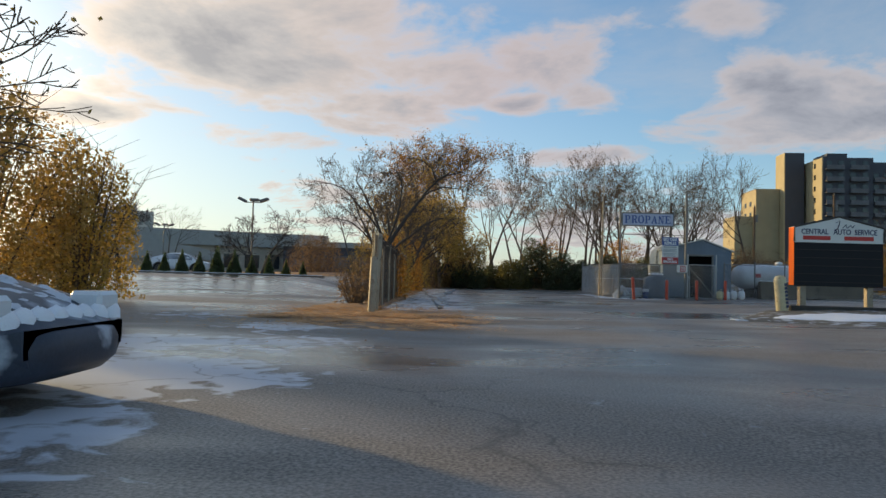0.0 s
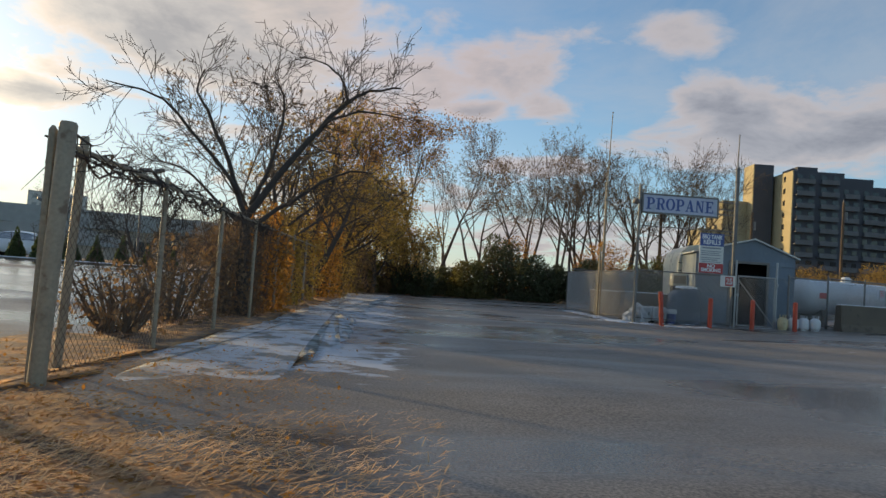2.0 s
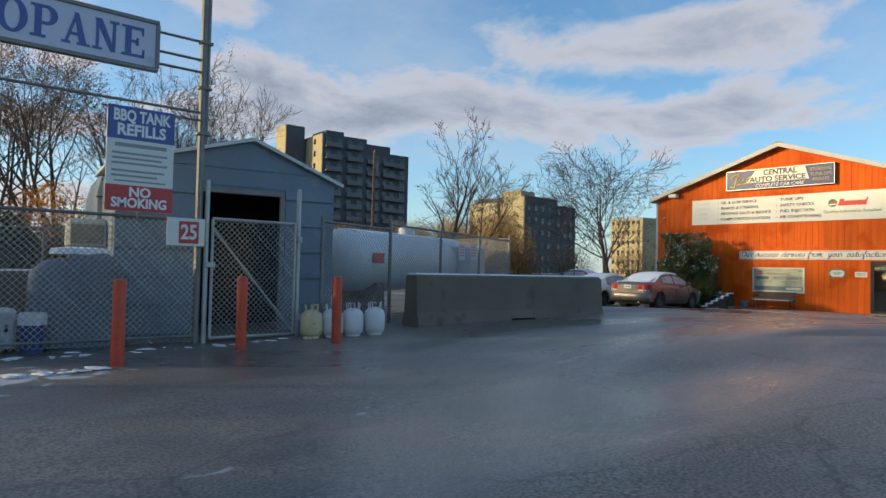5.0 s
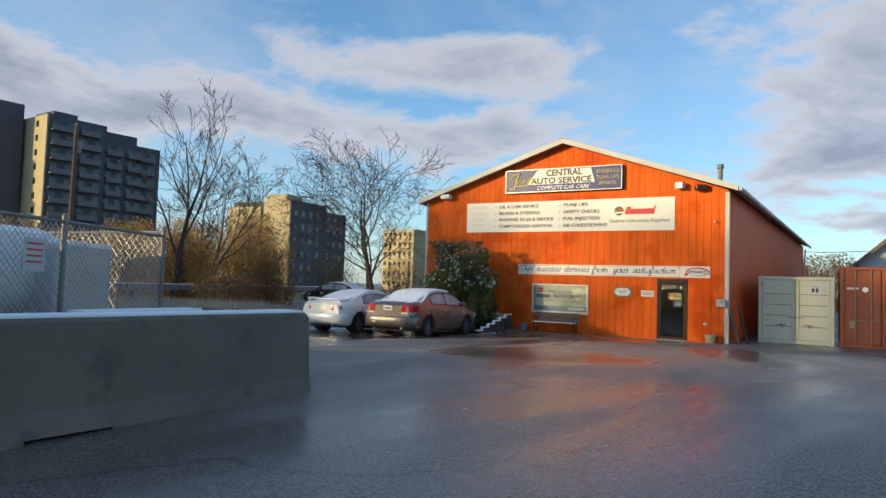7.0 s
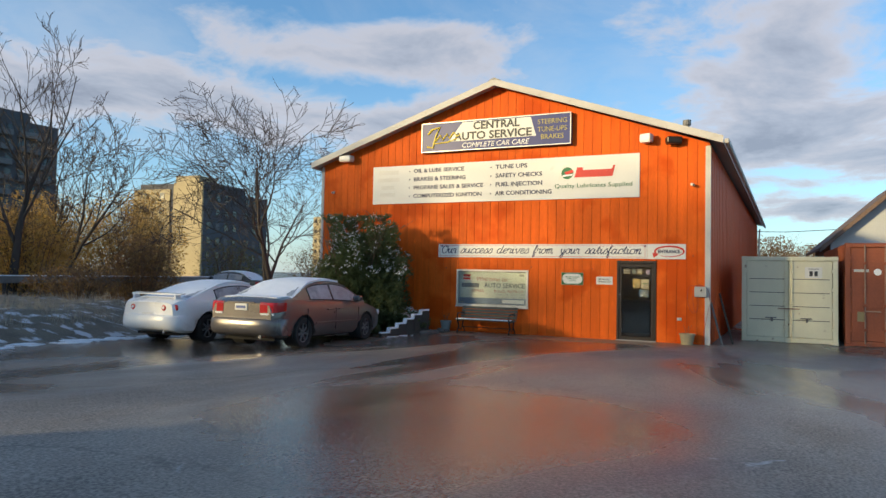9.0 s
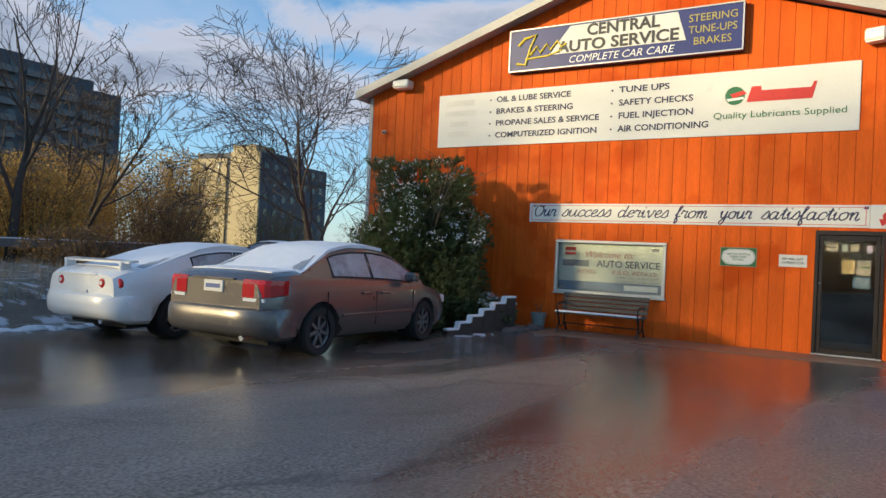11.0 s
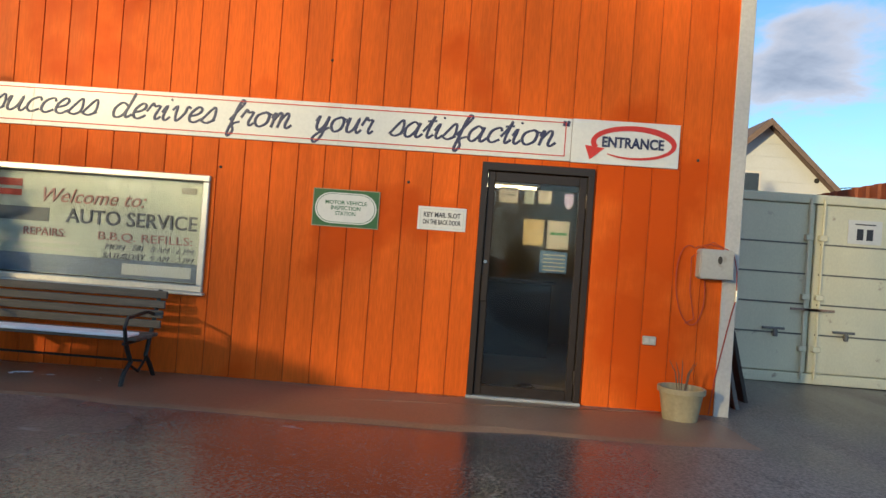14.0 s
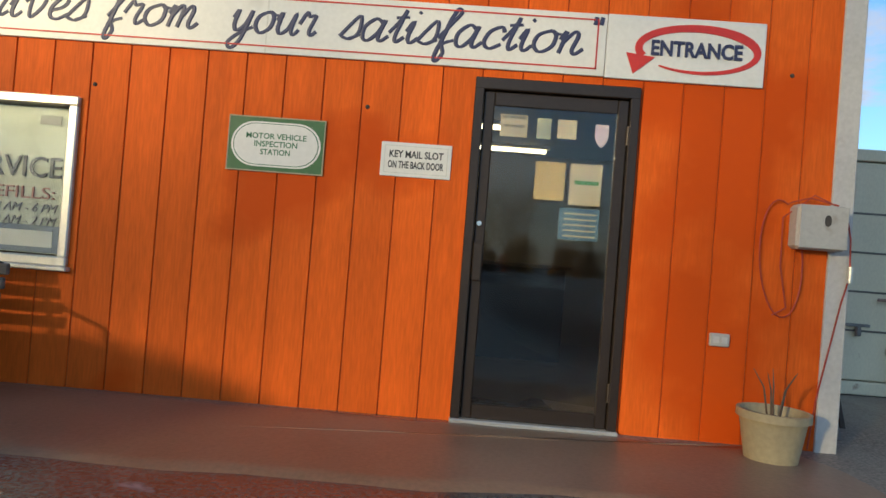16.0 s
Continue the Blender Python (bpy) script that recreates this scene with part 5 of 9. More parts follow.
# bench
bench = thing("bench", SHOP @ Matrix.Translation((6.11, -0.45, 0.0)), "weathered slatted wooden bench with black cast iron ends", "bench")
for k in range(4):
    part("seat_slat", Build().cbox(-0.86, 0.86, -0.30 + k * 0.105, -0.21 + k * 0.105, 0.40 + 0.006 * abs(k - 1.5), 0.43 + 0.006 * abs(k - 1.5), 0.008), "wood_grey", bench)
for k in range(4):
    part("back_slat", Build().cbox(-0.86, 0.86, 0.12 + k * 0.032, 0.15 + k * 0.032, 0.47 + k * 0.085, 0.54 + k * 0.085, 0.008), "wood_grey", bench)
for sx in (-0.78, 0.78):
    e = Build()
    e.tube([(sx, -0.36, 0), (sx, -0.30, 0.14), (sx, -0.20, 0.22), (sx, -0.30, 0.38)], 0.02, 6)
    e.tube([(sx, 0.26, 0), (sx, 0.16, 0.14), (sx, 0.06, 0.24), (sx, 0.12, 0.40), (sx, 0.20, 0.62), (sx, 0.26, 0.80)], 0.02, 6)
    e.tube([(sx, -0.34, 0.39), (sx, 0.14, 0.40)], 0.018, 6)
    e.tube([(sx, -0.30, 0.38), (sx, -0.34, 0.52), (sx, -0.30, 0.60), (sx, 0.05, 0.62), (sx, 0.19, 0.58)], 0.016, 6)
    e.tube([(sx, -0.22, 0.20), (sx, -0.06, 0.12), (sx, 0.08, 0.22)], 0.012, 6)
    part("end_frame", e, "iron", bench, "black scrolled cast iron end")
part("stretcher", Build().cyl((-0.78, 0.0, 0.2), (0.78, 0.0, 0.2), 0.012, n=6), "iron", bench)
sn = thing("snow_on_bench", SHOP @ Matrix.Translation((6.11, -0.45, 0.44)), "thin strip of snow lying on the bench seat", "snow")
part("layer", Build().cbox(-0.84, 0.80, -0.31, -0.12, -0.004, 0.022, 0.01), "snow", sn)


def bucket(x, y, mat, label, r=0.17, h=0.30, stalk=False):
    p = thing("plant_pot", SHOP @ Matrix.Translation((x, y, 0)), label, "pot")
    part("body", Build().lathe([(r * 0.72, 0), (r * 0.95, h * 0.85), (r * 1.05, h * 0.86), (r * 1.05, h), (r * 0.95, h), (r * 0.9, h * 0.8), (0.01, h * 0.78)], 18), mat, p, smooth=40)
    part("soil", Build().lathe([(r * 0.88, h * 0.80), (r * 0.5, h * 0.86), (0.01, h * 0.88)], 12), "timber", p)
    if stalk:
        st = Build()
        for k in range(5):
            a = k * 1.3
            st.tube([(0.03 * math.cos(a), 0.03 * math.sin(a), h * 0.8), (0.06 * math.cos(a), 0.06 * math.sin(a), h + 0.12), (0.12 * math.cos(a), 0.12 * math.sin(a), h + 0.22)], [0.006, 0.005, 0.002], 5)
        part("dead_stalks", st, "bark_warm", p)
    return p


bucket(11.55, -0.32, "pail", "pale plastic pail used as a planter, standing by the wall", 0.19, 0.32, True)
bucket(4.75, -0.30, "pot", "grey plastic flower pot beside the bench", 0.16, 0.34, True)

# leaning clutter at the side of the shop
for k, (dx, mat, label) in enumerate(((0.55, "galv", "grey metal sheet leaning on the side wall"), (0.95, "timber", "dark plank leaning on the side wall"))):
    p = thing("leaning_plank", SHOP @ pose(W + 0.3 + 0.25 * k, dx, 0, 0, -14, 0), label, "plank", "planks by the wall")
    part("plank", Build().cbox(-0.02, 0.02, -0.12, 0.12, 0, 1.15 + 0.25 * k, 0.006), mat, p)
# ---- shipping containers ----
def container(y_left, y_right, z_top, mat, label, x_front=34.5, length=6.06, rods=4, extra=None, tilt=0):
    w2, h2 = (y_left - y_right), z_top + 0.36
    c = thing("shipping_container", pose(x_front, y_left, -0.36, 0, 0, -90 + tilt), label, "container", "shipping containers")
    fold = []
    for k in range(int(length / 0.28)):
        yk = 0.2 + k * 0.28
        fold += [(0.03, yk), (0.0, yk + 0.035), (0.0, yk + 0.13), (0.03, yk + 0.165)]
    fold = [(0.03, 0.10)] + fold + [(0.03, length)]
    fold += [(w2 - x_, y_) for x_, y_ in reversed(fold)]
    shell = Build().loft([[(x_, y_, z_) for x_, y_ in fold] for z_ in (0.12, h2 - 0.03)])
    part("shell", shell, mat, c, "corrugated steel shell")
    post = Build()
    for xa in (0.0, w2 - 0.13):
        post.cbox(xa, xa + 0.13, 0, 0.16, 0, h2, 0.012)
    post.cbox(0.13, w2 - 0.13, 0, 0.14, h2 - 0.12, h2 - 0.004, 0.01).cbox(0.13, w2 - 0.13, 0, 0.14, 0.06, 0.19, 0.01)
    part("door_frame", post, mat, c)
    for xa in (-0.005, w2 - 0.175):
        for za in (0.0, h2 - 0.12):
            part("corner_casting", Build().cbox(xa, xa + 0.18, -0.012, 0.17, za - 0.002, za + 0.122, 0.015), mat, c)
    mid = w2 / 2
    for side, (xa, xb) in enumerate(((0.14, mid - 0.012), (mid + 0.012, w2 - 0.14))):
        d = part("door", Build().cbox(xa, xb, 0.02, 0.07, 0.20, h2 - 0.13, 0.01), mat, c)
        if rods == 2:
            for k in range(4):
                zk = 0.30 + (h2 - 0.55) * (k + 1) / 5
                part("seam", Build().box(xa + 0.06, xb - 0.06, 0.013, 0.02, zk - 0.010, zk + 0.010), "seam", d)
        else:
            pan = Build()
            for k in range(3):
                za = 0.30 + (h2 - 0.55) * k / 3
                pan.cbox(xa + 0.06, xb - 0.06, 0.008, 0.02, za + 0.02, za + (h2 - 0.55) / 3 - 0.03, 0.006)
            part("pressing", pan, mat, d)
        for r in range(rods // 2):
            xr = xa + (xb - xa) * ((0.30, 0.74)[r] if rods == 4 else (0.93, 0.07)[side])
            part("lock_rod", Build().cyl((xr, -0.02, 0.12), (xr, -0.02, h2 - 0.06), 0.018, n=8), "rod" if rods == 4 else mat, d)
            for zk in (0.5, 1.15, h2 - 0.55):
                part("rod_bracket", Build().cbox(xr - 0.05, xr + 0.05, -0.045, 0.02, zk - 0.035, zk + 0.035, 0.008), mat, d)
            part("lock_handle", Build().cbox(xr - 0.02, xr + 0.36 if side == 0 else xr + 0.02, -0.05, -0.035, 0.98, 1.01, 0.005) if side == 0 else Build().cbox(xr - 0.36, xr + 0.02, -0.05, -0.035, 0.98, 1.01, 0.005), "rod", d)
        for zk in (0.45, 1.0, 1.55, h2 - 0.4):
            xh = xa - 0.03 if side == 0 else xb + 0.03
            part("hinge", Build().cbox(xh - 0.05, xh + 0.05, -0.005, 0.03, zk - 0.05, zk + 0.05, 0.01), mat, d)
    if extra:
        extra(c, w2, h2)
    return c


def grey_extra(c, w2, h2):
    part("number_plate", Build().cbox(1.60, 2.02, 0.008, 0.016, 1.86, 2.16, 0.01), "sign_white", c, "white plate")
    bars("writing_bar", c, "ink_black", [(1.71, 1.79, 1.91, 2.05), (1.83, 1.91, 1.91, 2.05), (1.68, 1.94, 2.10, 2.115)], 0.007, 0.002)
    for x, z in ((0.75, 0.72), (1.62, 0.72)):
        part("padlock_hasp", Build().cbox(x - 0.14, x + 0.14, -0.02, 0.0, z, z + 0.03, 0.006).cbox(x, x + 0.05, -0.04, 0.0, z - 0.09, z, 0.01), "galv", c)


def rust_extra(c, w2, h2):
    part("white_disc", Build().cyl((0.75, 0.004, 2.05), (0.75, 0.0, 2.05), 0.09, n=20), "ink_white", c)
    bars("code_bar", c, "ink_grey", [(1.42, 1.66, 2.03, 2.12), (1.76, 2.15, 2.03, 2.12), (1.78, 2.0, 1.88, 1.96), (0.2, 0.55, 2.05, 2.12)], 0.006, 0.003)
    bars("print_line", c, "ink_grey", [(xa, xa + 0.24 - 0.05 * (k % 2), 1.07 + 0.13 * k, 1.105 + 0.13 * k) for xa in (1.38, 1.84) for k in range(4)], 0.006, 0.003)
    part("yellow_label", Build().box(1.80, 2.10, 0.001, 0.006, 0.58, 0.92), "ink_yellow", c, "yellow label")
    part("old_label", Build().box(0.28, 0.46, 0.001, 0.006, 0.72, 0.98), "paper_tan", c)


def red_extra(c, w2, h2):
    bars("letter_shape", c, "ink_white", [(0.22 + 0.28 * k, 0.38 + 0.28 * k, 1.70, 1.88) for k in range(3)], 0.006, 0.003)
    part("white_label", Build().box(0.32, 0.48, 0.001, 0.006, 1.40, 1.54), "ink_white", c)
    part("old_label", Build().box(0.30, 0.52, 0.001, 0.006, 0.62, 0.86), "paper_tan", c)
    part("white_mark", Build().prism([(0.95, 1.54), (1.08, 1.54), (1.015, 1.42)], 0.001, 0.006), "ink_white", c)


container(26.16, 23.76, 2.09, "box_grey", "pale grey-green shipping container with chipped paint and hasps", rods=2, extra=grey_extra)
container(23.60, 21.18, 2.47, "box_rust", "oxide red high shipping container with lock rods", extra=rust_extra)
container(21.02, 18.60, 2.17, "box_rust", "faded red shipping container with white letters", x_front=34.1, extra=red_extra)

# ---- white house behind the containers ----
house = thing("house", pose(49.0, 22.6, -0.35, 0, 0, -90), "white gabled house with brown roof and a small attic window", "house")
gable = [(0, 0), (6.2, 0), (6.2, 3.65), (3.1, 6.55), (0, 3.65)]
part("wall", Build().prism(gable, 0, 8.5), "house_white", house)
for k in range(15):
    za, zb = 0.42 * k + 0.01, min(0.42 * k + 0.40, 6.4)
    half_a, half_b = (min(3.08, (6.5 - z_) / 2.9 * 3.1) for z_ in (za, zb))
    if half_b > 0.1:
        part("siding_board", Build().prism([(3.1 - half_a, za), (3.1 + half_a, za), (3.1 + half_b, zb), (3.1 - half_b, zb)], -0.012, 0.0), "house_white", house)
for sgn, xa in ((1, -0.45), (-1, 6.65)):
    part("roof", Build().prism(slope(xa, 3.65 - 0.42, 3.1, 6.55, 0.14), -0.45, 8.9), "roof_brown", house, "brown shingled roof slope")
    part("barge_board", Build().prism(slope(xa, 3.65 - 0.52, 3.1, 6.45, 0.16), -0.48, -0.45), "roof_brown", house)
wn = part("window", Build().cbox(2.35, 3.05, -0.03, 0.02, 3.95, 4.95, 0.01), "trim_white", house)
part("pane", Build().box(2.43, 2.97, -0.036, -0.031, 4.03, 4.87), "pane_dark", wn)
part("vent", Build().cyl((4.9, -0.02, 4.75), (4.9, 0, 4.75), 0.09), "dark", house)
gar = thing("garage", pose(43.5, 19.5, -0.35, 0, 0, -90), "low red-roofed garage behind the containers", "garage")
part("wall", Build().box(0, 5, 0, 5, 0, 2.4), "house_white", gar)
for sgn, xa in ((1, -0.3), (-1, 5.3)):
    part("roof", Build().prism(slope(xa, 2.3, 2.5, 3.35, 0.1), -0.3, 5.3), "box_rust", gar)
ln = thing("overhead_wire", pose(0, 0, 0), "thin overhead wire between the shop and the house", "cable")
part("wire", Build().tube([(61, 26.4, 4.6), (58, 24.0, 4.35), (55, 21.0, 4.3), (52, 17.5, 4.4), (50, 13, 4.7)], 0.02, 5), "dark", ln)

# stepped timber wall of the planting bed beside the shop
sw = thing("stepped_wall", pose(29.28, 35.0, -0.30, 0, 0, -17.5), "dark stepped timber wall with snow on each step", "retaining wall")
for k in range(6):
    x0 = k * 0.31
    zt = 0.06 + 0.115 * k
    part("timber", Build().cbox(x0, x0 + 0.31, -0.05, 0.05, -0.15, zt, 0.012), "timber", sw)
    part("snow_cap", Build().cbox(x0 - 0.02, x0 + 0.31, -0.055, 0.055, zt - 0.004, zt + 0.036, 0.012), "snow", sw)
    if k < 5:
        part("riser_snow", Build().prism([(x0 + 0.26, zt + 0.02), (x0 + 0.31, zt + 0.02), (x0 + 0.33, zt + 0.115), (x0 + 0.33, zt + 0.15), (x0 + 0.285, zt + 0.15)], -0.055, 0.055), "snow", sw)
for k in range(5):
    r = random.Random(k)
    b = thing("edging_stone", pose(30.55 + 0.24 * k, 34.32 - 0.06 * k, -0.33, 0, 0, r.uniform(0, 180)), "rough dark edging stone at the foot of the stepped wall", "stone", "edging stones")
    sx, sy, sz = r.uniform(0.12, 0.2), r.uniform(0.1, 0.15), r.uniform(0.1, 0.2)
    part("stone", Build().loft([[(sx * q * math.cos(a) * (0.9 + 0.2 * math.sin(3 * a + k)), sy * q * math.sin(a), z * sz) for a in np.linspace(0, 2 * math.pi, 10, endpoint=False)] for z, q in ((0, 1.0), (0.5, 1.05), (0.85, 0.8), (1.0, 0.4))]), "stone", b)

# ---- propane yard ----
def at(x, y, rz=0.0, dz=0.0):
    return pose(x, y, land(x, y) + dz, 0, 0, rz)


def chain_link(length, z0, z1, gap=0.075, r=0.0032):
    """Crossing wires of a chain-link panel in the xz plane, from x 0 to length."""
    b = Build()
    h = z1 - z0
    n = int((length + h) / gap)
    for k in range(n + 1):
        s = k * gap
        for sgn, dy in ((1, r), (-1, -r)):
            xa, xb = s - h, s
            za, zb = z0, z1
            if xa < 0:
                za, xa = z0 - xa, 0
            if xb > length:
                zb, xb = z1 - (xb - length), length
            if xb - xa < 0.01:
                continue
            pa, pb = ((xa, dy, za), (xb, dy, zb)) if sgn > 0 else ((length - xa, dy, za), (length - xb, dy, zb))
            b.tube([pa, pb], r, 3, False)
    return b


def fence_run(name, p, q, h, label, posts=None, wire=True, mat="galv", lean=0.0, top=True, bottom=False, gap=0.075, group="", r=0.0032, wmat="wire"):
    """A straight run of chain-link fence from p to q with posts, a rail and its wires."""
    L = math.dist(p, q)
    ang = math.degrees(math.atan2(q[1] - p[1], q[0] - p[0]))
    z = (land(*p) + land(*q)) / 2
    f = thing(name, pose(p[0], p[1], z, 0, 0, ang), label, "fence", group)
    n = posts or max(2, int(L / 2.6) + 1)
    for k in range(n):
        x = L * k / (n - 1)
        part("post", Build().tube([(x, 0, -0.1), (x, lean * 0.1, h + 0.06), (x, lean * 0.1, h + 0.09)], [0.03, 0.03, 0.012], 8), mat, f)
    if top:
        part("top_rail", Build().cyl((0, 0, h), (L, 0, h), 0.02, n=8), mat, f)
    if bottom:
        part("bottom_rail", Build().cyl((0, 0, 0.12), (L, 0, 0.12), 0.016, n=8), mat, f)
    if wire:
        w = part("chain_mesh", chain_link(L, 0.05, h, gap, r).raw("chain_mesh", wmat), None, f)
        w["kind"] = "stuff"
    return f


A0, A1, A2 = (1.27, 28.72), (4.35, 28.70), (6.10, 28.62)
FC = (0.95, 36.2)
fence_run("chain_link_fence", FC, A0, 1.62, "tall galvanised chain-link fence round the propane yard", group="yard fences", bottom=True, gap=0.055, r=0.0042)
fence_run("chain_link_fence", A0, A1, 1.62, "galvanised chain-link fence in front of the blue shed", group="yard fences", bottom=True, posts=2, r=0.0042)
fence_run("chain_link_fence", (6.15, 28.6), (7.9, 29.3), 1.62, "galvanised chain-link fence beside the shed", group="yard fences", posts=2)
fence_run("chain_link_fence", (7.9, 29.3), (13.4, 31.7), 1.62, "galvanised chain-link fence before the white tank", group="yard fences", posts=4, r=0.0042)
fence_run("chain_link_fence", (13.4, 31.7), (13.0, 36.2), 1.62, "galvanised chain-link fence at the end of the yard", group="yard fences", gap=0.12)
fence_run("chain_link_fence", (13.0, 36.2), FC, 1.62, "galvanised chain-link fence at the back of the yard", group="yard fences", gap=0.15)

gate = thing("yard_gate", at(4.46, 28.66), "closed chain-link gate with a diagonal brace", "gate")
for x in (0.0, 1.34):
    part("gate_post", Build().lathe([(0.032, -0.1), (0.032, 2.1), (0.026, 2.125), (0.004, 2.13)], 12), "gate_steel", gate, smooth=40).location = (x, 0.03, 0)
g = Build()
for a, b_ in (((0.07, 0, 0.06), (0.07, 0, 1.62)), ((1.27, 0, 0.06), (1.27, 0, 1.62)), ((0.07, 0, 0.06), (1.27, 0, 0.06)), ((0.07, 0, 1.62), (1.27, 0, 1.62))):
    g.cyl(a, b_, 0.021, n=8)
part("gate_frame", g, "gate_steel", gate)
part("brace", Build().cyl((0.07, 0, 1.5), (1.27, 0, 0.1), 0.016, n=6), "gate_steel", gate)
for z in (0.3, 1.4):
    part("hinge", Build().cyl((1.335, -0.012, z - 0.04), (1.335, -0.012, z + 0.04), 0.042, n=10), "gate_steel", gate)
part("latch", Build().cbox(-0.03, 0.10, -0.05, -0.022, 0.98, 1.05, 0.008), "gate_steel", gate)
part("chain_mesh", chain_link(1.20, 0.08, 1.6, 0.075, 0.0042), "wire", gate).location = (0.07, 0.0, 0)

# shed
shed = thing("metal_shed", pose(4.05, 29.75, 0.11, 0, 0, -9), "blue-grey gabled metal shed with an open dark doorway", "shed")
SW, SD, SE, SR = 2.75, 1.7, 2.35, 2.88
SL = -0.42
outline = [(SL, 0), (0.70, 0), (0.70, 2.1), (1.88, 2.1), (1.88, 0), (SW, 0), (SW, SE), (SW / 2 + 0.05, SR), (SL, SE + 0.05)]
part("front_wall", Build().prism(outline, 0, 0.05), "shed_blue", shed)
for k in range(6):
    za, zb = 0.05 + 0.40 * k, min(0.05 + 0.40 * k + 0.375, SE - 0.03)
    for xa, xb in ((SL + 0.02, 0.63), (1.95, SW - 0.02)):
        part("siding_board", Build().loft([[(x_, -0.030, za), (x_, -0.006, zb), (x_, 0.0, zb), (x_, 0.0, za)] for x_ in (xa, xb)]), "shed_blue", shed)
for za, zb in ((2.20, 2.43), (2.46, 2.66)):
    x0, x1 = (SL + (SW / 2 + 0.05 - SL) * max(0.0, z_ - SE - 0.05) / (SR - SE - 0.05) + 0.1 for z_ in (za, zb))
    y0, y1 = (SW - (SW / 2 - 0.05) * max(0.0, z_ - SE) / (SR - SE) - 0.1 for z_ in (za, zb))
    part("gable_board", Build().prism([(x0, za), (y0, za), (y1, zb), (x1, zb)], -0.016, 0.0), "shed_blue", shed)
part("door_trim", Build().cbox(0.64, 0.72, -0.035, 0.02, 0, 2.12, 0.01).cbox(1.86, 1.94, -0.035, 0.02, 0, 2.12, 0.01).cbox(0.64, 1.94, -0.037, 0.02, 2.08, 2.16, 0.01), "galv", shed)
for x in (SL, SW - 0.05):
    part("side_wall", Build().box(x, x + 0.05, 0.05, SD, 0, SE), "shed_blue", shed)
part("back_wall", Build().prism([(SL, 0), (SW, 0), (SW, SE), (SW / 2 + 0.05, SR), (SL, SE + 0.05)], SD, SD + 0.05), "shed_blue", shed)
# black sheet added behind the doorway for the shade inside
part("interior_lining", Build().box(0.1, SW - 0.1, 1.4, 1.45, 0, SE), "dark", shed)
for xa, ea in ((SL - 0.12, SE + 0.01), (SW + 0.12, SE - 0.045)):
    rf = part("roof", Build().prism(slope(xa, ea, SW / 2 + 0.05, SR + 0.01, 0.03), -0.1, SD + 0.1), "shed_roof", shed, "pale ribbed metal roof slope")
    for k in range(7):
        part("roof_rib", Build().prism(slope(xa, ea + 0.032, SW / 2 + 0.05, SR + 0.042, 0.02), -0.1 + k * 0.28, -0.06 + k * 0.28), "shed_roof", rf)

# old rounded camper body behind the fence
camper = thing("old_trailer", pose(5.02, 32.3, 0.18, 0, 0, -9), "old cream trailer with a rounded roof behind the fence", "trailer")
prof = [(-1.0, 0.35), (1.0, 0.35), (1.03, 2.1), (0.95, 2.42), (0.66, 2.66), (0, 2.78), (-0.66, 2.66), (-0.95, 2.42), (-1.03, 2.1)]
cream = surf("cream_trailer_paint", (0.64, 0.60, 0.48), 0.5, var=0.18, scale=2.0, spots=(0.36, 0.30, 0.22), spot_at=0.6, streak=(2, 2, 0.5))
part("body", Build().prism(prof, -0.6, 1.8), cream, camper, smooth=40)
for k in range(7):
    zk = 0.6 + k * 0.28
    half_k = 1.035 if zk < 2.1 else 0.97
    part("band", Build().cbox(-half_k - 0.01, half_k + 0.01, -0.622, -0.6, zk, zk + 0.03, 0.006), "galv", camper)
for x in (-1, 1):
    part("wheel", Build().cyl((x * 0.8 - 0.1, 0.6, 0.33), (x * 0.8 + 0.1, 0.6, 0.33), 0.33, n=20), "rubber", camper)
part("window", Build().cbox(-0.4, 0.45, -0.63, -0.6, 1.75, 2.15, 0.02), "pane_dark", camper)
locker = thing("steel_locker", at(3.58, 31.0, -9), "cream steel locker with a dull panel on a dark stand", "locker")
part("body", Build().cbox(-0.28, 0.28, -0.2, 0.2, 1.22, 1.66, 0.05), cream, locker)
part("panel", Build().cbox(-0.22, 0.20, -0.212, -0.2, 1.30, 1.58, 0.02), "stucco", locker)
part("stand", Build().cbox(-0.24, 0.24, -0.17, 0.17, 0.0, 1.22, 0.02), "timber", locker)
tarp = thing("covered_pump", pose(3.08, 29.32, 0.1, 0, 0, -6), "dispenser under a creased blue-grey cover with snow on top", "pump")
tb = Build()
rings = []
for z, s_ in ((0.0, 1.06), (0.3, 1.0), (0.6, 0.99), (0.9, 0.97), (1.05, 0.90), (1.14, 0.74), (1.18, 0.40), (1.19, 0.08)):
    ring_ = []
    for a in np.linspace(0, 2 * math.pi, 40, endpoint=False):
        sq = 1 / max(abs(math.cos(a)) ** 4 + abs(math.sin(a)) ** 4, 0.01) ** 0.25
        fold_ = 1 + 0.05 * math.sin(9 * a + 2 * z) * (1 - 0.6 * z) + 0.03 * noise.noise((2 * math.cos(a), 2 * math.sin(a), 3 * z))
        ring_.append((0.50 * sq * s_ * fold_ * math.cos(a), 0.26 * sq * s_ * fold_ * math.sin(a), z - 0.10 * (math.cos(a) < -0.3) * (z > 1)))
    rings.append(ring_)
part("cover", tb.loft(rings), surf("blue_grey_tarp", (0.13, 0.155, 0.19), 0.6, var=0.25, scale=3, bump=0.5), tarp, smooth=60)
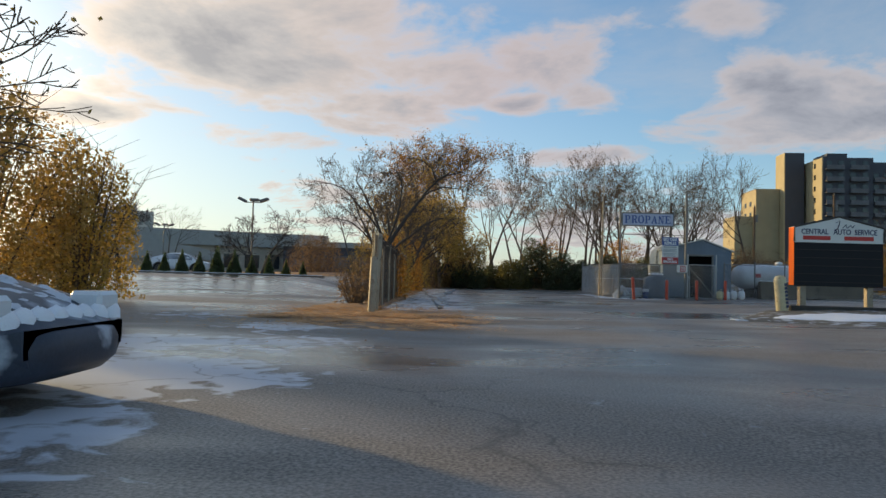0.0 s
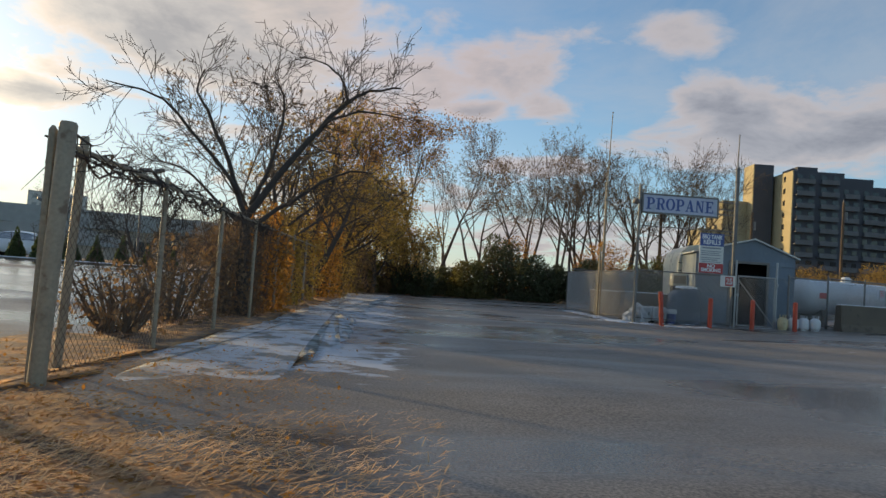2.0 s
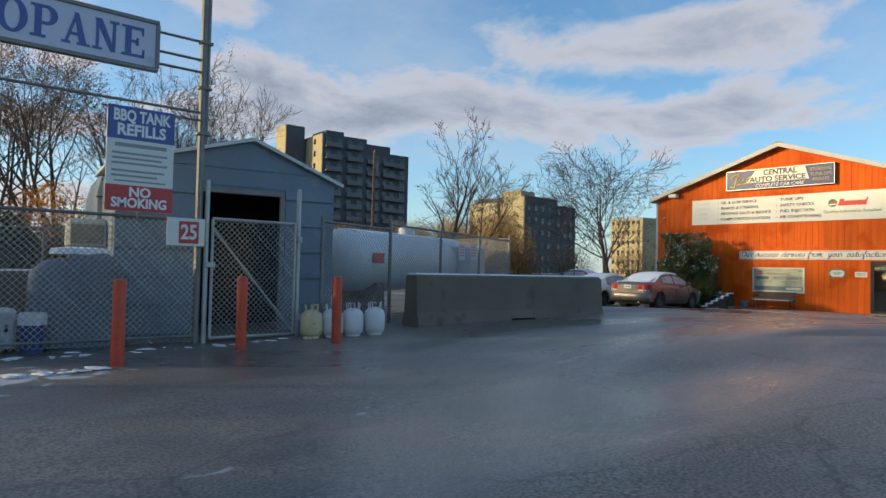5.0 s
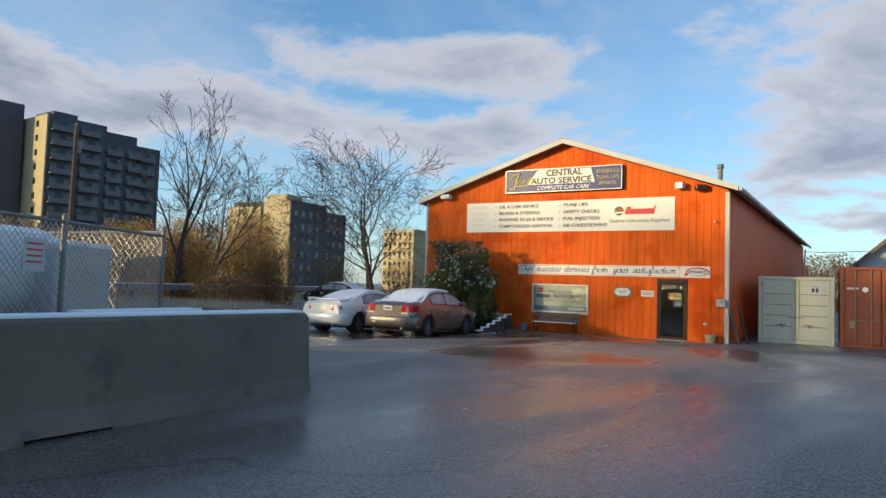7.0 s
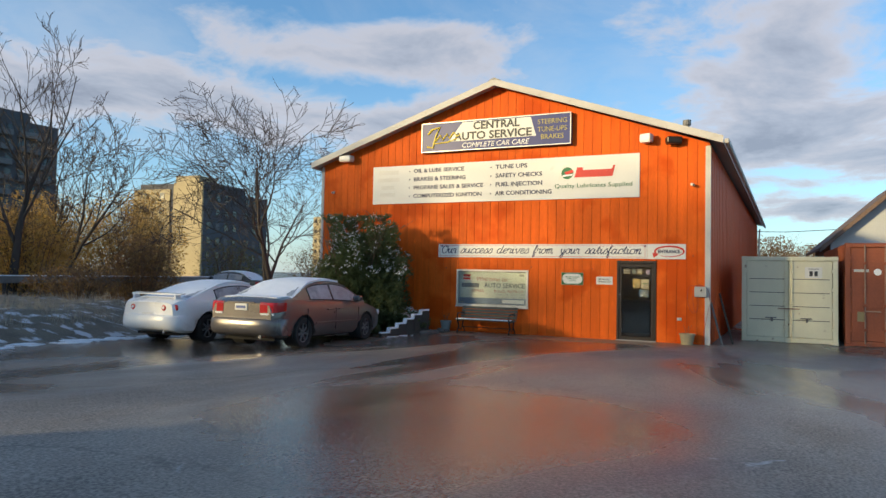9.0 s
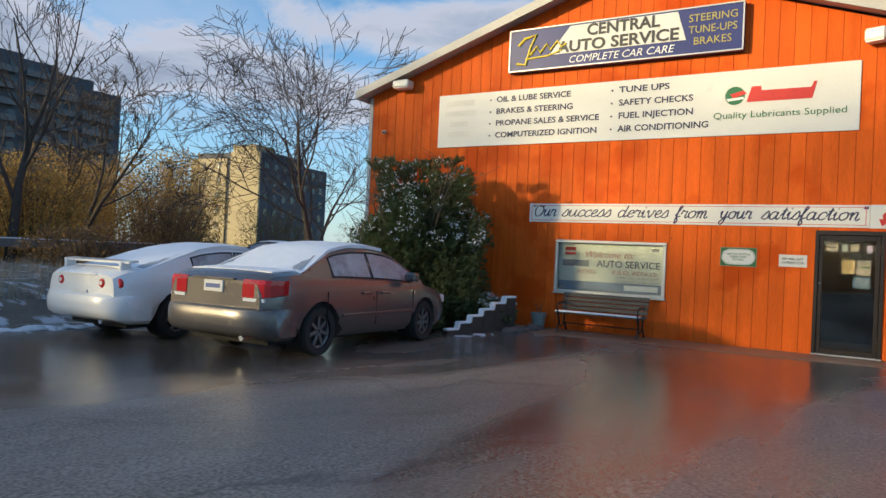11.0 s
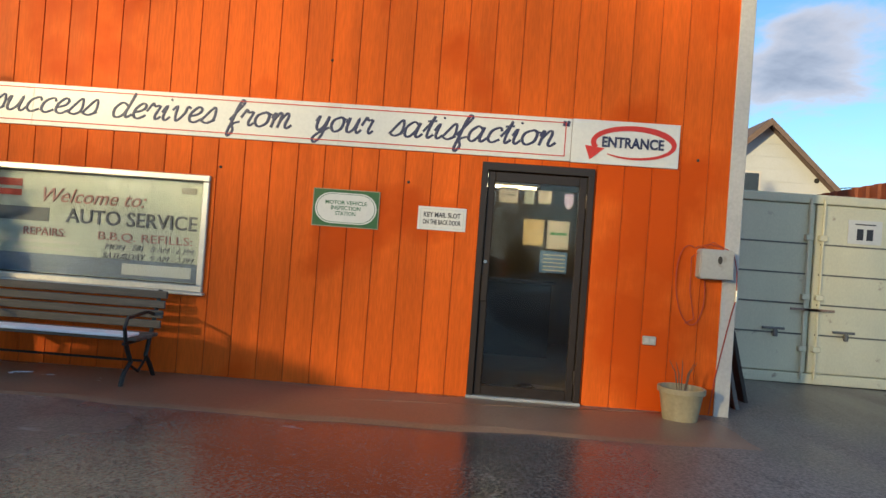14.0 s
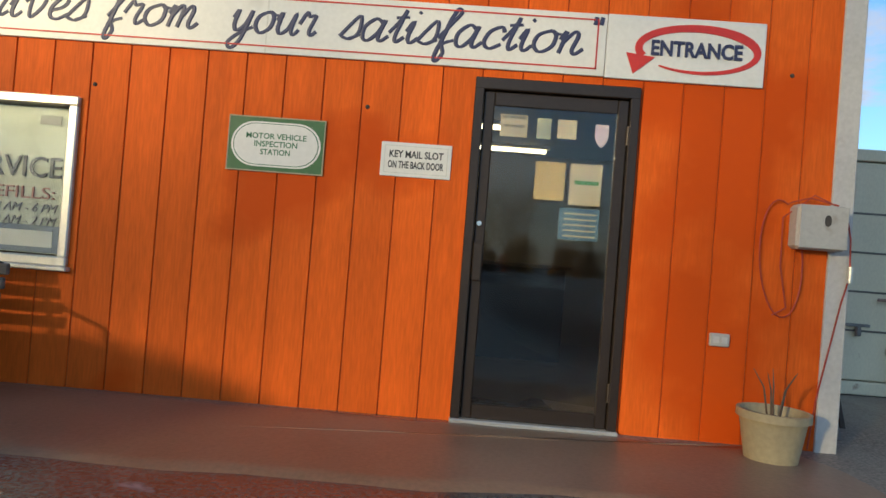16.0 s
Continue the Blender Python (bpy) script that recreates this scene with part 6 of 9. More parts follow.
part("snow_cap", Build().loft([[(0.06 + 0.36 * s_ * math.cos(a), 0.2 * s_ * math.sin(a), z) for a in np.linspace(0, 2 * math.pi, 18, endpoint=False)] for z, s_ in ((1.13, 1.0), (1.2, 0.95), (1.22, 0.5), (1.225, 0.05))]), "snow", tarp, smooth=60)
bent = thing("folded_frame", at(2.62, 29.5), "bent dark metal frame leaning by the covered pump", "metal frame")
part("tube_frame", Build().tube([(0, 0, 0), (0.02, 0, 0.75), (0.3, 0.05, 1.05), (0.42, 0.1, 1.0)], 0.022, 7).tube([(0.42, 0.1, 1.0), (0.12, 0.0, 0.66), (0.02, 0, 0.6)], 0.018, 7), "iron", bent)


def cast_block(x, y, L, w_, h, rz, label):
    """A lego-like cast block wall: tapered sides, eased edges, snow on top."""
    b = thing("concrete_block", at(x, y, rz), label, "concrete block", "yard blocks")
    part("block", Build().loft([[(-L / 2 * q, -w_ / 2 * q2, z), (L / 2 * q, -w_ / 2 * q2, z), (L / 2 * q, w_ / 2 * q2, z), (-L / 2 * q, w_ / 2 * q2, z)] for z, q, q2 in ((-0.03, 1, 1), (h * 0.35, 0.995, 0.85), (h - 0.03, 0.99, 0.8), (h, 0.975, 0.68))]), "concrete", b)
    part("snow_cap", Build().cbox(-L / 2 * 0.96, L / 2 * 0.96, -w_ * 0.3, w_ * 0.3, h - 0.004, h + 0.022, 0.01), "snow", b)
    return b


cast_block(2.16, 30.3, 1.65, 0.42, 0.92, 6, "weathered concrete block with a sunlit end inside the yard")
cast_block(11.9, 30.05, 1.5, 0.45, 0.66, 4, "buff concrete block standing before the tank fence")
c = thing("utility_cabinet", at(1.85, 33.5, 2), "buff utility cabinet inside the yard", "cabinet", "yard cabinets")
part("body", Build().cbox(-0.6, 0.6, -0.3, 0.3, 0, 0.9, 0.02), "stucco", c)
part("lid", Build().cbox(-0.63, 0.63, -0.33, 0.33, 0.9, 0.95, 0.015), "snow", c)
for x in (1.72, 2.20):
    c = thing("steel_cabinet", at(x, 29.25, 3), "low white steel cylinder cabinet behind the fence", "cabinet", "yard cabinets")
    part("body", Build().cbox(-0.225, 0.225, -0.2, 0.2, 0.04, 0.50, 0.03), "tank_white", c)
    part("door_panel", Build().cbox(-0.18, 0.18, -0.212, -0.2, 0.08, 0.46, 0.012), "house_white", c)
    part("handle", Build().cbox(0.10, 0.13, -0.23, -0.21, 0.24, 0.32, 0.006), "iron", c)
    for sx in (-0.18, 0.18):
        part("foot", Build().cbox(sx - 0.03, sx + 0.03, -0.15, 0.15, 0.0, 0.045, 0.005), "iron", c)
pl = thing("pail", at(2.58, 29.02), "blue plastic pail with a white lid behind the fence", "pail")
part("body", Build().lathe([(0.12, 0), (0.14, 0.30), (0.146, 0.31), (0.01, 0.31)], 18), surf("blue_pail", (0.05, 0.08, 0.24), 0.5, var=0.15, bump=0), pl, smooth=40)
part("lid", Build().lathe([(0.15, 0.31), (0.152, 0.42), (0.13, 0.45), (0.01, 0.45)], 18), "tank_white", pl, smooth=40)

heap = thing("plastic_heap", at(1.45, 29.02), "crumpled heap of pale torn plastic sheet behind the fence", "plastic sheet")
hb = Build()
for cx, cy, rr, hh_ in ((0.0, 0.0, 0.34, 0.62), (-0.22, 0.12, 0.24, 0.34), (0.22, 0.02, 0.18, 0.28)):
    hb.loft([[(cx + rr * f * (0.8 + 0.55 * noise.noise((cx * 9 + 2.7 * math.cos(a), 2.7 * math.sin(a), z * 4))) * math.cos(a), cy + rr * f * (0.8 + 0.5 * noise.noise((cx * 5 + 3 * math.sin(a), 3 * math.cos(a), z * 3))) * math.sin(a), z * hh_) for a in np.linspace(0, 2 * math.pi, 26, endpoint=False)] for z, f in ((-0.05, 1.05), (0.2, 1.0), (0.4, 0.95), (0.6, 0.8), (0.8, 0.6), (0.92, 0.35), (1.0, 0.03))])
part("sheet", hb, "plastic", heap)


def gas_bottle():
    g = thing("propane_cylinder", at(6.12, 28.22), "small white portable propane cylinder with a collar", "cylinder", "propane cylinders")
    part("body", Build().lathe([(0.10, 0.02), (0.145, 0.06), (0.155, 0.12), (0.155, 0.28), (0.14, 0.34), (0.08, 0.385), (0.03, 0.40)], 18), "tank_white", g, smooth=50)
    part("foot_ring", Build().lathe([(0.11, 0.0), (0.115, 0.0), (0.115, 0.05), (0.105, 0.05)], 16), "tank_white", g)
    for a in (0.2, 2.3, 4.4):
        part("collar_guard", Build().tube([(0.09 * math.cos(a), 0.09 * math.sin(a), 0.37), (0.1 * math.cos(a), 0.1 * math.sin(a), 0.46), (0.1 * math.cos(a + 0.9), 0.1 * math.sin(a + 0.9), 0.47), (0.09 * math.cos(a + 0.9), 0.09 * math.sin(a + 0.9), 0.37)], 0.009, 6), "tank_white", g)
    part("valve", Build().cyl((0, 0, 0.39), (0, 0, 0.45), 0.02, n=8), "galv", g)
    return g


gb = gas_bottle()
for x, y in ((6.42, 28.16), (6.74, 28.08)):
    copy_thing(gb, at(x, y, random.uniform(0, 360)))
old = copy_thing(gb, at(5.83, 28.3))
old["label"] = "old cream portable propane cylinder"
for o in old.children:
    o.data = o.data.copy()
    o.data.materials[0] = M["tank_cream"]


def bollard(x, y, tip=0.0, az=0.0, h=0.95):
    b = thing("bollard", at(x, y) @ Matrix.Rotation(radians(az), 4, "Z") @ Matrix.Rotation(radians(tip), 4, "Y"), "faded red steel pipe bollard before the yard", "bollard", "red bollards")
    part("pipe", Build().lathe([(0.065, -0.08), (0.065, h - 0.03), (0.058, h - 0.01), (0.03, h), (0.005, h)], 16), "bollard", b, smooth=40)
    return b


bollard(1.50, 27.10, -4, 0, 1.0)
for x, y in ((3.05, 27.35), (4.55, 27.75), (5.80, 27.60)):
    bollard(x, y, random.uniform(-1, 1), random.uniform(0, 360), 0.88)

# large tank on saddles
tank = thing("propane_tank", pose(10.2, 32.0, 0.24, 0, 0, 20), "long white horizontal propane tank on concrete saddles", "tank")
prof = [(0.02, -2.62), (0.3, -2.6), (0.5, -2.48), (0.60, -2.25), (0.62, -2.0), (0.62, 2.0), (0.60, 2.25), (0.5, 2.48), (0.3, 2.6), (0.02, 2.62)]
part("shell", Build().lathe(prof, 32, Matrix.Translation((0, 0, 1.05)) @ Matrix.Rotation(radians(90), 4, "Y")), "tank_white", tank, smooth=40)
for x in (-1.5, 1.5):
    part("saddle", Build().cbox(x - 0.15, x + 0.15, -0.5, 0.5, -0.05, 0.62, 0.02), "concrete", tank)
part("dome", Build().lathe([(0.18, 0), (0.18, 0.16), (0.12, 0.22), (0.01, 0.24)], 18, Matrix.Translation((0.2, 0, 1.64))), "tank_white", tank, smooth=40)
part("warning_label", Build().cbox(-2.0, -1.6, -0.64, -0.625, 1.0, 1.2, 0.004), "sign_red", tank)
part("snow_cap", Build().loft([[(x, 0.3 * c, 1.62 + 0.055 * (1 - c * c)) for c in np.linspace(-1, 1, 9)] + [(x, 0.3 * c, 1.57) for c in np.linspace(1, -1, 5)] for x in np.linspace(-2.1, 2.1, 9)]), "snow", tank, smooth=60)
cab = thing("control_cabinet", at(12.3, 32.2, 20), "grey control cabinet at the end of the tank", "cabinet")
part("body", Build().cbox(-0.5, 0.5, -0.35, 0.35, 0.1, 1.35, 0.02), "house_white", cab)
part("door_panel", Build().cbox(-0.4, 0.4, -0.365, -0.35, 0.2, 1.25, 0.01), "trim_white", cab)
part("snow_cap", Build().cbox(-0.5, 0.5, -0.35, 0.35, 1.35, 1.41, 0.025), "snow", cab)


def barrier(p, q, h, label):
    L = math.dist(p, q)
    b = thing("concrete_barrier", pose(p[0], p[1], min(land(*p), land(*q)) - 0.02, 0, 0, math.degrees(math.atan2(q[1] - p[1], q[0] - p[0]))), label, "barrier", "concrete barriers")
    prof = [(-0.25, 0), (-0.25, 0.06), (-0.19, 0.26), (-0.155, h - 0.03), (-0.13, h), (0.13, h), (0.155, h - 0.03), (0.19, 0.26), (0.25, 0.06), (0.25, 0)]
    rings = []
    for f, low in ((0, 0), (0.01, 0), (0.2, 0), (0.44, 0), (0.445, 0.11), (0.57, 0.11), (0.575, 0), (0.8, 0), (0.99, 0), (1, 0)):
        e = 0.025 if f in (0, 1) else 0
        rings.append([(L * f, y * (1 - e * 2), max(z, low) - (e if z > h - 0.1 else 0)) for y, z in prof])
    part("block", Build().loft(rings), "concrete", b)
    part("snow_cap", Build().cbox(0.02, L - 0.06, -0.12, 0.12, h - 0.005, h + 0.022, 0.012), "snow", b)
    return b


barrier((7.78, 28.55), (12.35, 28.3), 0.86, "grey cast concrete road barrier with thin snow on top")
barrier((9.5, 29.9), (13.55, 29.45), 0.67, "grey concrete road barrier behind another, snow on top")

# propane sign on its posts
ps = thing("propane_sign", pose(1.27, 28.70, 0.07), "faded pale blue sign board lettered in blue on steel posts", "sign")
part("post", Build().cyl((-0.03, 0.02, -0.1), (-0.03, 0.02, 4.35), 0.045, n=10), "galv", ps, "weathered steel post")
part("board", Build().cbox(0.03, 2.50, -0.03, 0.03, 3.46, 4.08, 0.008), "sign_sky", ps)
fr = Build()
for a, b_, c, d in ((0.03, 2.50, 4.04, 4.09), (0.03, 2.50, 3.45, 3.50), (0.02, 0.07, 3.5, 4.04), (2.46, 2.51, 3.5, 4.04)):
    fr.cbox(a, b_, -0.05, 0.04, c, d, 0.006)
part("frame", fr, "galv", ps)


def slab_letter(ch):
    """A heavy capital with slab serifs, 0.8 wide and 1 high, as strokes in the xz plane."""
    b = Build()
    count = [0]

    def stroke(pts):
        count[0] += 1
        b.prism(pts, -0.006 - 0.0003 * count[0], 0.0)

    def bar(x0, x1, z0, z1):
        stroke([(x0, z0), (x1, z0), (x1, z1), (x0, z1)])

    def bow(cx, cz, rx, rz, wx, wz, a0, a1, n=14):
        for k in range(n):
            u, v = radians(a0 + (a1 - a0) * k / n), radians(a0 + (a1 - a0) * (k + 1) / n)
            stroke([(cx + rx * math.cos(u), cz + rz * math.sin(u)), (cx + rx * math.cos(v), cz + rz * math.sin(v)),
                    (cx + (rx - wx) * math.cos(v), cz + (rz - wz) * math.sin(v)), (cx + (rx - wx) * math.cos(u), cz + (rz - wz) * math.sin(u))])

    if ch in "PRE":
        bar(0.12, 0.32, 0, 1)
        bar(0.0, 0.45 if ch == "P" else 0.40, 0, 0.08)
        bar(0.0, 0.2, 0.92, 1.0)
    if ch in "PR":
        low = 0.40 if ch == "P" else 0.44
        bar(0.25, 0.48, 0.91, 1.0)
        bar(0.25, 0.48, low, low + 0.09)
        bow(0.46, (1 + low) / 2, 0.32, (1 - low) / 2, 0.20, 0.09, -90, 90)
    if ch == "R":
        stroke([(0.40, 0.46), (0.60, 0.46), (0.80, 0.0), (0.58, 0.0)])
        bar(0.56, 0.86, 0, 0.08)
    if ch == "O":
        bow(0.42, 0.5, 0.42, 0.52, 0.21, 0.09, 0, 360, 28)
    if ch == "A":
        stroke([(0.06, 0.0), (0.15, 0.0), (0.45, 0.92), (0.38, 1.0)])
        stroke([(0.52, 0.0), (0.75, 0.0), (0.48, 1.0), (0.34, 1.0)])
        bar(0.18, 0.60, 0.28, 0.37)
        bar(-0.02, 0.25, 0, 0.07)
        bar(0.44, 0.84, 0, 0.07)
    if ch == "N":
        bar(0.10, 0.20, 0, 1)
        bar(0.62, 0.72, 0, 1)
        stroke([(0.06, 1.0), (0.28, 1.0), (0.72, 0.0), (0.56, 0.0)])
        bar(0.0, 0.30, 0, 0.08)
        bar(0.52, 0.82, 0.92, 1.0)
    if ch == "E":
        bar(0.2, 0.74, 0, 0.09)
        bar(0.2, 0.72, 0.91, 1.0)
        bar(0.2, 0.55, 0.46, 0.55)
        stroke([(0.66, 0.0), (0.76, 0.0), (0.76, 0.28), (0.70, 0.28)])
        stroke([(0.68, 0.74), (0.73, 0.74), (0.73, 1.0), (0.65, 1.0)])
        bar(0.48, 0.56, 0.38, 0.63)
    return b


for k, ch in enumerate("PROPANE"):
    lt = slab_letter(ch)
    lt.v = [(0.155 + 0.318 * k + 0.35 * x, -0.031 + y, 3.585 + 0.37 * z) for x, y, z in lt.v]
    part("letter", lt, "ink_blue", ps)
for z, xa in ((3.98, 2.5), (3.74, 2.5), (3.58, 2.5), (3.05, -0.03)):
    part("cross_bar", Build().cyl((xa, 0.02, z), (3.06, 0.02, z), 0.018, n=8), "galv", ps)
part("arm_lamp", Build().tube([(-0.03, 0.0, 3.75), (-0.2, -0.25, 3.80), (-0.3, -0.45, 3.78)], 0.022, 8).lathe([(0.02, 0.1), (0.09, 0.02), (0.11, -0.08), (0.02, -0.1)], 14, Matrix.Translation((-0.32, -0.5, 3.76)) @ Matrix.Rotation(radians(60), 4, "X")), "galv", ps, "small arm lamp")

ms = thing("antenna_mast", at(4.36, 28.72), "tall thin steel antenna mast strapped to a post", "mast", "yard masts")
part("pole", Build().tube([(0, 0, -0.1), (0, 0, 5.0), (0.0, 0, 5.02), (0.02, 0, 6.15)], [0.045, 0.045, 0.022, 0.016], 10), "galv", ms)
part("sleeve", Build().cyl((0.06, 0, 2.6), (0.06, 0, 5.1), 0.028, n=8), "galv", ms)
for z in (2.7, 3.3, 3.9, 4.6, 5.0):
    part("clamp", Build().cbox(-0.07, 0.11, -0.05, 0.05, z, z + 0.04, 0.01), "galv", ms)
m2 = thing("antenna_mast", at(1.15, 32.0), "tall thin steel antenna mast strapped to a post coloured as sunlit", "mast", "yard masts")
part("pole", Build().tube([(0, 0, -0.1), (0, 0, 4.9), (0, 0, 4.92), (0.05, 0, 7.45)], [0.05, 0.05, 0.024, 0.014], 10), "steel_worn", m2)
part("tip", Build().lathe([(0.005, -0.03), (0.03, 0), (0.005, 0.03)], 8, Matrix.Translation((0.05, 0, 7.47))), "galv", m2)
for z in (3.6, 4.2, 4.7):
    part("clamp", Build().cbox(-0.09, 0.09, -0.07, 0.07, z, z + 0.05, 0.01), "galv", m2)
part("stub_post", Build().cyl((-0.12, 0, -0.1), (-0.12, 0, 2.5), 0.035, n=8), "steel_worn", m2)

bq = thing("tank_refill_sign", pose(3.58, 28.60, 0.1), "blue, white and red refill notice board wired to the fence", "sign")
hw, z0, z1 = 0.39, 1.66, 2.92
part("panel", Build().cbox(-hw, hw, -0.012, 0.012, z0, z1, 0.004), "sign_white", bq)
part("blue_field", Build().box(-hw, hw, -0.015, -0.0125, 2.52, z1 - 0.002), "ink_blue", bq)
part("red_field", Build().box(-hw, hw, -0.015, -0.0125, z0 + 0.002, 1.97), "sign_red", bq)
letters("BBQ TANK", 0.19, "ink_white", bq, 0, 2.80, -0.019, width=0.66, bold=0.006)
letters("REFILLS", 0.19, "ink_white", bq, 0, 2.63, -0.019, width=0.56, bold=0.006)
letters("NO", 0.16, "ink_white", bq, 0, 1.885, -0.019, bold=0.005)
letters("SMOKING", 0.16, "ink_white", bq, 0, 1.755, -0.019, width=0.64, bold=0.005)
bars("print_line", bq, "ink_fade", [(-0.3, 0.3, 2.43, 2.475), (-0.33, 0.31, 2.34, 2.365), (-0.33, 0.25, 2.28, 2.305), (-0.33, 0.31, 2.22, 2.245), (-0.33, 0.28, 2.13, 2.155), (-0.33, 0.2, 2.07, 2.095), (-0.3, 0.3, 2.01, 2.03)], -0.0125, 0.003)
part("backing_rail", Build().cyl((-0.45, 0.03, 2.9), (0.75, 0.03, 2.9), 0.015, n=6), "galv", bq)
part("tie", Build().cyl((0.0, 0.03, 1.55), (0.0, 0.03, 2.95), 0.015, n=6), "galv", bq)
sm = thing("speed_limit_sign", pose(4.15, 28.58, 0.1), "white placard with a red square hung on the fence", "sign")
part("panel", Build().cbox(-0.24, 0.24, -0.01, 0.01, 1.27, 1.62, 0.004), "sign_white", sm)
part("red_square", Build().box(-0.09, 0.16, -0.014, -0.0105, 1.30, 1.58), "sign_red", sm)
letters("25", 0.26, "sign_white", sm, 0.035, 1.435, -0.018, width=0.2, bold=0.006)
for x, y, rz in ((11.1, 30.68, 23), (10.55, 30.44, 23)):
    w = thing("warning_sign", at(x, y, rz), "small white warning placard on the tank fence", "sign", "fence placards")
    part("panel", Build().cbox(-0.15, 0.15, -0.06, -0.045, 1.05, 1.38, 0.004), "house_white", w)
    bars("print_line", w, "ink_red", [(-0.11, 0.11, 1.315 - 0.06 * k, 1.335 - 0.06 * k) for k in range(4)], -0.06, 0.003)

# ---- roadside letter board and cylinder post ----
rs = thing("roadside_sign", pose(3.45, 16.98, 0.30, 0, 0, -2), "roadside letter board with white arched header on posts", "sign")
for x in (0.3, 2.25):
    part("post", Build().cbox(x - 0.09, x + 0.09, -0.09, 0.09, -0.4, 0.75, 0.01), "steel_worn", rs, "weathered timber post")
part("letter_board", Build().cbox(0.0, 2.6, -0.15, 0.15, 0.60, 1.90, 0.015), "dark", rs, "black letter board")
for k in range(5):
    part("letter_rail", Build().box(0.06, 2.54, -0.165, -0.15, 0.72 + k * 0.24, 0.735 + k * 0.24), "timber", rs)
hd = [(0.0, 1.90), (2.6, 1.90), (2.6, 2.36), (1.3, 2.68), (0.0, 2.36)]
part("header", Build().prism(hd, -0.17, 0.17), "sign_white", rs)
part("header_rim", Build().tube([(0.0, -0.17, 1.92), (0.0, -0.17, 2.36), (1.3, -0.17, 2.68), (2.6, -0.17, 2.36), (2.6, -0.17, 1.92)], 0.03, 6), "timber", rs)
part("orange_side", Build().box(-0.012, -0.001, -0.16, 0.16, 0.62, 2.35), "paint_orange", rs)
letters("CENTRAL   AUTO  SERVICE", 0.22, "ink_navy", rs, 1.3, 2.22, -0.175, width=2.2, bold=0.004)
part("script_mark", Build().tube([(1.15, -0.175, 2.28), (1.25, -0.175, 2.3), (1.33, -0.175, 2.55), (1.2, -0.175, 2.5)], 0.014, 5).tube([(1.4, -0.175, 2.35), (1.5, -0.175, 2.45), (1.52, -0.175, 2.35), (1.64, -0.175, 2.43), (1.68, -0.175, 2.36), (1.75, -0.175, 2.44)], 0.014, 5), "ink_navy", rs)
bars("number_bar", rs, "ink_red", [(0.25, 1.05, 1.98, 2.10), (1.45, 2.3, 1.98, 2.10)], -0.172, 0.003)
pt = thing("cylinder_post", at(2.93, 16.45) @ Matrix.Rotation(radians(-5), 4, "Y"), "white gas cylinder set upright as a lettered post", "post")
part("body", Build().lathe([(0.165, -0.1), (0.17, 0.0), (0.17, 0.92), (0.155, 1.02), (0.10, 1.08), (0.01, 1.10)], 20), "tank_cream", pt, smooth=50)
bars("letter_shape", pt, "ink_navy", [(0.02, 0.12, 0.15 + 0.105 * k, 0.23 + 0.105 * k) for k in range(7)], -0.158, 0.006)
tm = thing("timber_edging", pose(3.2, 16.6, 0.12, 0, 0, -2), "dark timber edging round the sign bed", "edging")
part("timber", Build().cbox(0, 3.6, -0.1, 0.1, 0, 0.2, 0.02), "timber", tm)
part("timber", Build().cbox(0, 3.6, -0.1, 0.1, -0.02, 0.02, 0.005), "timber", tm)

# ---- fence line along the lot ----
for x, y, h, r, mat in ((-8.56, 11.88, 1.28, 0.085, "steel_worn"), (-8.56, 12.78, 1.87, 0.06, "steel_worn"), (-8.78, 13.5, 1.9, 0.035, "steel_worn")):
    p = thing("fence_post", at(x, y) @ Matrix.Rotation(radians(1.6), 4, "Y"), "worn pale steel post at the end of the fence", "post", "end posts")
    part("pipe", Build().lathe([(r, -0.2), (r, h - 0.02), (r * 0.85, h), (0.005, h + 0.005)], 14), mat, p, smooth=40)
fence_run("boundary_fence", (-8.62, 12.8), (-8.95, 30.0), 1.75, "rusty boundary chain-link fence overgrown with brush", posts=8, mat="steel_worn", gap=0.085, group="boundary fences", r=0.002, wmat="wire_rust")
fence_run("boundary_fence", (-8.95, 30.0), (-9.3, 46.0), 1.75, "boundary chain-link fence lost in the brush", posts=6, mat="steel_worn", gap=0.16, group="boundary fences", r=0.002, wmat="wire_rust")

# ---- surfaces on the ground ----
lay("fence_verge", [(-9.6, 14.0), (-8.5, 14.5), (-8.3, 22), (-8.2, 30), (-8.2, 38), (-8.9, 44), (-10.2, 44), (-10.0, 30), (-9.8, 20)], "litter", "leaf-strewn dead grass under the fence", "verge", 0.01, 0.03, step=0.25, rough=0.02, wob=0.5)
lay("frosted_edge", [(-8.3, 12.6), (-7.1, 13.2), (-6.9, 16.0), (-6.9, 22.0), (-6.8, 31.0), (-6.3, 43.0), (-8.6, 43.0), (-8.7, 33.0), (-8.75, 24.0), (-8.65, 17.0)], "frost_edge", "frosted grass edge between the fence and the drive", "verge", 0.012, 0.02, step=0.25, rough=0.015, wob=0.35)
lay("leaf_litter_bed", [(-11.1, 10.0), (-9.8, 8.6), (-8.6, 7.3), (-7.1, 7.5), (-6.5, 9.2), (-6.5, 10.6), (-7.6, 12.0), (-8.5, 13.2), (-8.6, 16), (-10.4, 16.8), (-10.7, 13.5), (-10.4, 11.6)], "litter", "earth strewn with dry orange leaves round the fence end", "leaf litter", 0.012, 0.02, step=0.3, rough=0.018, wob=0.35)
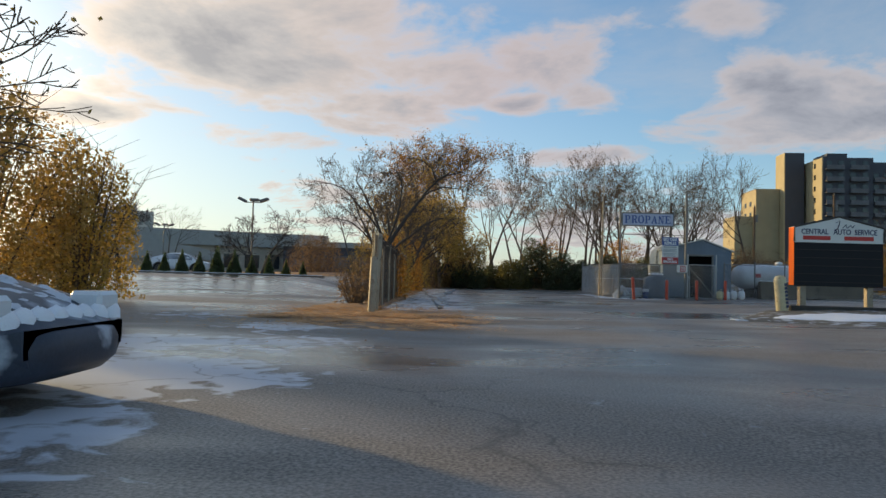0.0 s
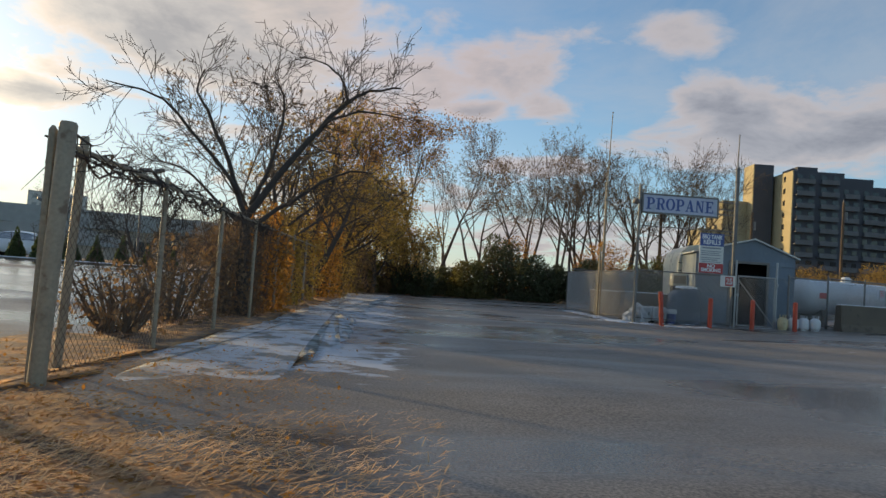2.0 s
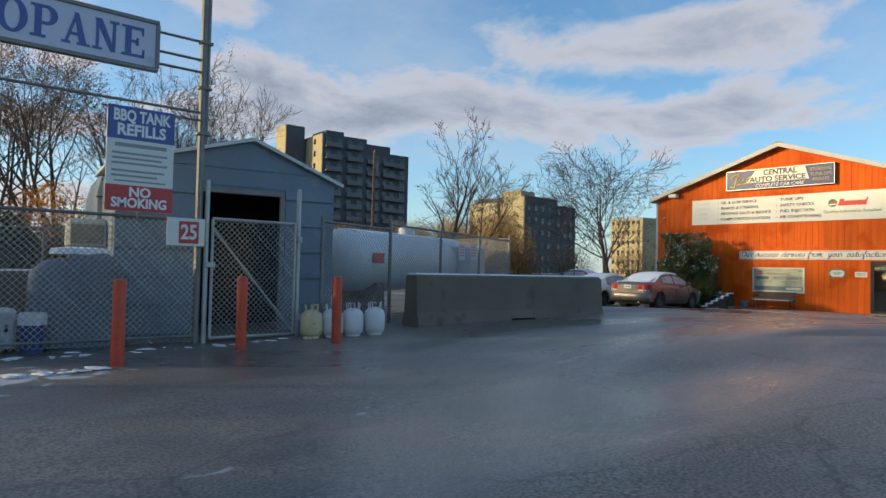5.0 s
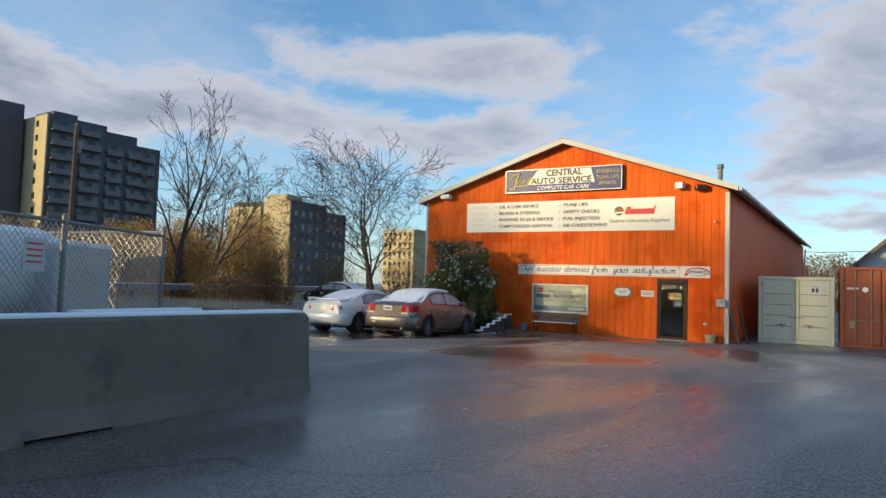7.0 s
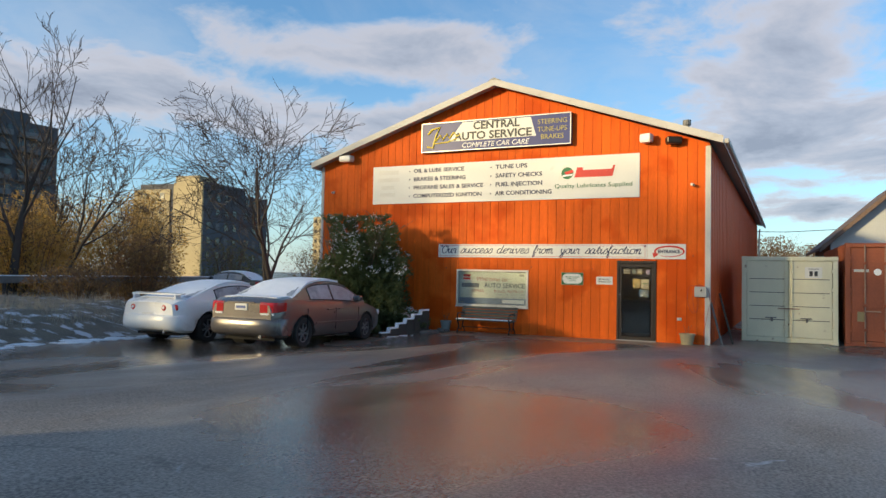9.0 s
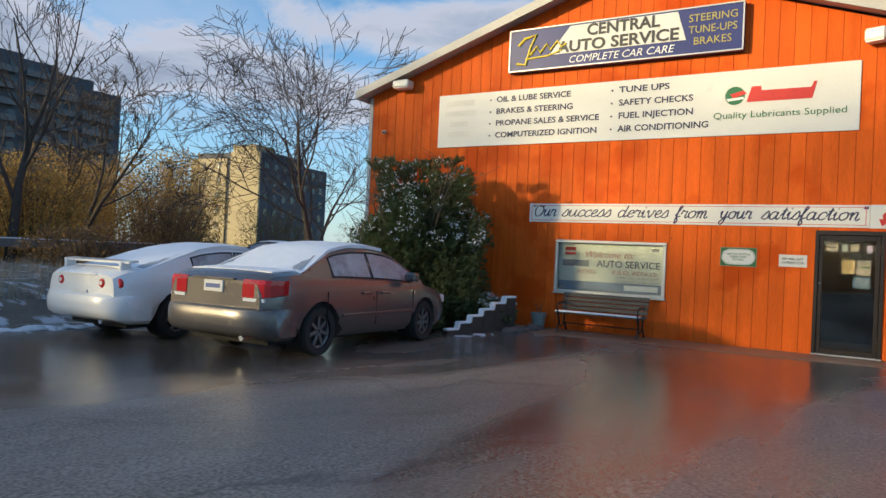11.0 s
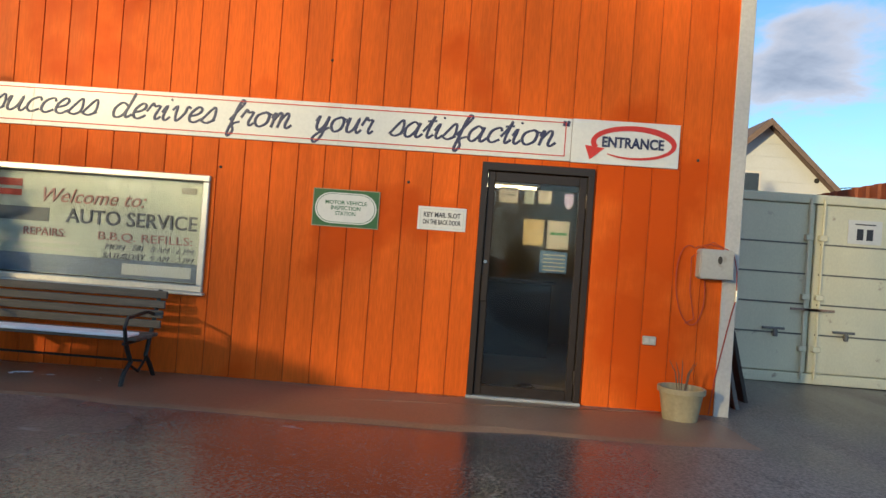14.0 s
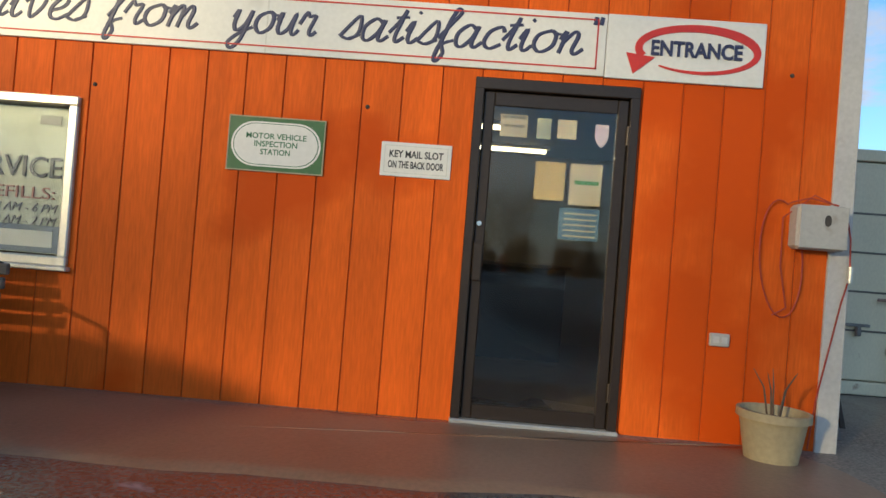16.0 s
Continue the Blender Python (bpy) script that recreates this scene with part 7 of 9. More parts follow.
lay("snowy_bed", [(-0.4, 12.2), (2.2, 10.6), (9.5, 11.5), (10.5, 17.5), (6.5, 19.5), (3.2, 18.2), (1.6, 15.6)], "verge", "snow-dusted bed of dead grass round the roadside sign", "snow bed", 0.03, 0.06, rough=0.03)
lay("snow_patch", [(0.6, 12.6), (2.4, 11.6), (4.6, 11.8), (4.9, 14.0), (3.0, 14.6), (1.4, 13.8)], "snow", "patch of old snow by the roadside sign", "snow", 0.07, 0.05, rough=0.04)
lay("snow_verge", [(12, 37.6), (20.3, 39.0), (26, 40.2), (33, 46), (33, 60), (8, 60), (8, 40)], "verge", "snow-dusted verge of dead grass rising behind the cars", "verge", 0.05, 0.5, step=0.8, rough=0.08, wob=0.6, knee=2)
lay("back_thicket_floor", [(-9.5, 45.5), (-4, 47.5), (3, 45), (9, 40), (20, 42), (20, 75), (-30, 75), (-30, 50)], "litter", "leafy earth under the trees behind the lot", "ground cover", 0.02, 0.25, step=1.5, rough=0.05, wob=0.5)


def snow_lumps(name, label, spots, seed):
    """Ragged leftovers of snow: many small flattened lumps in one sheet of stuff."""
    r = random.Random(seed)
    b = Build()
    for x, y, size in spots:
        a0, sq, turn = r.uniform(0, 6.28), r.uniform(0.35, 0.8), r.uniform(0, 6.28)
        rings = []
        for f, zz in ((1.0, -0.02), (0.9, 0.45), (0.6, 0.85), (0.06, 1.0)):
            ring = []
            for k in range(14):
                a = a0 + 2 * math.pi * k / 14
                rr = size * f * (0.75 + 0.75 * noise.noise((x * 5 + 1.6 * math.cos(a), y * 5 + 1.6 * math.sin(a), seed)))
                px_, py_ = rr * math.cos(a), rr * sq * math.sin(a)
                ring.append((x + px_ * math.cos(turn) - py_ * math.sin(turn), y + px_ * math.sin(turn) + py_ * math.cos(turn), land(x, y) + 0.008 + zz * min(0.03, size * 0.13)))
            rings.append(ring)
        b.loft(rings, True, False)
    me = b.raw(name, "old_snow")
    me.shade_smooth()
    return tagged(new(name, me), label, "snow", kind="stuff")


def along(p, q, n, spread, lo, hi, seed):
    r = random.Random(seed)
    out = []
    for k in range(n):
        f = r.random()
        out.append((p[0] + (q[0] - p[0]) * f + r.gauss(0, spread), p[1] + (q[1] - p[1]) * f + r.gauss(0, spread), lo + (hi - lo) * r.random() ** 2))
    return out


snow_lumps("fence_snow", "ragged lumps of old snow along the yard fence", along((0.75, 35.5), (0.7, 28.3), 190, 0.15, 0.03, 0.22, 1) + along((0.4, 28.3), (1.3, 27.6), 50, 0.22, 0.03, 0.2, 2), 3)
snow_lumps("bollard_snow", "streaks of old snow before the blue shed", along((1.4, 27.1), (2.9, 27.25), 40, 0.07, 0.04, 0.16, 4) + along((2.0, 28.3), (6.0, 28.3), 40, 0.1, 0.03, 0.12, 5), 6)
snow_lumps("verge_snow", "line of old snow along the foot of the verge", along((13.5, 37.4), (20.5, 38.4), 160, 0.13, 0.06, 0.35, 7) + along((20.5, 38.4), (27.5, 39.6), 130, 0.14, 0.06, 0.32, 8), 9)
snow_lumps("bed_snow", "crumbled old snow round the roadside sign", along((0.2, 12.8), (5.5, 12.2), 120, 0.5, 0.05, 0.35, 10), 11)
snow_lumps("kerb_snow", "scraps of old snow beside the stepped wall", along((29.2, 34.6), (29.9, 34.4), 22, 0.12, 0.03, 0.13, 12) + along((31.5, 33.6), (31.6, 32.2), 18, 0.06, 0.02, 0.10, 14), 15)

# dead grass on the verge
verge_tree = BVHTree.FromPolygons([v.co for v in bpy.data.objects["snow_verge"].data.vertices], [p.vertices[:] for p in bpy.data.objects["snow_verge"].data.polygons])
rg_ = random.Random(21)
gb_ = Build()
for k in range(16000):
    f, dpt = rg_.random(), rg_.random() ** 1.4 * 9
    x, y = 12 + 20 * f - 0.25 * dpt + rg_.gauss(0, 0.3), 37.9 + 4.2 * f + dpt
    hit = verge_tree.ray_cast(Vector((x, y, 5)), Vector((0, 0, -1)))[0]
    if hit is None or noise.noise((x * 0.8, y * 0.8, 2.0)) < -0.15:
        continue
    hgt = rg_.uniform(0.08, 0.38)
    dx, dy = rg_.gauss(0, 0.07), rg_.gauss(0, 0.07)
    a = rg_.uniform(0, 6.28)
    wx, wy = 0.007 * math.cos(a), 0.007 * math.sin(a)
    n = len(gb_.v)
    gb_.v += [(x - wx, y - wy, hit.z - 0.02), (x + wx, y + wy, hit.z - 0.02), (x + dx, y + dy, hit.z + hgt)]
    gb_.f.append((n, n + 1, n + 2))
tagged(new("dead_grass", gb_.raw("dead_grass", surf("dead_grass_blade", (0.30, 0.265, 0.21), 0.9, var=0.4, scale=1.0, bump=0))), "brown dead grass standing on the verge", "grass", kind="stuff")

# flattened straw round the fence end
rs_ = random.Random(33)
sb_ = Build()
for k in range(30000):
    if k % 4:
        x, y = rs_.gauss(-8.5, 1.3), rs_.gauss(10.3, 2.0)
    else:
        x, y = rs_.gauss(-7.3, 0.7), rs_.gauss(9.8, 1.0)
    if y < 7.4 or x < -11.0 or x > -5.8 or noise.noise((x * 0.9, y * 1.3, 7.0)) < -0.12 + 0.25 * rs_.random():
        continue
    a = rs_.gauss(0.1, 0.7)
    ln = rs_.uniform(0.05, 0.16)
    dx, dy = ln * math.cos(a), ln * math.sin(a)
    wx, wy = -0.003 * math.sin(a), 0.003 * math.cos(a)
    z = land(x, y) + 0.03 * (x < -6.5) + 0.012 * (x >= -6.5) + 0.02 * rs_.random()
    rise = rs_.uniform(0.0, 0.035)
    n = len(sb_.v)
    sb_.v += [(x - wx, y - wy, z), (x + wx, y + wy, z), (x + 0.6 * dx + wx, y + 0.6 * dy + wy, z + rise), (x + 0.6 * dx - wx, y + 0.6 * dy - wy, z + rise), (x + dx, y + dy, z + 0.7 * rise)]
    sb_.f += [(n, n + 1, n + 2, n + 3), (n + 3, n + 2, n + 4)]
tagged(new("flattened_straw", sb_.raw("flattened_straw", surf("flattened_straw", (0.66, 0.39, 0.19), 0.9, var=0.5, scale=1.4, bump=0))), "flattened dry straw round the fence end", "grass", kind="stuff")

rng = random.Random(5)
lv = Build()
for k in range(14000):
    if k % 3:
        x, y = rng.gauss(-8.8, 1.6), rng.gauss(11.5, 2.2)
    else:
        x, y = rng.gauss(-8.6, 0.7), rng.uniform(13, 44)
    if x > -6.4:
        continue
    p = Vector((x, y, land(x, y) + 0.035 + 0.02 * rng.random()))
    a = Vector((rng.gauss(0, 1), rng.gauss(0, 1), rng.gauss(0, 0.12))).normalized() * rng.uniform(0.013, 0.03)
    c = a.cross(Vector((0.1 * rng.gauss(0, 1), 0.1, 1))).normalized() * 0.014
    n = len(lv.v)
    lv.v += [tuple(p - a), tuple(p + c), tuple(p + a), tuple(p - c)]
    lv.f.append((n, n + 1, n + 2, n + 3))
tagged(new("fallen_leaves", lv.raw("fallen_leaves", "leaf_orange")), "dry orange leaves fallen round the fence end", "leaves", kind="stuff")

# ---- trees ----
def rand_dir(rng):
    return Vector((rng.gauss(0, 1), rng.gauss(0, 1), rng.gauss(0, 1))).normalized()


def leaf(b, p, size, rng, slim=0.6, rise=None):
    a = rand_dir(rng)
    if rise is not None:
        a = (a * 0.7 + rise).normalized()
    a = a * size
    c = a.cross(rand_dir(rng)).normalized() * size * slim
    n = len(b.v)
    b.v += [tuple(p - a), tuple(p + c), tuple(p + a), tuple(p - c)]
    b.f.append((n, n + 1, n + 2, n + 3))


def grow(wood, twig, tips, p, d, length, r, level, spec, rng):
    segs = 5 if level < 2 else 3
    pts, rad = [p.copy()], [r]
    end = r * (0.16 if level == 0 else 0.4 if level < spec["levels"] else 0.3)
    for k in range(segs):
        d = (d + rand_dir(rng) * spec["wob"] + Vector((0, 0, spec["up"] * (0.4 if level == 0 else 1)))).normalized()
        p = p + d * (length / segs)
        pts.append(p.copy())
        rad.append(r + (end - r) * (k + 1) / segs)
    rad = [max(x, spec["min_r"]) for x in rad]
    (wood if level < 2 else twig).tube(pts, rad, (9, 6, 4, 3, 3, 3)[level], level < 1)
    if level >= spec["levels"]:
        tips.append(pts[-1])
        tips.append(pts[len(pts) // 2])
        return
    n = spec["kids"][level]
    for k in range(n):
        f = spec["first"][level] + (1 - spec["first"][level]) * (k + rng.random() * 0.8) / n
        f = min(f, 0.999)
        i = min(int(f * segs), segs - 1)
        q = pts[i].lerp(pts[i + 1], f * segs - i)
        rr = rad[i] + (rad[i + 1] - rad[i]) * (f * segs - i)
        axis_ = (pts[i + 1] - pts[i]).normalized()
        out = axis_.cross(rand_dir(rng)).normalized()
        ang = radians(rng.uniform(*spec["angle"]))
        nd = axis_ * math.cos(ang) + out * math.sin(ang)
        grow(wood, twig, tips, q, nd, length * spec["ratio"] * rng.uniform(0.75, 1.15) * (1.15 - 0.4 * f), rr * spec["thin"], level + 1, spec, rng)
    tips.append(pts[-1])


TALL = dict(angle=(18, 50), kids=(5, 4, 4, 3), first=(0.52, 0.3, 0.2, 0.2), up=0.045, min_r=0.0075)
BASE = dict(levels=4, kids=(7, 5, 4, 3), first=(0.35, 0.25, 0.2, 0.2), angle=(25, 60), ratio=0.55, thin=0.55, wob=0.16, up=0.06, min_r=0.006)


def tree(name, x, y, h, seed, label, trunk_r=0.16, lean=(0, 0), stems=1, leaf_mat=None, leaves=0, leaf_size=0.06, bark="bark", group="", z=None, spread=1.0, wide=1.0, **over):
    rng = random.Random(seed)
    spec = dict(BASE, **over)
    root = thing(name, pose(x, y, land(x, y) if z is None else z), label, "tree", group)
    wood, twig, tips = Build(), Build(), []
    for s in range(stems):
        a = rng.uniform(0, 6.28)
        d = Vector((lean[0] + (0.22 * math.cos(a) if stems > 1 else 0), lean[1] + (0.22 * math.sin(a) if stems > 1 else 0), 1)).normalized()
        p = Vector((0.15 * math.cos(a) * (stems > 1), 0.15 * math.sin(a) * (stems > 1), -0.1))
        grow(wood, twig, tips, p, d, h * rng.uniform(0.5, 0.62) if spec["levels"] > 2 else h, trunk_r * rng.uniform(0.8, 1.1), 0, spec, rng)
    k = h / max(v[2] for v in wood.v + twig.v)
    for b in (wood, twig):
        b.v = [(v[0] * k * wide, v[1] * k * wide, v[2] * k) for v in b.v]
    tips = [Vector((t.x * k * wide, t.y * k * wide, t.z * k)) for t in tips]
    part("trunk", wood.raw("trunk", bark), None, root).data.shade_smooth()
    part("crown", twig.raw("crown", bark if bark != "bark" else "twig"), None, root)
    if leaf_mat and leaves:
        lb = Build()
        for k in range(leaves):
            t = tips[rng.randrange(len(tips))]
            leaf(lb, t + rand_dir(rng) * rng.uniform(0.02, 0.45) * spread, leaf_size * rng.uniform(0.6, 1.4), rng)
        part("leaves", lb.raw("leaves", leaf_mat), None, root)
    return root


def shrub(name, x, y, w_, d_, h, seed, label, leaf_mat, leaves=2500, leaf_size=0.05, stems=14, snow=0, category="shrub", group="", bark="bark_warm", z=None, fill=0.6, taper=0.0, spray=False, ragged=0.3):
    """A many-stemmed bush: stems fanning out, small leaves through an uneven volume."""
    rng = random.Random(seed)
    root = thing(name, pose(x, y, land(x, y) if z is None else z), label, category, group)
    st = Build()
    for k in range(stems):
        a = rng.uniform(0, 6.28)
        r = rng.uniform(0.2, 0.95)
        tip = Vector((w_ / 2 * r * math.cos(a), d_ / 2 * r * math.sin(a), h * rng.uniform(0.6, 1.0)))
        base = Vector((tip.x * 0.25, tip.y * 0.25, -0.05))
        m = base.lerp(tip, 0.5) + Vector((rng.gauss(0, 0.08), rng.gauss(0, 0.08), 0.1 * h))
        st.tube([base, m, tip], [0.022, 0.014, 0.004], 5, False)
        for j in range(5):
            q = m.lerp(tip, rng.random())
            st.tube([q, q + Vector((rng.gauss(0, 0.3), rng.gauss(0, 0.3), rng.uniform(0.05, 0.4))) * (h / 2.5)], [0.008, 0.003], 3, False)
    part("stem", st.raw("stem", bark), None, root)
    lb, sb = Build(), Build()
    made = 0
    while made < leaves:
        p = Vector((rng.uniform(-1, 1), rng.uniform(-1, 1), rng.uniform(0.02, 1)))
        lim = (1 - taper * p.z) * (0.85 + ragged * noise.noise((p.x * 2.2 + seed, p.y * 2.2, p.z * 2.2)) + (ragged - 0.3) * 0.7 * noise.noise((p.x * 6.5, p.y * 6.5 + seed, p.z * 5.0)))
        rad = math.hypot(p.x, p.y)
        if taper == 0:
            rad = math.sqrt(p.x ** 2 + p.y ** 2 + max(0, p.z - 0.35) ** 2 * 1.9)
        if rad > lim or rad < lim * (1 - fill) or noise.noise((p.x * 5 + seed, p.y * 5, p.z * 5)) < -0.25:
            continue
        q = Vector((p.x * w_ / 2, p.y * d_ / 2, p.z * h))
        if spray:
            out = Vector((p.x, p.y, 0.55)).normalized()
            for j in range(5):
                leaf(lb, q + rand_dir(rng) * 0.05, leaf_size * rng.uniform(0.6, 1.4), rng, 0.22, out)
            made += 5
        else:
            leaf(lb, q, leaf_size * rng.uniform(0.6, 1.5), rng)
            made += 1
        if snow and p.z > 0.5 + 0.12 * noise.noise((p.x * 2, p.y * 2, 4.0)) and rad > lim * 0.84 and rng.random() < snow * (0.3 + 1.4 * (noise.noise((p.x * 4 + seed, p.y * 4, p.z * 4)) > 0.1)):
            for j in range(6):
                leaf(sb, q + Vector((rng.gauss(0, 0.03), rng.gauss(0, 0.03), 0.02 + rng.gauss(0, 0.02))), leaf_size * 0.5, rng, 0.4)
    part("foliage", lb.raw("foliage", leaf_mat), None, root)
    if snow:
        part("snow_on_leaves", sb.raw("snow_on_leaves", "snow"), None, root)
    return root


# trees of the fence line
def limb_tree(name, x, y, limbs, seed, label, group, spec):
    """A crooked tree: a few long limbs, (points, radius at each end), with twigs grown along them."""
    rng = random.Random(seed)
    root = thing(name, at(x, y), label, "tree", group)
    wood, twig, tips = Build(), Build(), []
    for pts, r0, r1, dense in limbs:
        pts = [Vector(p) for p in pts]
        fine = []
        for k in range(len(pts) - 1):
            p0, p1, p2, p3 = pts[max(k - 1, 0)], pts[k], pts[k + 1], pts[min(k + 2, len(pts) - 1)]
            for f in (0.0, 0.33, 0.67):
                q = 0.5 * (2 * p1 + (p2 - p0) * f + (2 * p0 - 5 * p1 + 4 * p2 - p3) * f ** 2 + (3 * p1 - p0 - 3 * p2 + p3) * f ** 3)
                fine.append(q + rand_dir(rng) * 0.025)
        fine.append(pts[-1])
        n = len(fine)
        wood.tube(fine, [r0 + (r1 - r0) * k / (n - 1) for k in range(n)], 8)
        long = sum((fine[k + 1] - fine[k]).length for k in range(n - 1))
        for k in range(int(long * dense)):
            f = 0.25 + 0.75 * rng.random()
            i = min(int(f * (n - 1)), n - 2)
            q = fine[i].lerp(fine[i + 1], rng.random())
            ax = (fine[i + 1] - fine[i]).normalized()
            ang = radians(rng.uniform(25, 75))
            nd = ax * math.cos(ang) + ax.cross(rand_dir(rng)).normalized() * math.sin(ang)
            grow(wood, twig, tips, q, nd, rng.uniform(0.45, 1.15), max(0.30 * (r0 + (r1 - r0) * f), 0.008), 2, spec, rng)
    part("trunk", wood.raw("trunk", "bark_dark"), None, root).data.shade_smooth()
    part("crown", twig.raw("crown", "bark_dark"), None, root)
    return root


CROOKED = [
    ([(0.06, 0, -0.1), (0.0, 0, 1.0), (-0.02, 0, 1.95)], 0.13, 0.10, 0),
    ([(-0.02, 0, 1.85), (0.6, 0.1, 2.85), (1.2, 0.2, 3.7), (1.75, 0.3, 4.35), (2.1, 0.4, 4.6), (2.75, 0.5, 4.75)], 0.08, 0.016, 5),
    ([(1.2, 0.2, 3.7), (1.55, 0.1, 3.95), (2.2, 0.0, 4.1), (2.8, -0.1, 4.0)], 0.035, 0.010, 5),
    ([(1.75, 0.3, 4.35), (1.5, 0.4, 4.85), (1.1, 0.5, 5.15), (0.65, 0.5, 5.2)], 0.03, 0.010, 6),
    ([(0.0, 0, 1.85), (-0.45, 0.1, 2.9), (-0.85, 0.2, 3.7), (-1.2, 0.3, 4.3), (-1.1, 0.3, 4.75)], 0.055, 0.012, 5),
    ([(-0.2, 0, 2.35), (-0.8, -0.2, 3.1), (-1.6, -0.4, 3.9), (-2.6, -0.5, 4.15)], 0.045, 0.010, 5),
    ([(0.05, 0, 2.1), (0.35, 0.3, 3.1), (0.45, 0.5, 4.2), (0.2, 0.6, 4.7)], 0.05, 0.012, 8),
    ([(0.1, 0, 1.75), (0.8, 0.3, 2.3), (1.6, 0.5, 2.9), (2.3, 0.6, 3.0)], 0.05, 0.012, 8),
    ([(-0.05, 0.1, 1.7), (-0.7, 0.3, 2.2), (-1.4, 0.4, 2.8), (-2.1, 0.4, 2.9)], 0.04, 0.010, 8),
]
limb_tree("bare_tree", -9.12, 20.9, CROOKED, 11, "bare crooked tree with dark twisting limbs beside the fence", "fence line trees", dict(BASE, wob=0.26, kids=(7, 5, 4, 3), angle=(25, 65), min_r=0.005))
vine = thing("dry_vine", pose(0, 0, 0), "dry vine tangled along the top of the boundary fence", "vine")
vb, rv = Build(), random.Random(77)
for k in range(5):
    ys = np.linspace(12.9, 21.5, 40)
    vb.tube([(-8.64 - 0.018 * (y - 12.9) + rv.gauss(0, 0.05), y, 1.72 + 0.05 * math.sin(y * 2 + k) + rv.gauss(0, 0.05)) for y in ys], 0.010, 4, False)
for k in range(420):
    y = rv.uniform(12.9, 22)
    p = Vector((-8.64 - 0.018 * (y - 12.9) + rv.gauss(0, 0.05), y, 1.72 + rv.gauss(0, 0.07)))
    q = p + Vector((rv.gauss(0, 0.10), rv.gauss(0, 0.14), rv.gauss(-0.08, 0.16)))
    vb.tube([p, p.lerp(q, 0.5) + rand_dir(rv) * 0.03, q], [0.006, 0.004, 0.002], 3, False)
part("stem", vb.raw("stem", "bark_dark"), None, vine)
tree("bare_tree", -9.4, 26.0, 7.0, 12, "bare multi-stemmed tree with pale twigs by the fence", 0.09, (-0.05, 0), 3, "leaf_brown", 500, 0.05, kids=(7, 5, 4, 3), wob=0.2, group="fence line trees")
tree("bare_tree", -9.7, 31.5, 7.6, 13, "bare fence line tree with a few dry leaves", 0.13, (0.05, 0), 2, "leaf_gold", 1500, 0.06, group="fence line trees")
tree("autumn_tree", -9.8, 37.0, 6.0, 14, "tree with dry gold leaves by the fence", 0.14, (0.05, 0), 3, "leaf_gold", 6500, 0.055, group="fence line trees", spread=1.6)
tree("autumn_tree", -10.2, 43.0, 7.0, 15, "tree with thin gold foliage at the lot corner", 0.15, (0, 0), 2, "leaf_ochre", 8500, 0.055, group="fence line trees", spread=1.8)
tree("autumn_tree", -7.7, 44.6, 6.2, 16, "bushy tree with dull gold leaves at the lot corner", 0.11, (-0.1, 0), 3, "leaf_gold", 15000, 0.055, group="fence line trees", spread=1.9, first=(0.2, 0.2, 0.2, 0.2))
tree("autumn_tree", -6.2, 46.4, 4.8, 17, "low tree with ochre leaves beside the thicket", 0.09, (0.05, 0), 3, "leaf_ochre", 10000, 0.055, group="fence line trees", spread=1.7, first=(0.2, 0.2, 0.2, 0.2))
for k, (x, y, w_, h, mat, n) in enumerate(((-9.6, 16.6, 1.4, 0.9, "leaf_brown", 160), (-9.7, 18.8, 1.8, 1.4, "leaf_brown", 420), (-9.35, 20.9, 1.5, 1.9, "leaf_brown", 1500), (-9.2, 22.5, 1.7, 2.4, "leaf_orange", 1800), (-9.4, 25.5, 1.9, 2.8, "leaf_gold", 2200),
                                           (-9.5, 29.0, 2.2, 3.2, "leaf_gold", 2600), (-9.2, 33.0, 2.2, 3.4, "leaf_orange", 2600), (-9.0, 37.5, 2.6, 3.0, "leaf_gold", 1700), (-8.6, 42.0, 2.8, 3.4, "leaf_brown", 2400))):
    shrub("brush", x, y, w_, w_ * 1.5, h, 40 + k, "tangle of dry orange-brown brush along the fence", mat, n * 2, 0.042, 34, category="shrub", group="fence line brush", fill=0.9)

# tall trees behind the lot
tree("tall_tree", -7.2, 53.8, 13.0, 21, "tall slender tree holding orange leaves", 0.14, (0.0, 0), 3, "leaf_orange", 22000, 0.055, group="back trees", spread=1.8, ratio=0.56, **TALL)
tree("tall_tree", -4.2, 55.0, 12.6, 22, "tall slender tree with thin russet crown", 0.13, (0.05, 0), 2, "leaf_brown", 6000, 0.05, group="back trees", spread=1.6, ratio=0.58, **TALL)
proto = tree("tall_tree", 2.2, 57.5, 12.0, 23, "tall bare tree with a thin feathery crown", 0.12, (0, 0), 2, "leaf_brown", 3500, 0.045, group="back trees", spread=1.4, ratio=0.56, **dict(TALL, kids=(4, 4, 3, 3)))
proto2 = tree("tall_tree", 6.9, 59.0, 13.4, 24, "tall bare tree forked low with spreading limbs", 0.14, (0.06, 0), 2, "leaf_brown", 700, 0.05, group="back trees", spread=1.2, ratio=0.56, **dict(TALL, kids=(4, 4, 3, 3)))
proto3 = tree("tall_tree", 15.6, 65.0, 14.6, 25, "tall bare tree with a rounded crown of fine twigs", 0.14, (0, 0), 2, None, 0, group="back trees", ratio=0.56, **dict(TALL, angle=(20, 50), kids=(5, 4, 3, 3)))
tree("tall_tree", 23.4, 64.8, 15.0, 26, "tall bare dark tree with upright limbs", 0.18, (0, 0), 1, None, 0, group="back trees", ratio=0.6, **dict(TALL, angle=(20, 48), kids=(7, 4, 4, 3)))
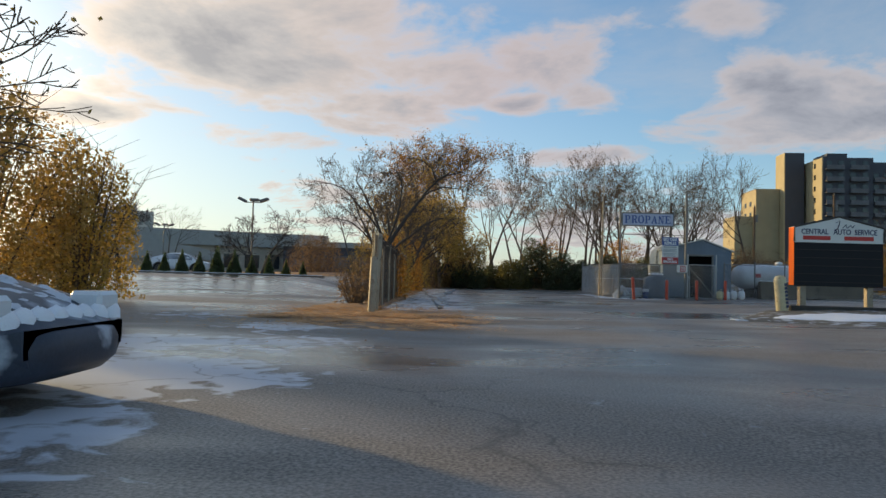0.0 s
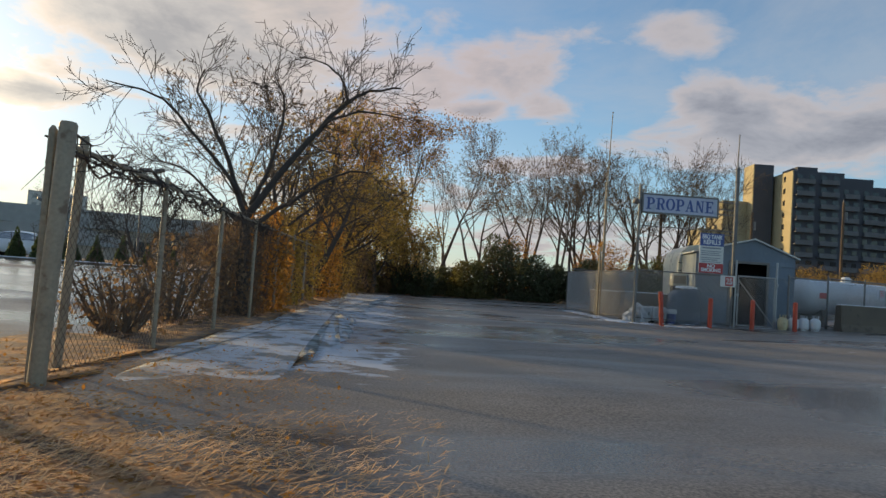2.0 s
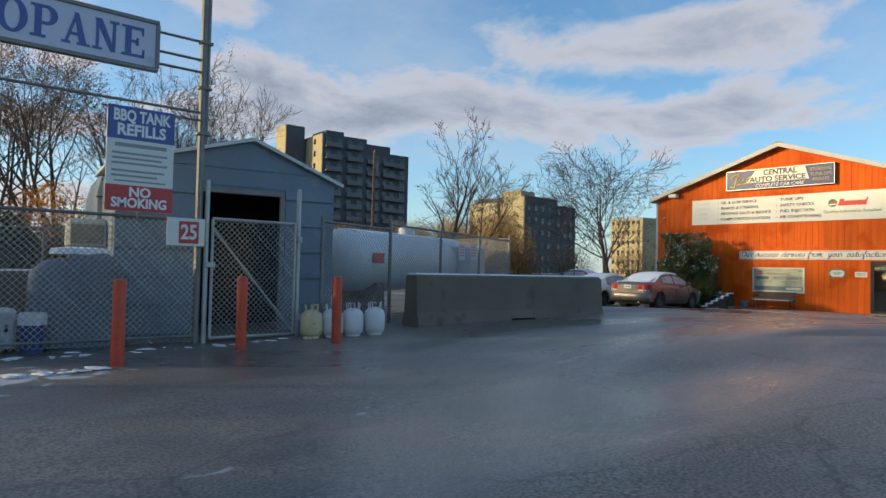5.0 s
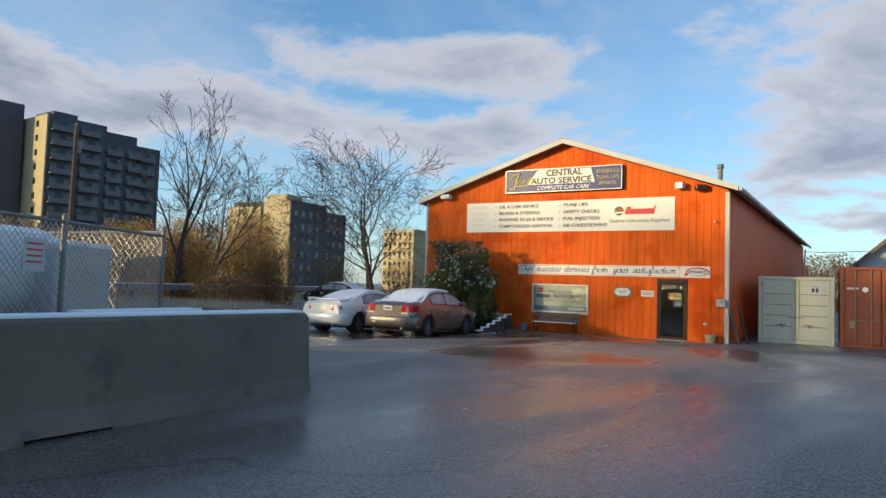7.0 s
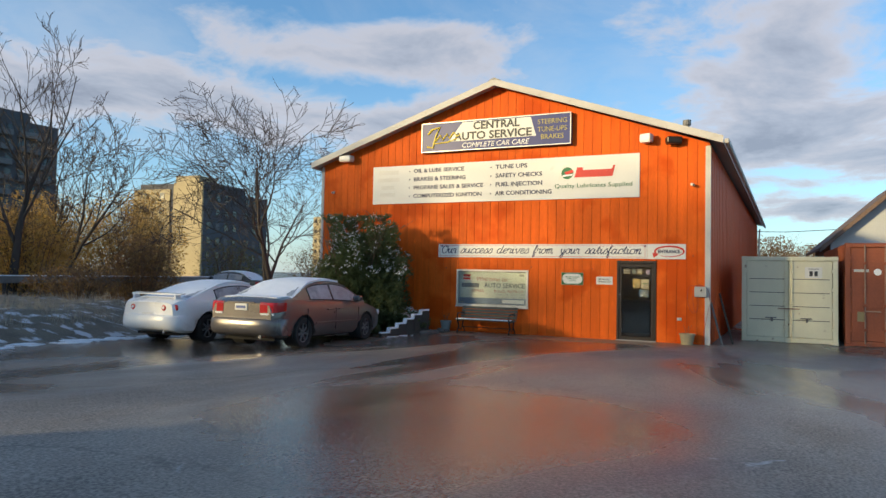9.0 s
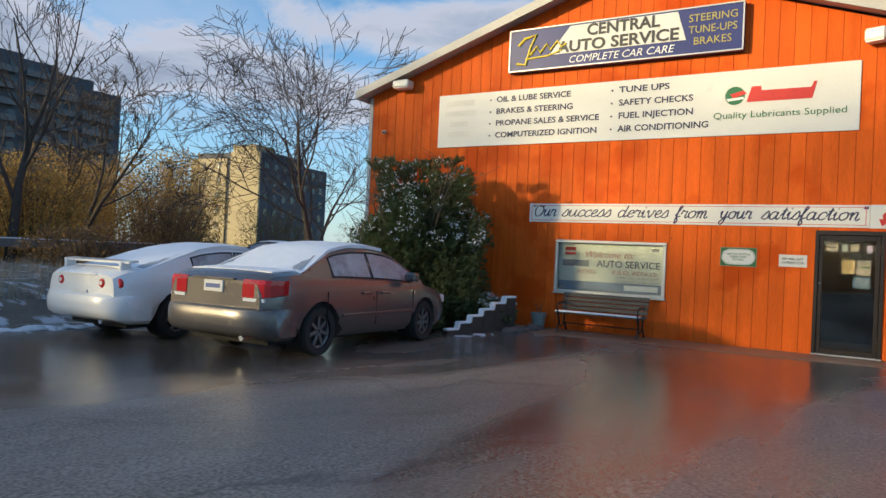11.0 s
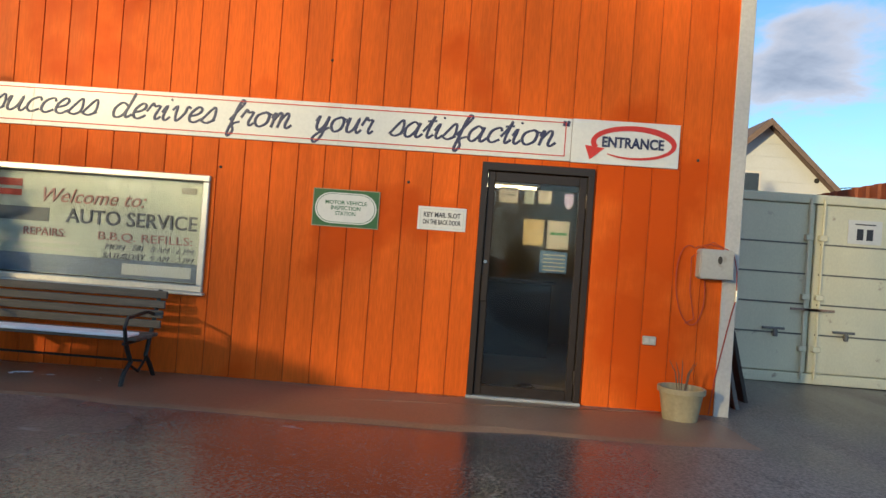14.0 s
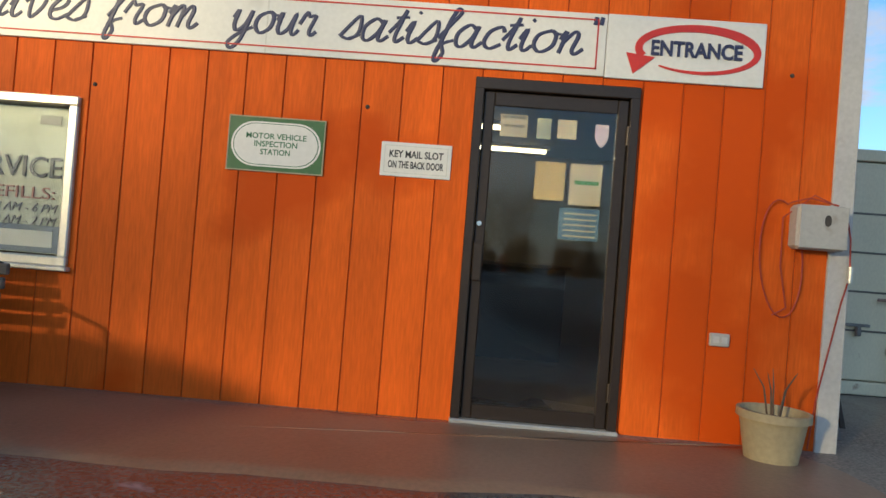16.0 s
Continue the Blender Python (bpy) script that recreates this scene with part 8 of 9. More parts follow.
proto5 = tree("thicket_tree", 8.0, 54.5, 11.2, 27, "bushy bare tree with fine russet twigs", 0.11, (0, 0), 2, "leaf_brown", 1800, 0.042, group="back trees", spread=1.4, angle=(20, 50), min_r=0.007, first=(0.36, 0.2, 0.2, 0.2), kids=(6, 4, 4, 3))
for x, y, rz, s in ((10.4, 57.0, 70, 1.03), (8.4, 61.5, 310, 1.12), (12.4, 54.2, 140, 0.93), (5.4, 58.2, 200, 1.07), (13.2, 58.8, 260, 0.98), (14.8, 55.6, 20, 0.88)):
    copy_thing(proto5, at(x, y, rz) @ Matrix.Scale(s, 4))
for o, x, y, rz, s in ((proto, -0.6, 60, 120, 0.95), (proto, 4.8, 66, 250, 1.05), (proto3, 11.8, 70, 80, 0.85), (proto2, 19.5, 71, 30, 0.95), 
                       (proto2, -12.5, 60, 70, 0.85), (proto, -16.5, 66, 160, 0.8), (proto2, -1.8, 70, 300, 1.0), (proto3, 2.5, 75, 10, 0.95)):
    copy_thing(o, at(x, y, rz) @ Matrix.Scale(s, 4))
for k, (x, y, w_, h, mat, n) in enumerate(((-7.0, 47.5, 3.5, 2.2, "leaf_brown", 2200), (-3.6, 48.6, 4.0, 1.8, "leaf_dark", 3000), (-0.4, 47.6, 3.4, 3.9, "leaf_dark", 3200), (2.8, 46.6, 3.4, 2.3, "leaf_dark", 3200), (5.6, 45.5, 3.4, 2.2, "leaf_brown", 2200),
                                           (-5.5, 52, 4.5, 3.6, "leaf_olive", 2400), (1.0, 52, 5, 4.2, "leaf_orange", 1600), (7.0, 51, 5, 4.2, "leaf_orange", 1800), (11.5, 50, 5, 3.6, "leaf_brown", 1800), (9.0, 46, 4, 3.0, "leaf_olive", 2400),
                                           (14.5, 47, 5, 3.4, "leaf_brown", 2000), (-8.6, 46.4, 3, 2.6, "leaf_olive", 2400), (-5.4, 46.9, 3.2, 1.8, "leaf_dark", 2600), (-2.0, 47.0, 3.2, 2.4, "leaf_olive", 2600), (1.3, 46.0, 3.2, 2.7, "leaf_dark", 3000), (4.4, 45.2, 3.0, 2.6, "leaf_dark", 2800), (7.2, 44.4, 3.2, 2.4, "leaf_olive", 2600), (10.6, 45.6, 3.4, 2.4, "leaf_dark", 2400), (-12.5, 50, 6, 4.5, "leaf_gold", 2600), (-18, 53, 6, 3.5, "leaf_brown", 2200), (19, 50, 6, 3.2, "leaf_brown", 2000))):
    shrub("thicket_bush", x, y, w_, w_ * 0.8, h, 70 + k, {"leaf_dark": "dark evergreen bush at the back of the lot", "leaf_orange": "russet bush among the back trees", "leaf_gold": "gold-leaved bush at the lot corner"}.get(mat, "brown leafless thicket at the back of the lot"), mat, n * 3, 0.055, 24, category="shrub", group="back thicket", fill=0.95)

# trees beyond the propane yard and behind the cars
tree("bare_tree", 32.2, 55.2, 12.3, 35, "bare upright tree with a dark straight stem on the snowy verge", 0.19, (0.0, 0), 1, None, 0, group="verge trees", angle=(22, 50), ratio=0.55, min_r=0.009, first=(0.28, 0.2, 0.2, 0.2), wide=0.95, bark="bark_dark")
tree("bare_tree", 35.6, 57.0, 9.6, 32, "small bare multi-stemmed tree behind the verge", 0.10, (0, 0), 3, None, 0, group="verge trees", min_r=0.009, z=0.3)
tree("bare_tree", 40.3, 47.4, 10.4, 33, "wide bare tree with two trunks and drooping twigs", 0.13, (0, 0), 2, None, 0, group="verge trees", angle=(30, 66), ratio=0.64, kids=(7, 5, 5, 4), first=(0.3, 0.2, 0.2, 0.2), min_r=0.009, wob=0.17, up=0.03, wide=1.05, bark="bark_dark")
tree("bare_tree", 44.5, 51.5, 8.6, 34, "slim bare tree behind the wide one", 0.10, (0.1, 0), 1, None, 0, group="verge trees", min_r=0.007)
for k, (x, y, w_, h, mat, n) in enumerate(((24, 55, 6, 4.2, "leaf_ochre", 3800), (30, 57, 6, 4.4, "leaf_ochre", 4200), (36.5, 60, 7, 5.6, "leaf_ochre", 5200), (42, 60, 7, 6.6, "leaf_ochre", 6000), (39, 55, 5, 3.6, "leaf_brown", 3000), (33.5, 56, 5, 4.6, "leaf_ochre", 5000), (46, 63, 7, 7.0, "leaf_ochre", 7000), (41, 64, 7, 6.2, "leaf_ochre", 6500), (36, 64, 6, 5.6, "leaf_gold", 5000), (27, 58, 5, 4.0, "leaf_ochre", 4000), (49, 58, 7, 4.0, "leaf_olive", 1600), (33, 52, 5, 2.0, "leaf_brown", 1400), (56, 56, 7, 4, "leaf_brown", 1500), (19, 56, 6, 3.6, "leaf_brown", 1600))):
    shrub("verge_brush", x, y, w_, w_ * 0.7, h, 110 + k, "golden-brown leafless brush behind the verge", mat, n * 2, 0.055, 60, category="shrub", group="verge brush", fill=0.95)

far_b = shrub("far_woods", 100, 28, 9, 7, 6.2, 180, "hazy brown leafless woods behind the containers", "leaf_brown", 9000, 0.09, 70, category="woods", group="far woods", fill=0.95)
for k, (x, y, s) in enumerate(((103, 20, 1.05), (98, 36, 0.9), (106, 12, 1.1), (101, 44, 1.0), (110, 3, 1.2), (99, -6, 1.0), (112, 24, 1.3))):
    copy_thing(far_b, at(x, y, 50 * k) @ Matrix.Scale(s, 4))

# cedar beside the shop
shrub("cedar_bush", 30.65, 36.65, 2.25, 3.6, 3.4, 140, "dense dark evergreen bush with snow on its sprays against the shop", "leaf_cedar", 76000, 0.062, 30, 0.26, "shrub", z=-0.3, fill=0.75, spray=True, ragged=0.5)

# brush at the roadside by the first lot
shrub("roadside_bush", -16.2, 13.6, 3.4, 3.4, 4.2, 150, "tall bush with thin gold leaves", "leaf_gold", 13000, 0.042, 50, category="shrub", fill=0.9)
shrub("roadside_bush", -17.4, 11.2, 5.0, 5.0, 5.8, 151, "tall bush with fading gold leaves", "leaf_ochre", 22000, 0.045, 50, category="shrub", fill=0.9)
tree("bare_tree", -18.4, 7.0, 7.4, 152, "bare roadside tree reaching over the lane", 0.16, (0.25, 0.05), 1, "leaf_olive", 160, 0.06, min_r=0.007, wide=1.3)

# clipped conifers along the far lot
cone_spec = [(-24.2 + 0.98 * k, 35.05 + 0.085 * k, h) for k, h in enumerate((1.3, 1.25, 1.4, 1.3, 1.7, 1.5, 1.2, 1.25, 1.0, 0.9))]
proto_c = shrub("conifer", cone_spec[0][0], cone_spec[0][1], 0.86, 0.86, 1.3, 160, "small dark clipped conifer along the far lot", "leaf_green", 3600, 0.042, 4, category="tree", group="row of conifers", fill=0.9, taper=0.93)
for k, (x, y, h) in enumerate(cone_spec[1:]):
    copy_thing(proto_c, at(x, y, k * 50) @ Matrix.Scale(h / 1.3, 4))
tree("bare_tree", -21.5, 48.3, 5.4, 301, "wide bare tree beside the lot lamp", 0.12, (0, 0), 2, None, 0, group="far lot trees", angle=(30, 68), ratio=0.62, kids=(7, 5, 4, 3), first=(0.3, 0.2, 0.2, 0.2), min_r=0.012, wide=1.1, bark="bark_dark")
tree("bare_tree", -23.4, 30.2, 4.0, 302, "low spreading bare tree at the edge of the far lot", 0.11, (0, 0), 1, None, 0, group="far lot trees", angle=(35, 70), ratio=0.66, kids=(8, 5, 4, 3), first=(0.35, 0.2, 0.2, 0.2), min_r=0.008, wide=1.15, bark="bark_dark")
for k, x in enumerate((-37.5, -33.0, -29.0)):
    shrub("hedge", x, 37.5 - 0.4 * k, 5.0, 1.6, 1.5, 310 + k, "low russet hedge along the far lot", "leaf_brown", 5000, 0.05, 40, category="hedge", group="far hedge", fill=0.95)
for k, (x, y, s) in enumerate(((-36, 66, 0.5), (-50, 66, 0.6), (-60, 60, 0.6))):
    copy_thing(proto3, at(x, y, 77 * k) @ Matrix.Scale(s, 4))

shrub("low_juniper", 30.9, 35.0, 1.6, 1.3, 0.55, 171, "low dark juniper dusted with snow in the planting bed", "leaf_green", 3000, 0.035, 10, 0.3, "shrub", z=-0.15, fill=0.95)
shrub("low_juniper", 29.6, 35.7, 1.1, 1.0, 0.45, 172, "low dark juniper dusted with snow in the planting bed", "leaf_green", 2200, 0.035, 8, 0.3, "shrub", z=-0.25, fill=0.95)

# ---- far buildings ----
def facade(parent, x0, x1, y, z0, floors, fh, cols, mat_slab, balcony=True, name="window", pane_h=1.5, jut=1.2):
    """Rows of windows and balconies on the side that faces -y."""
    step = (x1 - x0) / cols
    for f in range(floors):
        z = z0 + f * fh
        for c in range(cols):
            xa = x0 + c * step
            part(name, Build().box(xa + step * 0.15, xa + step * 0.62, y - 0.10, y + 0.05, z + 0.8, z + 0.8 + pane_h), "pane_dark", parent)
            if balcony and c % 2 == 0:
                part("balcony", Build().box(xa + 0.1, xa + step * 1.5, y - jut, y, z, z + 0.22).box(xa + 0.1, xa + step * 1.5, y - jut, y - jut + 0.1, z + 0.22, z + 1.15), mat_slab, parent)


tw = thing("apartment_tower", pose(69.0, 135.0, 0.0, 0, 0, -5) @ Matrix.Scale(0.8, 4), "apartment tower with balconies, its sunlit side coloured buff and shaded front dark", "building", "far buildings")
# fronts coloured dark as shaded, -x sides buff as sunlit
part("block", Build().box(0.3, 12.5, 0.05, 16, 0, 34.2), "brick_dark_shaded", tw)
part("block", Build().box(12.5, 20.0, 0.8, 16, 0, 33.2), "brick_dark_shaded", tw)
part("block", Build().box(20.0, 26.6, 2.0, 16, 0, 31.6), "brick_dark_shaded", tw)
part("end_wall", Build().box(0.0, 0.3, 0.0, 16, 0, 34.2), "brick_yellow_lit", tw, "end wall coloured buff as the sunlit side")
part("stair_block", Build().box(-5.5, -0.6, 9, 15, 0, 37.0), "brick_dark_shaded", tw)
part("stair_side", Build().box(-5.75, -5.5, 9, 15, 0, 37.0), "brick_yellow_lit", tw)
part("low_wing", Build().box(-12, -5.8, 12, 24, 0, 27.5), "brick_yellow_lit", tw)
part("low_wing", Build().box(-17, -12, 14, 24, 0, 20), "brick_yellow_lit", tw)
part("roof_house", Build().box(3, 8, 4, 12, 34.2, 36.0), "brick_dark_shaded", tw)
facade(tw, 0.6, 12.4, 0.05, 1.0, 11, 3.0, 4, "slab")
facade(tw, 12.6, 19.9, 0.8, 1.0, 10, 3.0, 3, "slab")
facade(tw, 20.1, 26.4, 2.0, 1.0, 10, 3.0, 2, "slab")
for f in range(11):
    for yy in (3.5, 11):
        part("window", Build().box(-0.06, 0.05, yy, yy + 1.1, 1.9 + 3 * f, 3.2 + 3 * f), "pane_dark", tw)
for f in range(8):
    for yy in (15.5, 19.5):
        part("window", Build().box(-12.08, -11.95, yy, yy + 1.4, 1.9 + 3 * f, 3.3 + 3 * f), "pane_dark", tw)

md = thing("apartment_block", pose(84.0, 95.2, -0.05, 0, 0, 5) @ Matrix.Scale(0.8, 4), "mid-rise block, its sunlit side coloured buff and shaded windowed front dark", "building", "far buildings")
# sun on the end walls and shade on the front are put into the colours
part("block", Build().box(0.3, 12.0, 0, 14, 0, 17.0), "brick_dark_shaded", md)
part("block", Build().box(12.0, 20.5, 0.8, 14, 0, 16.2), "brick_dark_shaded", md)
part("end_wall", Build().box(-0.1, 0.3, -0.05, 6.2, 0, 17.1), "brick_yellow_lit", md, "end wall with the sunlight put into its buff colour")
part("end_wall", Build().box(-0.1, 0.3, 7.0, 15.0, 0, 16.0), "brick_yellow_lit", md, "end wall with the sunlight put into its buff colour")
part("recess", Build().box(0.15, 0.3, 6.2, 7.0, 0, 16), "brick_dark_shaded", md)
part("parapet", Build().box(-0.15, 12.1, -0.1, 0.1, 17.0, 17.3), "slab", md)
part("roof_house", Build().box(0.2, 5.0, 1, 6, 17.0, 18.3), "brick_yellow_lit", md)
for f in range(6):
    for c in range(8):
        part("window", Build().box(1.2 + c * 2.4, 2.2 + c * 2.4, -0.08 if c < 4 else 0.72, 0.05 if c < 4 else 0.85, 1.2 + 2.6 * f, 2.4 + 2.6 * f), "slab" if (c * 7 + f * 3) % 4 == 0 else "pane_dark", md)
    for yy in (8.2, 11.8):
        part("window", Build().box(-0.18, -0.08, yy, yy + 1.0, 1.3 + 2.6 * f, 2.4 + 2.6 * f), "pane_dark", md)

sb = thing("apartment_block", pose(181.0, 146.0, -0.4, 0, 0, -100), "distant pale sunlit apartment block with rows of balconies", "building", "far buildings")
part("block", Build().box(0, 13, 0, 12, 0, 18.5), "brick_yellow_lit", sb)
facade(sb, 0.3, 12.7, 0, 0.4, 6, 3.0, 6, "brick_yellow_lit", True, jut=0.5)

lb_ = thing("low_building", pose(-63.5, 86.0, 0, 0, 0, 23.5), "long low grey building with a roof house beyond the far lot", "building", "far buildings")
part("wall", Build().box(0, 40, 0, 22, 0, 4.4), "low_wall", lb_)
part("roof_edge", Build().box(-0.6, 40.6, -0.6, 22.6, 4.4, 6.6), "low_roof", lb_)
for k in range(13):
    part("window", Build().box(1.2 + 3 * k, 3.3 + 3 * k, -0.08, 0.02, 1.2, 3.2), "pane_dark", lb_)
fb = thing("office_block", pose(-205.0, 373.0, 0, 0, 0, 29), "distant flat-roofed block above the low building, paled by haze in its colour", "building", "far buildings")
# distance haze put into the pale wall colour and the low-contrast windows
part("wall", Build().box(0, 28.0, 0, 20, 0, 33.5), "hazed_block", fb)
part("roof_house", Build().box(10.0, 19.0, 3, 12, 33.5, 37.0), "hazed_block", fb)
for f in range(3):
    for c in range(7):
        part("window", Build().box(2.0 + 3.6 * c, 4.3 + 3.6 * c, -0.15, 0.05, 21.5 + 4 * f, 23.3 + 4 * f), "low_roof", fb)
lb2 = thing("low_building", pose(-27.5, 96.0, 0, 0, 0, 5), "low dark flat-roofed building behind the trees", "building", "far buildings")
part("wall", Build().box(-4, 10, 0, 12, 0, 4.6), "brick_dark_shaded", lb2)
part("roof_edge", Build().box(-4.4, 10.4, -0.4, 12.4, 4.6, 5.4), "low_roof", lb2)
for k in range(4):
    part("window", Build().box(-3 + 3.2 * k, -1 + 3.2 * k, -0.08, 0.02, 1.6, 3.4), "slab", lb2)
arch = thing("canopy_hall", pose(-43.0, 79.0, 0, 0, 0, 23), "pale arched canopy before the low building", "building", "far buildings")
part("roof", Build().prism([(8 * math.cos(a), 2.0 + 2.0 * math.sin(a)) for a in np.linspace(0, math.pi, 15)], 0, 6), "low_roof", arch)
part("wall", Build().box(-7.6, 7.6, 0.4, 5.6, 0, 2.0), "low_wall", arch)

kerb = thing("far_kerb", pose(-28.5, 33.75, 0.60, 0, 0, 4.9), "snow-edged kerb along the conifers", "kerb")
part("kerb_stone", Build().cbox(0, 14.6, -0.12, 0.12, -0.15, 0.10, 0.03), "concrete", kerb)
part("snow_cap", Build().cbox(0, 14.4, 0.05, 0.75, -0.02, 0.12, 0.05), "snow", kerb)

lp = thing("lot_lamp", pose(-23.9, 54.2, 0), "tall lot lamp with three floodlight heads", "lamp post", "lot lamps")
part("pole", Build().tube([(0, 0, -0.2), (0, 0, 6.9)], [0.1, 0.06], 10), "galv", lp)
part("cross_arm", Build().cyl((-0.75, 0, 6.75), (0.75, 0, 6.75), 0.04, n=8), "galv", lp)
for x, r in ((-0.95, 25), (0.1, 0), (0.95, -20)):
    part("lamp_head", Build().cbox(-0.38, 0.38, -0.25, 0.25, -0.11, 0.13, 0.05, pose(x, 0, 6.95, 0, r, 0)), "galv", lp)
copy_thing(lp, pose(-40, 74, 0, 0, 0, 40) @ Matrix.Scale(0.85, 4))
for x, y, h in ((29.2, 60.3, 9.9), (22.5, 62, 8.6), (12.5, 56, 7.5)):
    up_ = thing("utility_pole", at(x, y), "weathered wooden utility pole with a transformer", "pole", "utility poles")
    part("pole", Build().tube([(0, 0, -0.2), (0.03, 0, h)], [0.14, 0.09], 10), "bark_warm", up_)
    part("transformer", Build().cyl((0.2, 0, h - 1.5), (0.2, 0, h - 0.8), 0.16, n=12), "galv", up_)
    part("insulator", Build().cyl((0.03, 0, h), (0.03, 0, h + 0.18), 0.05, n=8), "galv", up_)

rail = thing("guard_rail", pose(18.5, 52.5, 0.25, 0, 0, 8), "snow-topped guard rail behind the verge", "guard rail")
for k in range(12):
    part("post", Build().cbox(k * 2.6 - 0.06, k * 2.6 + 0.06, -0.06, 0.06, -0.3, 0.7, 0.01), "timber", rail)
part("beam", Build().cbox(-0.3, 29, -0.1, -0.06, 0.4, 0.7, 0.015), "galv", rail)
part("snow_cap", Build().cbox(-0.3, 29, -0.12, -0.02, 0.7, 0.75, 0.02), "snow", rail)

# ---- cars ----
def smooth_at(x, table):
    xs, vs = zip(*table)
    return float(np.mean(np.interp(x + np.linspace(-0.09, 0.09, 9), xs, vs)))


def car(name, m, label, paint, L=4.8, Wd=1.78, deck=None, roof=None, belt=None, wheel_x=(-1.38, 1.36), wheel_r=0.325, green=(-1.75, 1.35), roof_w=0.56, lamps="wide", spoiler=False, snow_cover=True, plate=True, group="", heavy=False):
    """A car along +x, its wheels on z 0: lofted lower body, greenhouse with panes, wheels, lamps, bumpers and snow."""
    c = thing(name, m, label, "car", group)
    h = Wd / 2
    deck = deck or [(-2.4, 0.86), (-2.3, 0.98), (-1.75, 1.0), (-1.2, 0.97), (0.6, 0.95), (1.35, 0.94), (2.1, 0.80), (2.4, 0.62)]
    plan = [(-L / 2, 0.80), (-L / 2 + 0.08, 0.93), (-L / 2 + 0.4, 0.985), (-0.9, 1.0), (1.0, 1.0), (L / 2 - 0.5, 0.96), (L / 2 - 0.12, 0.84), (L / 2, 0.62)]
    low = [(-L / 2, 0.34), (-L / 2 + 0.2, 0.24), (L / 2 - 0.3, 0.20), (L / 2, 0.30)]
    xs = sorted(set([round(v, 3) for v in np.linspace(-L / 2, L / 2, 49)]))
    rings = []
    for x in xs:
        w_, zt, zb = h * smooth_at(x, plan), smooth_at(x, deck), smooth_at(x, low)
        half = [(0.0, zb), (w_ * 0.86, zb), (w_ * 0.97, zb + 0.10), (w_, zb + 0.25), (w_, (zb + zt) / 2 + 0.03), (w_ * 0.985, zt - 0.14), (w_ * 0.93, zt - 0.03), (w_ * 0.80, zt + 0.005), (w_ * 0.4, zt + 0.02), (0.0, zt + 0.025)]
        # wheel arches lift the sill
        for wx in wheel_x:
            d = abs(x - wx)
            if d < wheel_r + 0.06:
                lift = math.sqrt(max((wheel_r + 0.07) ** 2 - d * d, 0)) + wheel_r
                half = [(y_, max(z_, min(lift, zt - 0.16)) if y_ > w_ * 0.8 and z_ < lift else z_) for y_, z_ in half]
        rings.append([(x, y_, z_) for y_, z_ in half] + [(x, -y_, z_) for y_, z_ in reversed(half[1:-1])])
    body = part("body", Build().loft(rings), paint, c, smooth=38)
    # greenhouse
    g0, g1 = green
    roof = roof or [(g0, 0.98), (g0 + 0.75, 1.36), (g0 + 1.2, 1.43), (g0 + 1.7, 1.445), (g1 - 0.95, 1.40), (g1 - 0.75, 1.345), (g1, 0.97)]
    xs = sorted(set([round(v, 3) for v in np.linspace(g0, g1, 27)] + [round(p[0], 3) for p in roof]))
    rings = []
    for x in xs:
        zt, zb = smooth_at(x, roof), smooth_at(x, deck) - 0.03
        s = min(1, max(0, (zt - zb) / 0.48))
        wb = h * 0.90
        wt_ = wb + (h * (roof_w / 0.56) * 0.66 - wb) * s
        half = [(0, zb), (wb, zb), (wb + (wt_ - wb) * 0.5, zb + (zt - zb) * 0.5), (wt_, zt - 0.05 * s), (wt_ * 0.88, zt - 0.012 * s), (wt_ * 0.4, zt + 0.012 * s), (0, zt + 0.016 * s)]
        rings.append([(x, y_, z_) for y_, z_ in half] + [(x, -y_, z_) for y_, z_ in reversed(half[1:-1])])
    part("cabin", Build().loft(rings), paint, c, smooth=38)

    def pane_side(x0, x1, sgn, levels=(0.12, 0.5, 0.86), off=0.016):
        b = Build()
        ringsp = []
        for x in np.linspace(x0, x1, 9):
            zt, zb = smooth_at(x, roof), smooth_at(x, deck) - 0.03
            s = min(1, max(0, (zt - zb) / 0.48))
            wb = h * 0.90
            wt_ = wb + (h * (roof_w / 0.56) * 0.66 - wb) * s
            row = []
            for f in levels:
                y_ = wb + (wt_ - wb) * f
                z_ = zb + (zt - 0.05 * s - zb) * f
                row.append((x, sgn * (y_ + off), z_ + 0.002))
            row += [(p[0], p[1] - sgn * 0.012, p[2]) for p in reversed(row)]
            ringsp.append(row)
        return b.loft(ringsp)

    xr = g0 + (roof[1][0] - g0) * 0.72
    xf = g1 - (g1 - roof[-2][0]) * 0.45
    mid = (xr + xf) / 2 - 0.05
    for sgn in (1, -1):
        for xa, xb in ((xr + 0.12, mid - 0.04), (mid + 0.04, xf - 0.05)):
            part("window_trim", pane_side(xa - 0.028, xb + 0.028, sgn, (0.07, 0.5, 0.92), 0.010), "rubber", c)
            part("side_window", pane_side(xa, xb, sgn), "car_glass", c)

    def pane_end(i0, i1):
        (xa, za), (xb, zb) = roof[i0], roof[i1]
        v = []
        for f in (0.1, 0.93):
            x, z = xa + (xb - xa) * f, za + (zb - za) * f
            lowf = f if za < zb else 1 - f
            wy = h * (0.83 - 0.26 * lowf)
            for y_ in (-wy, -wy * 0.5, 0, wy * 0.5, wy):
                v.append((x, y_, z + 0.022 + 0.012 * (1 - (y_ / wy) ** 2)))
        f = [(i, i + 1, i + 6, i + 5) for i in range(4)]
        b = Build().add(v, f)
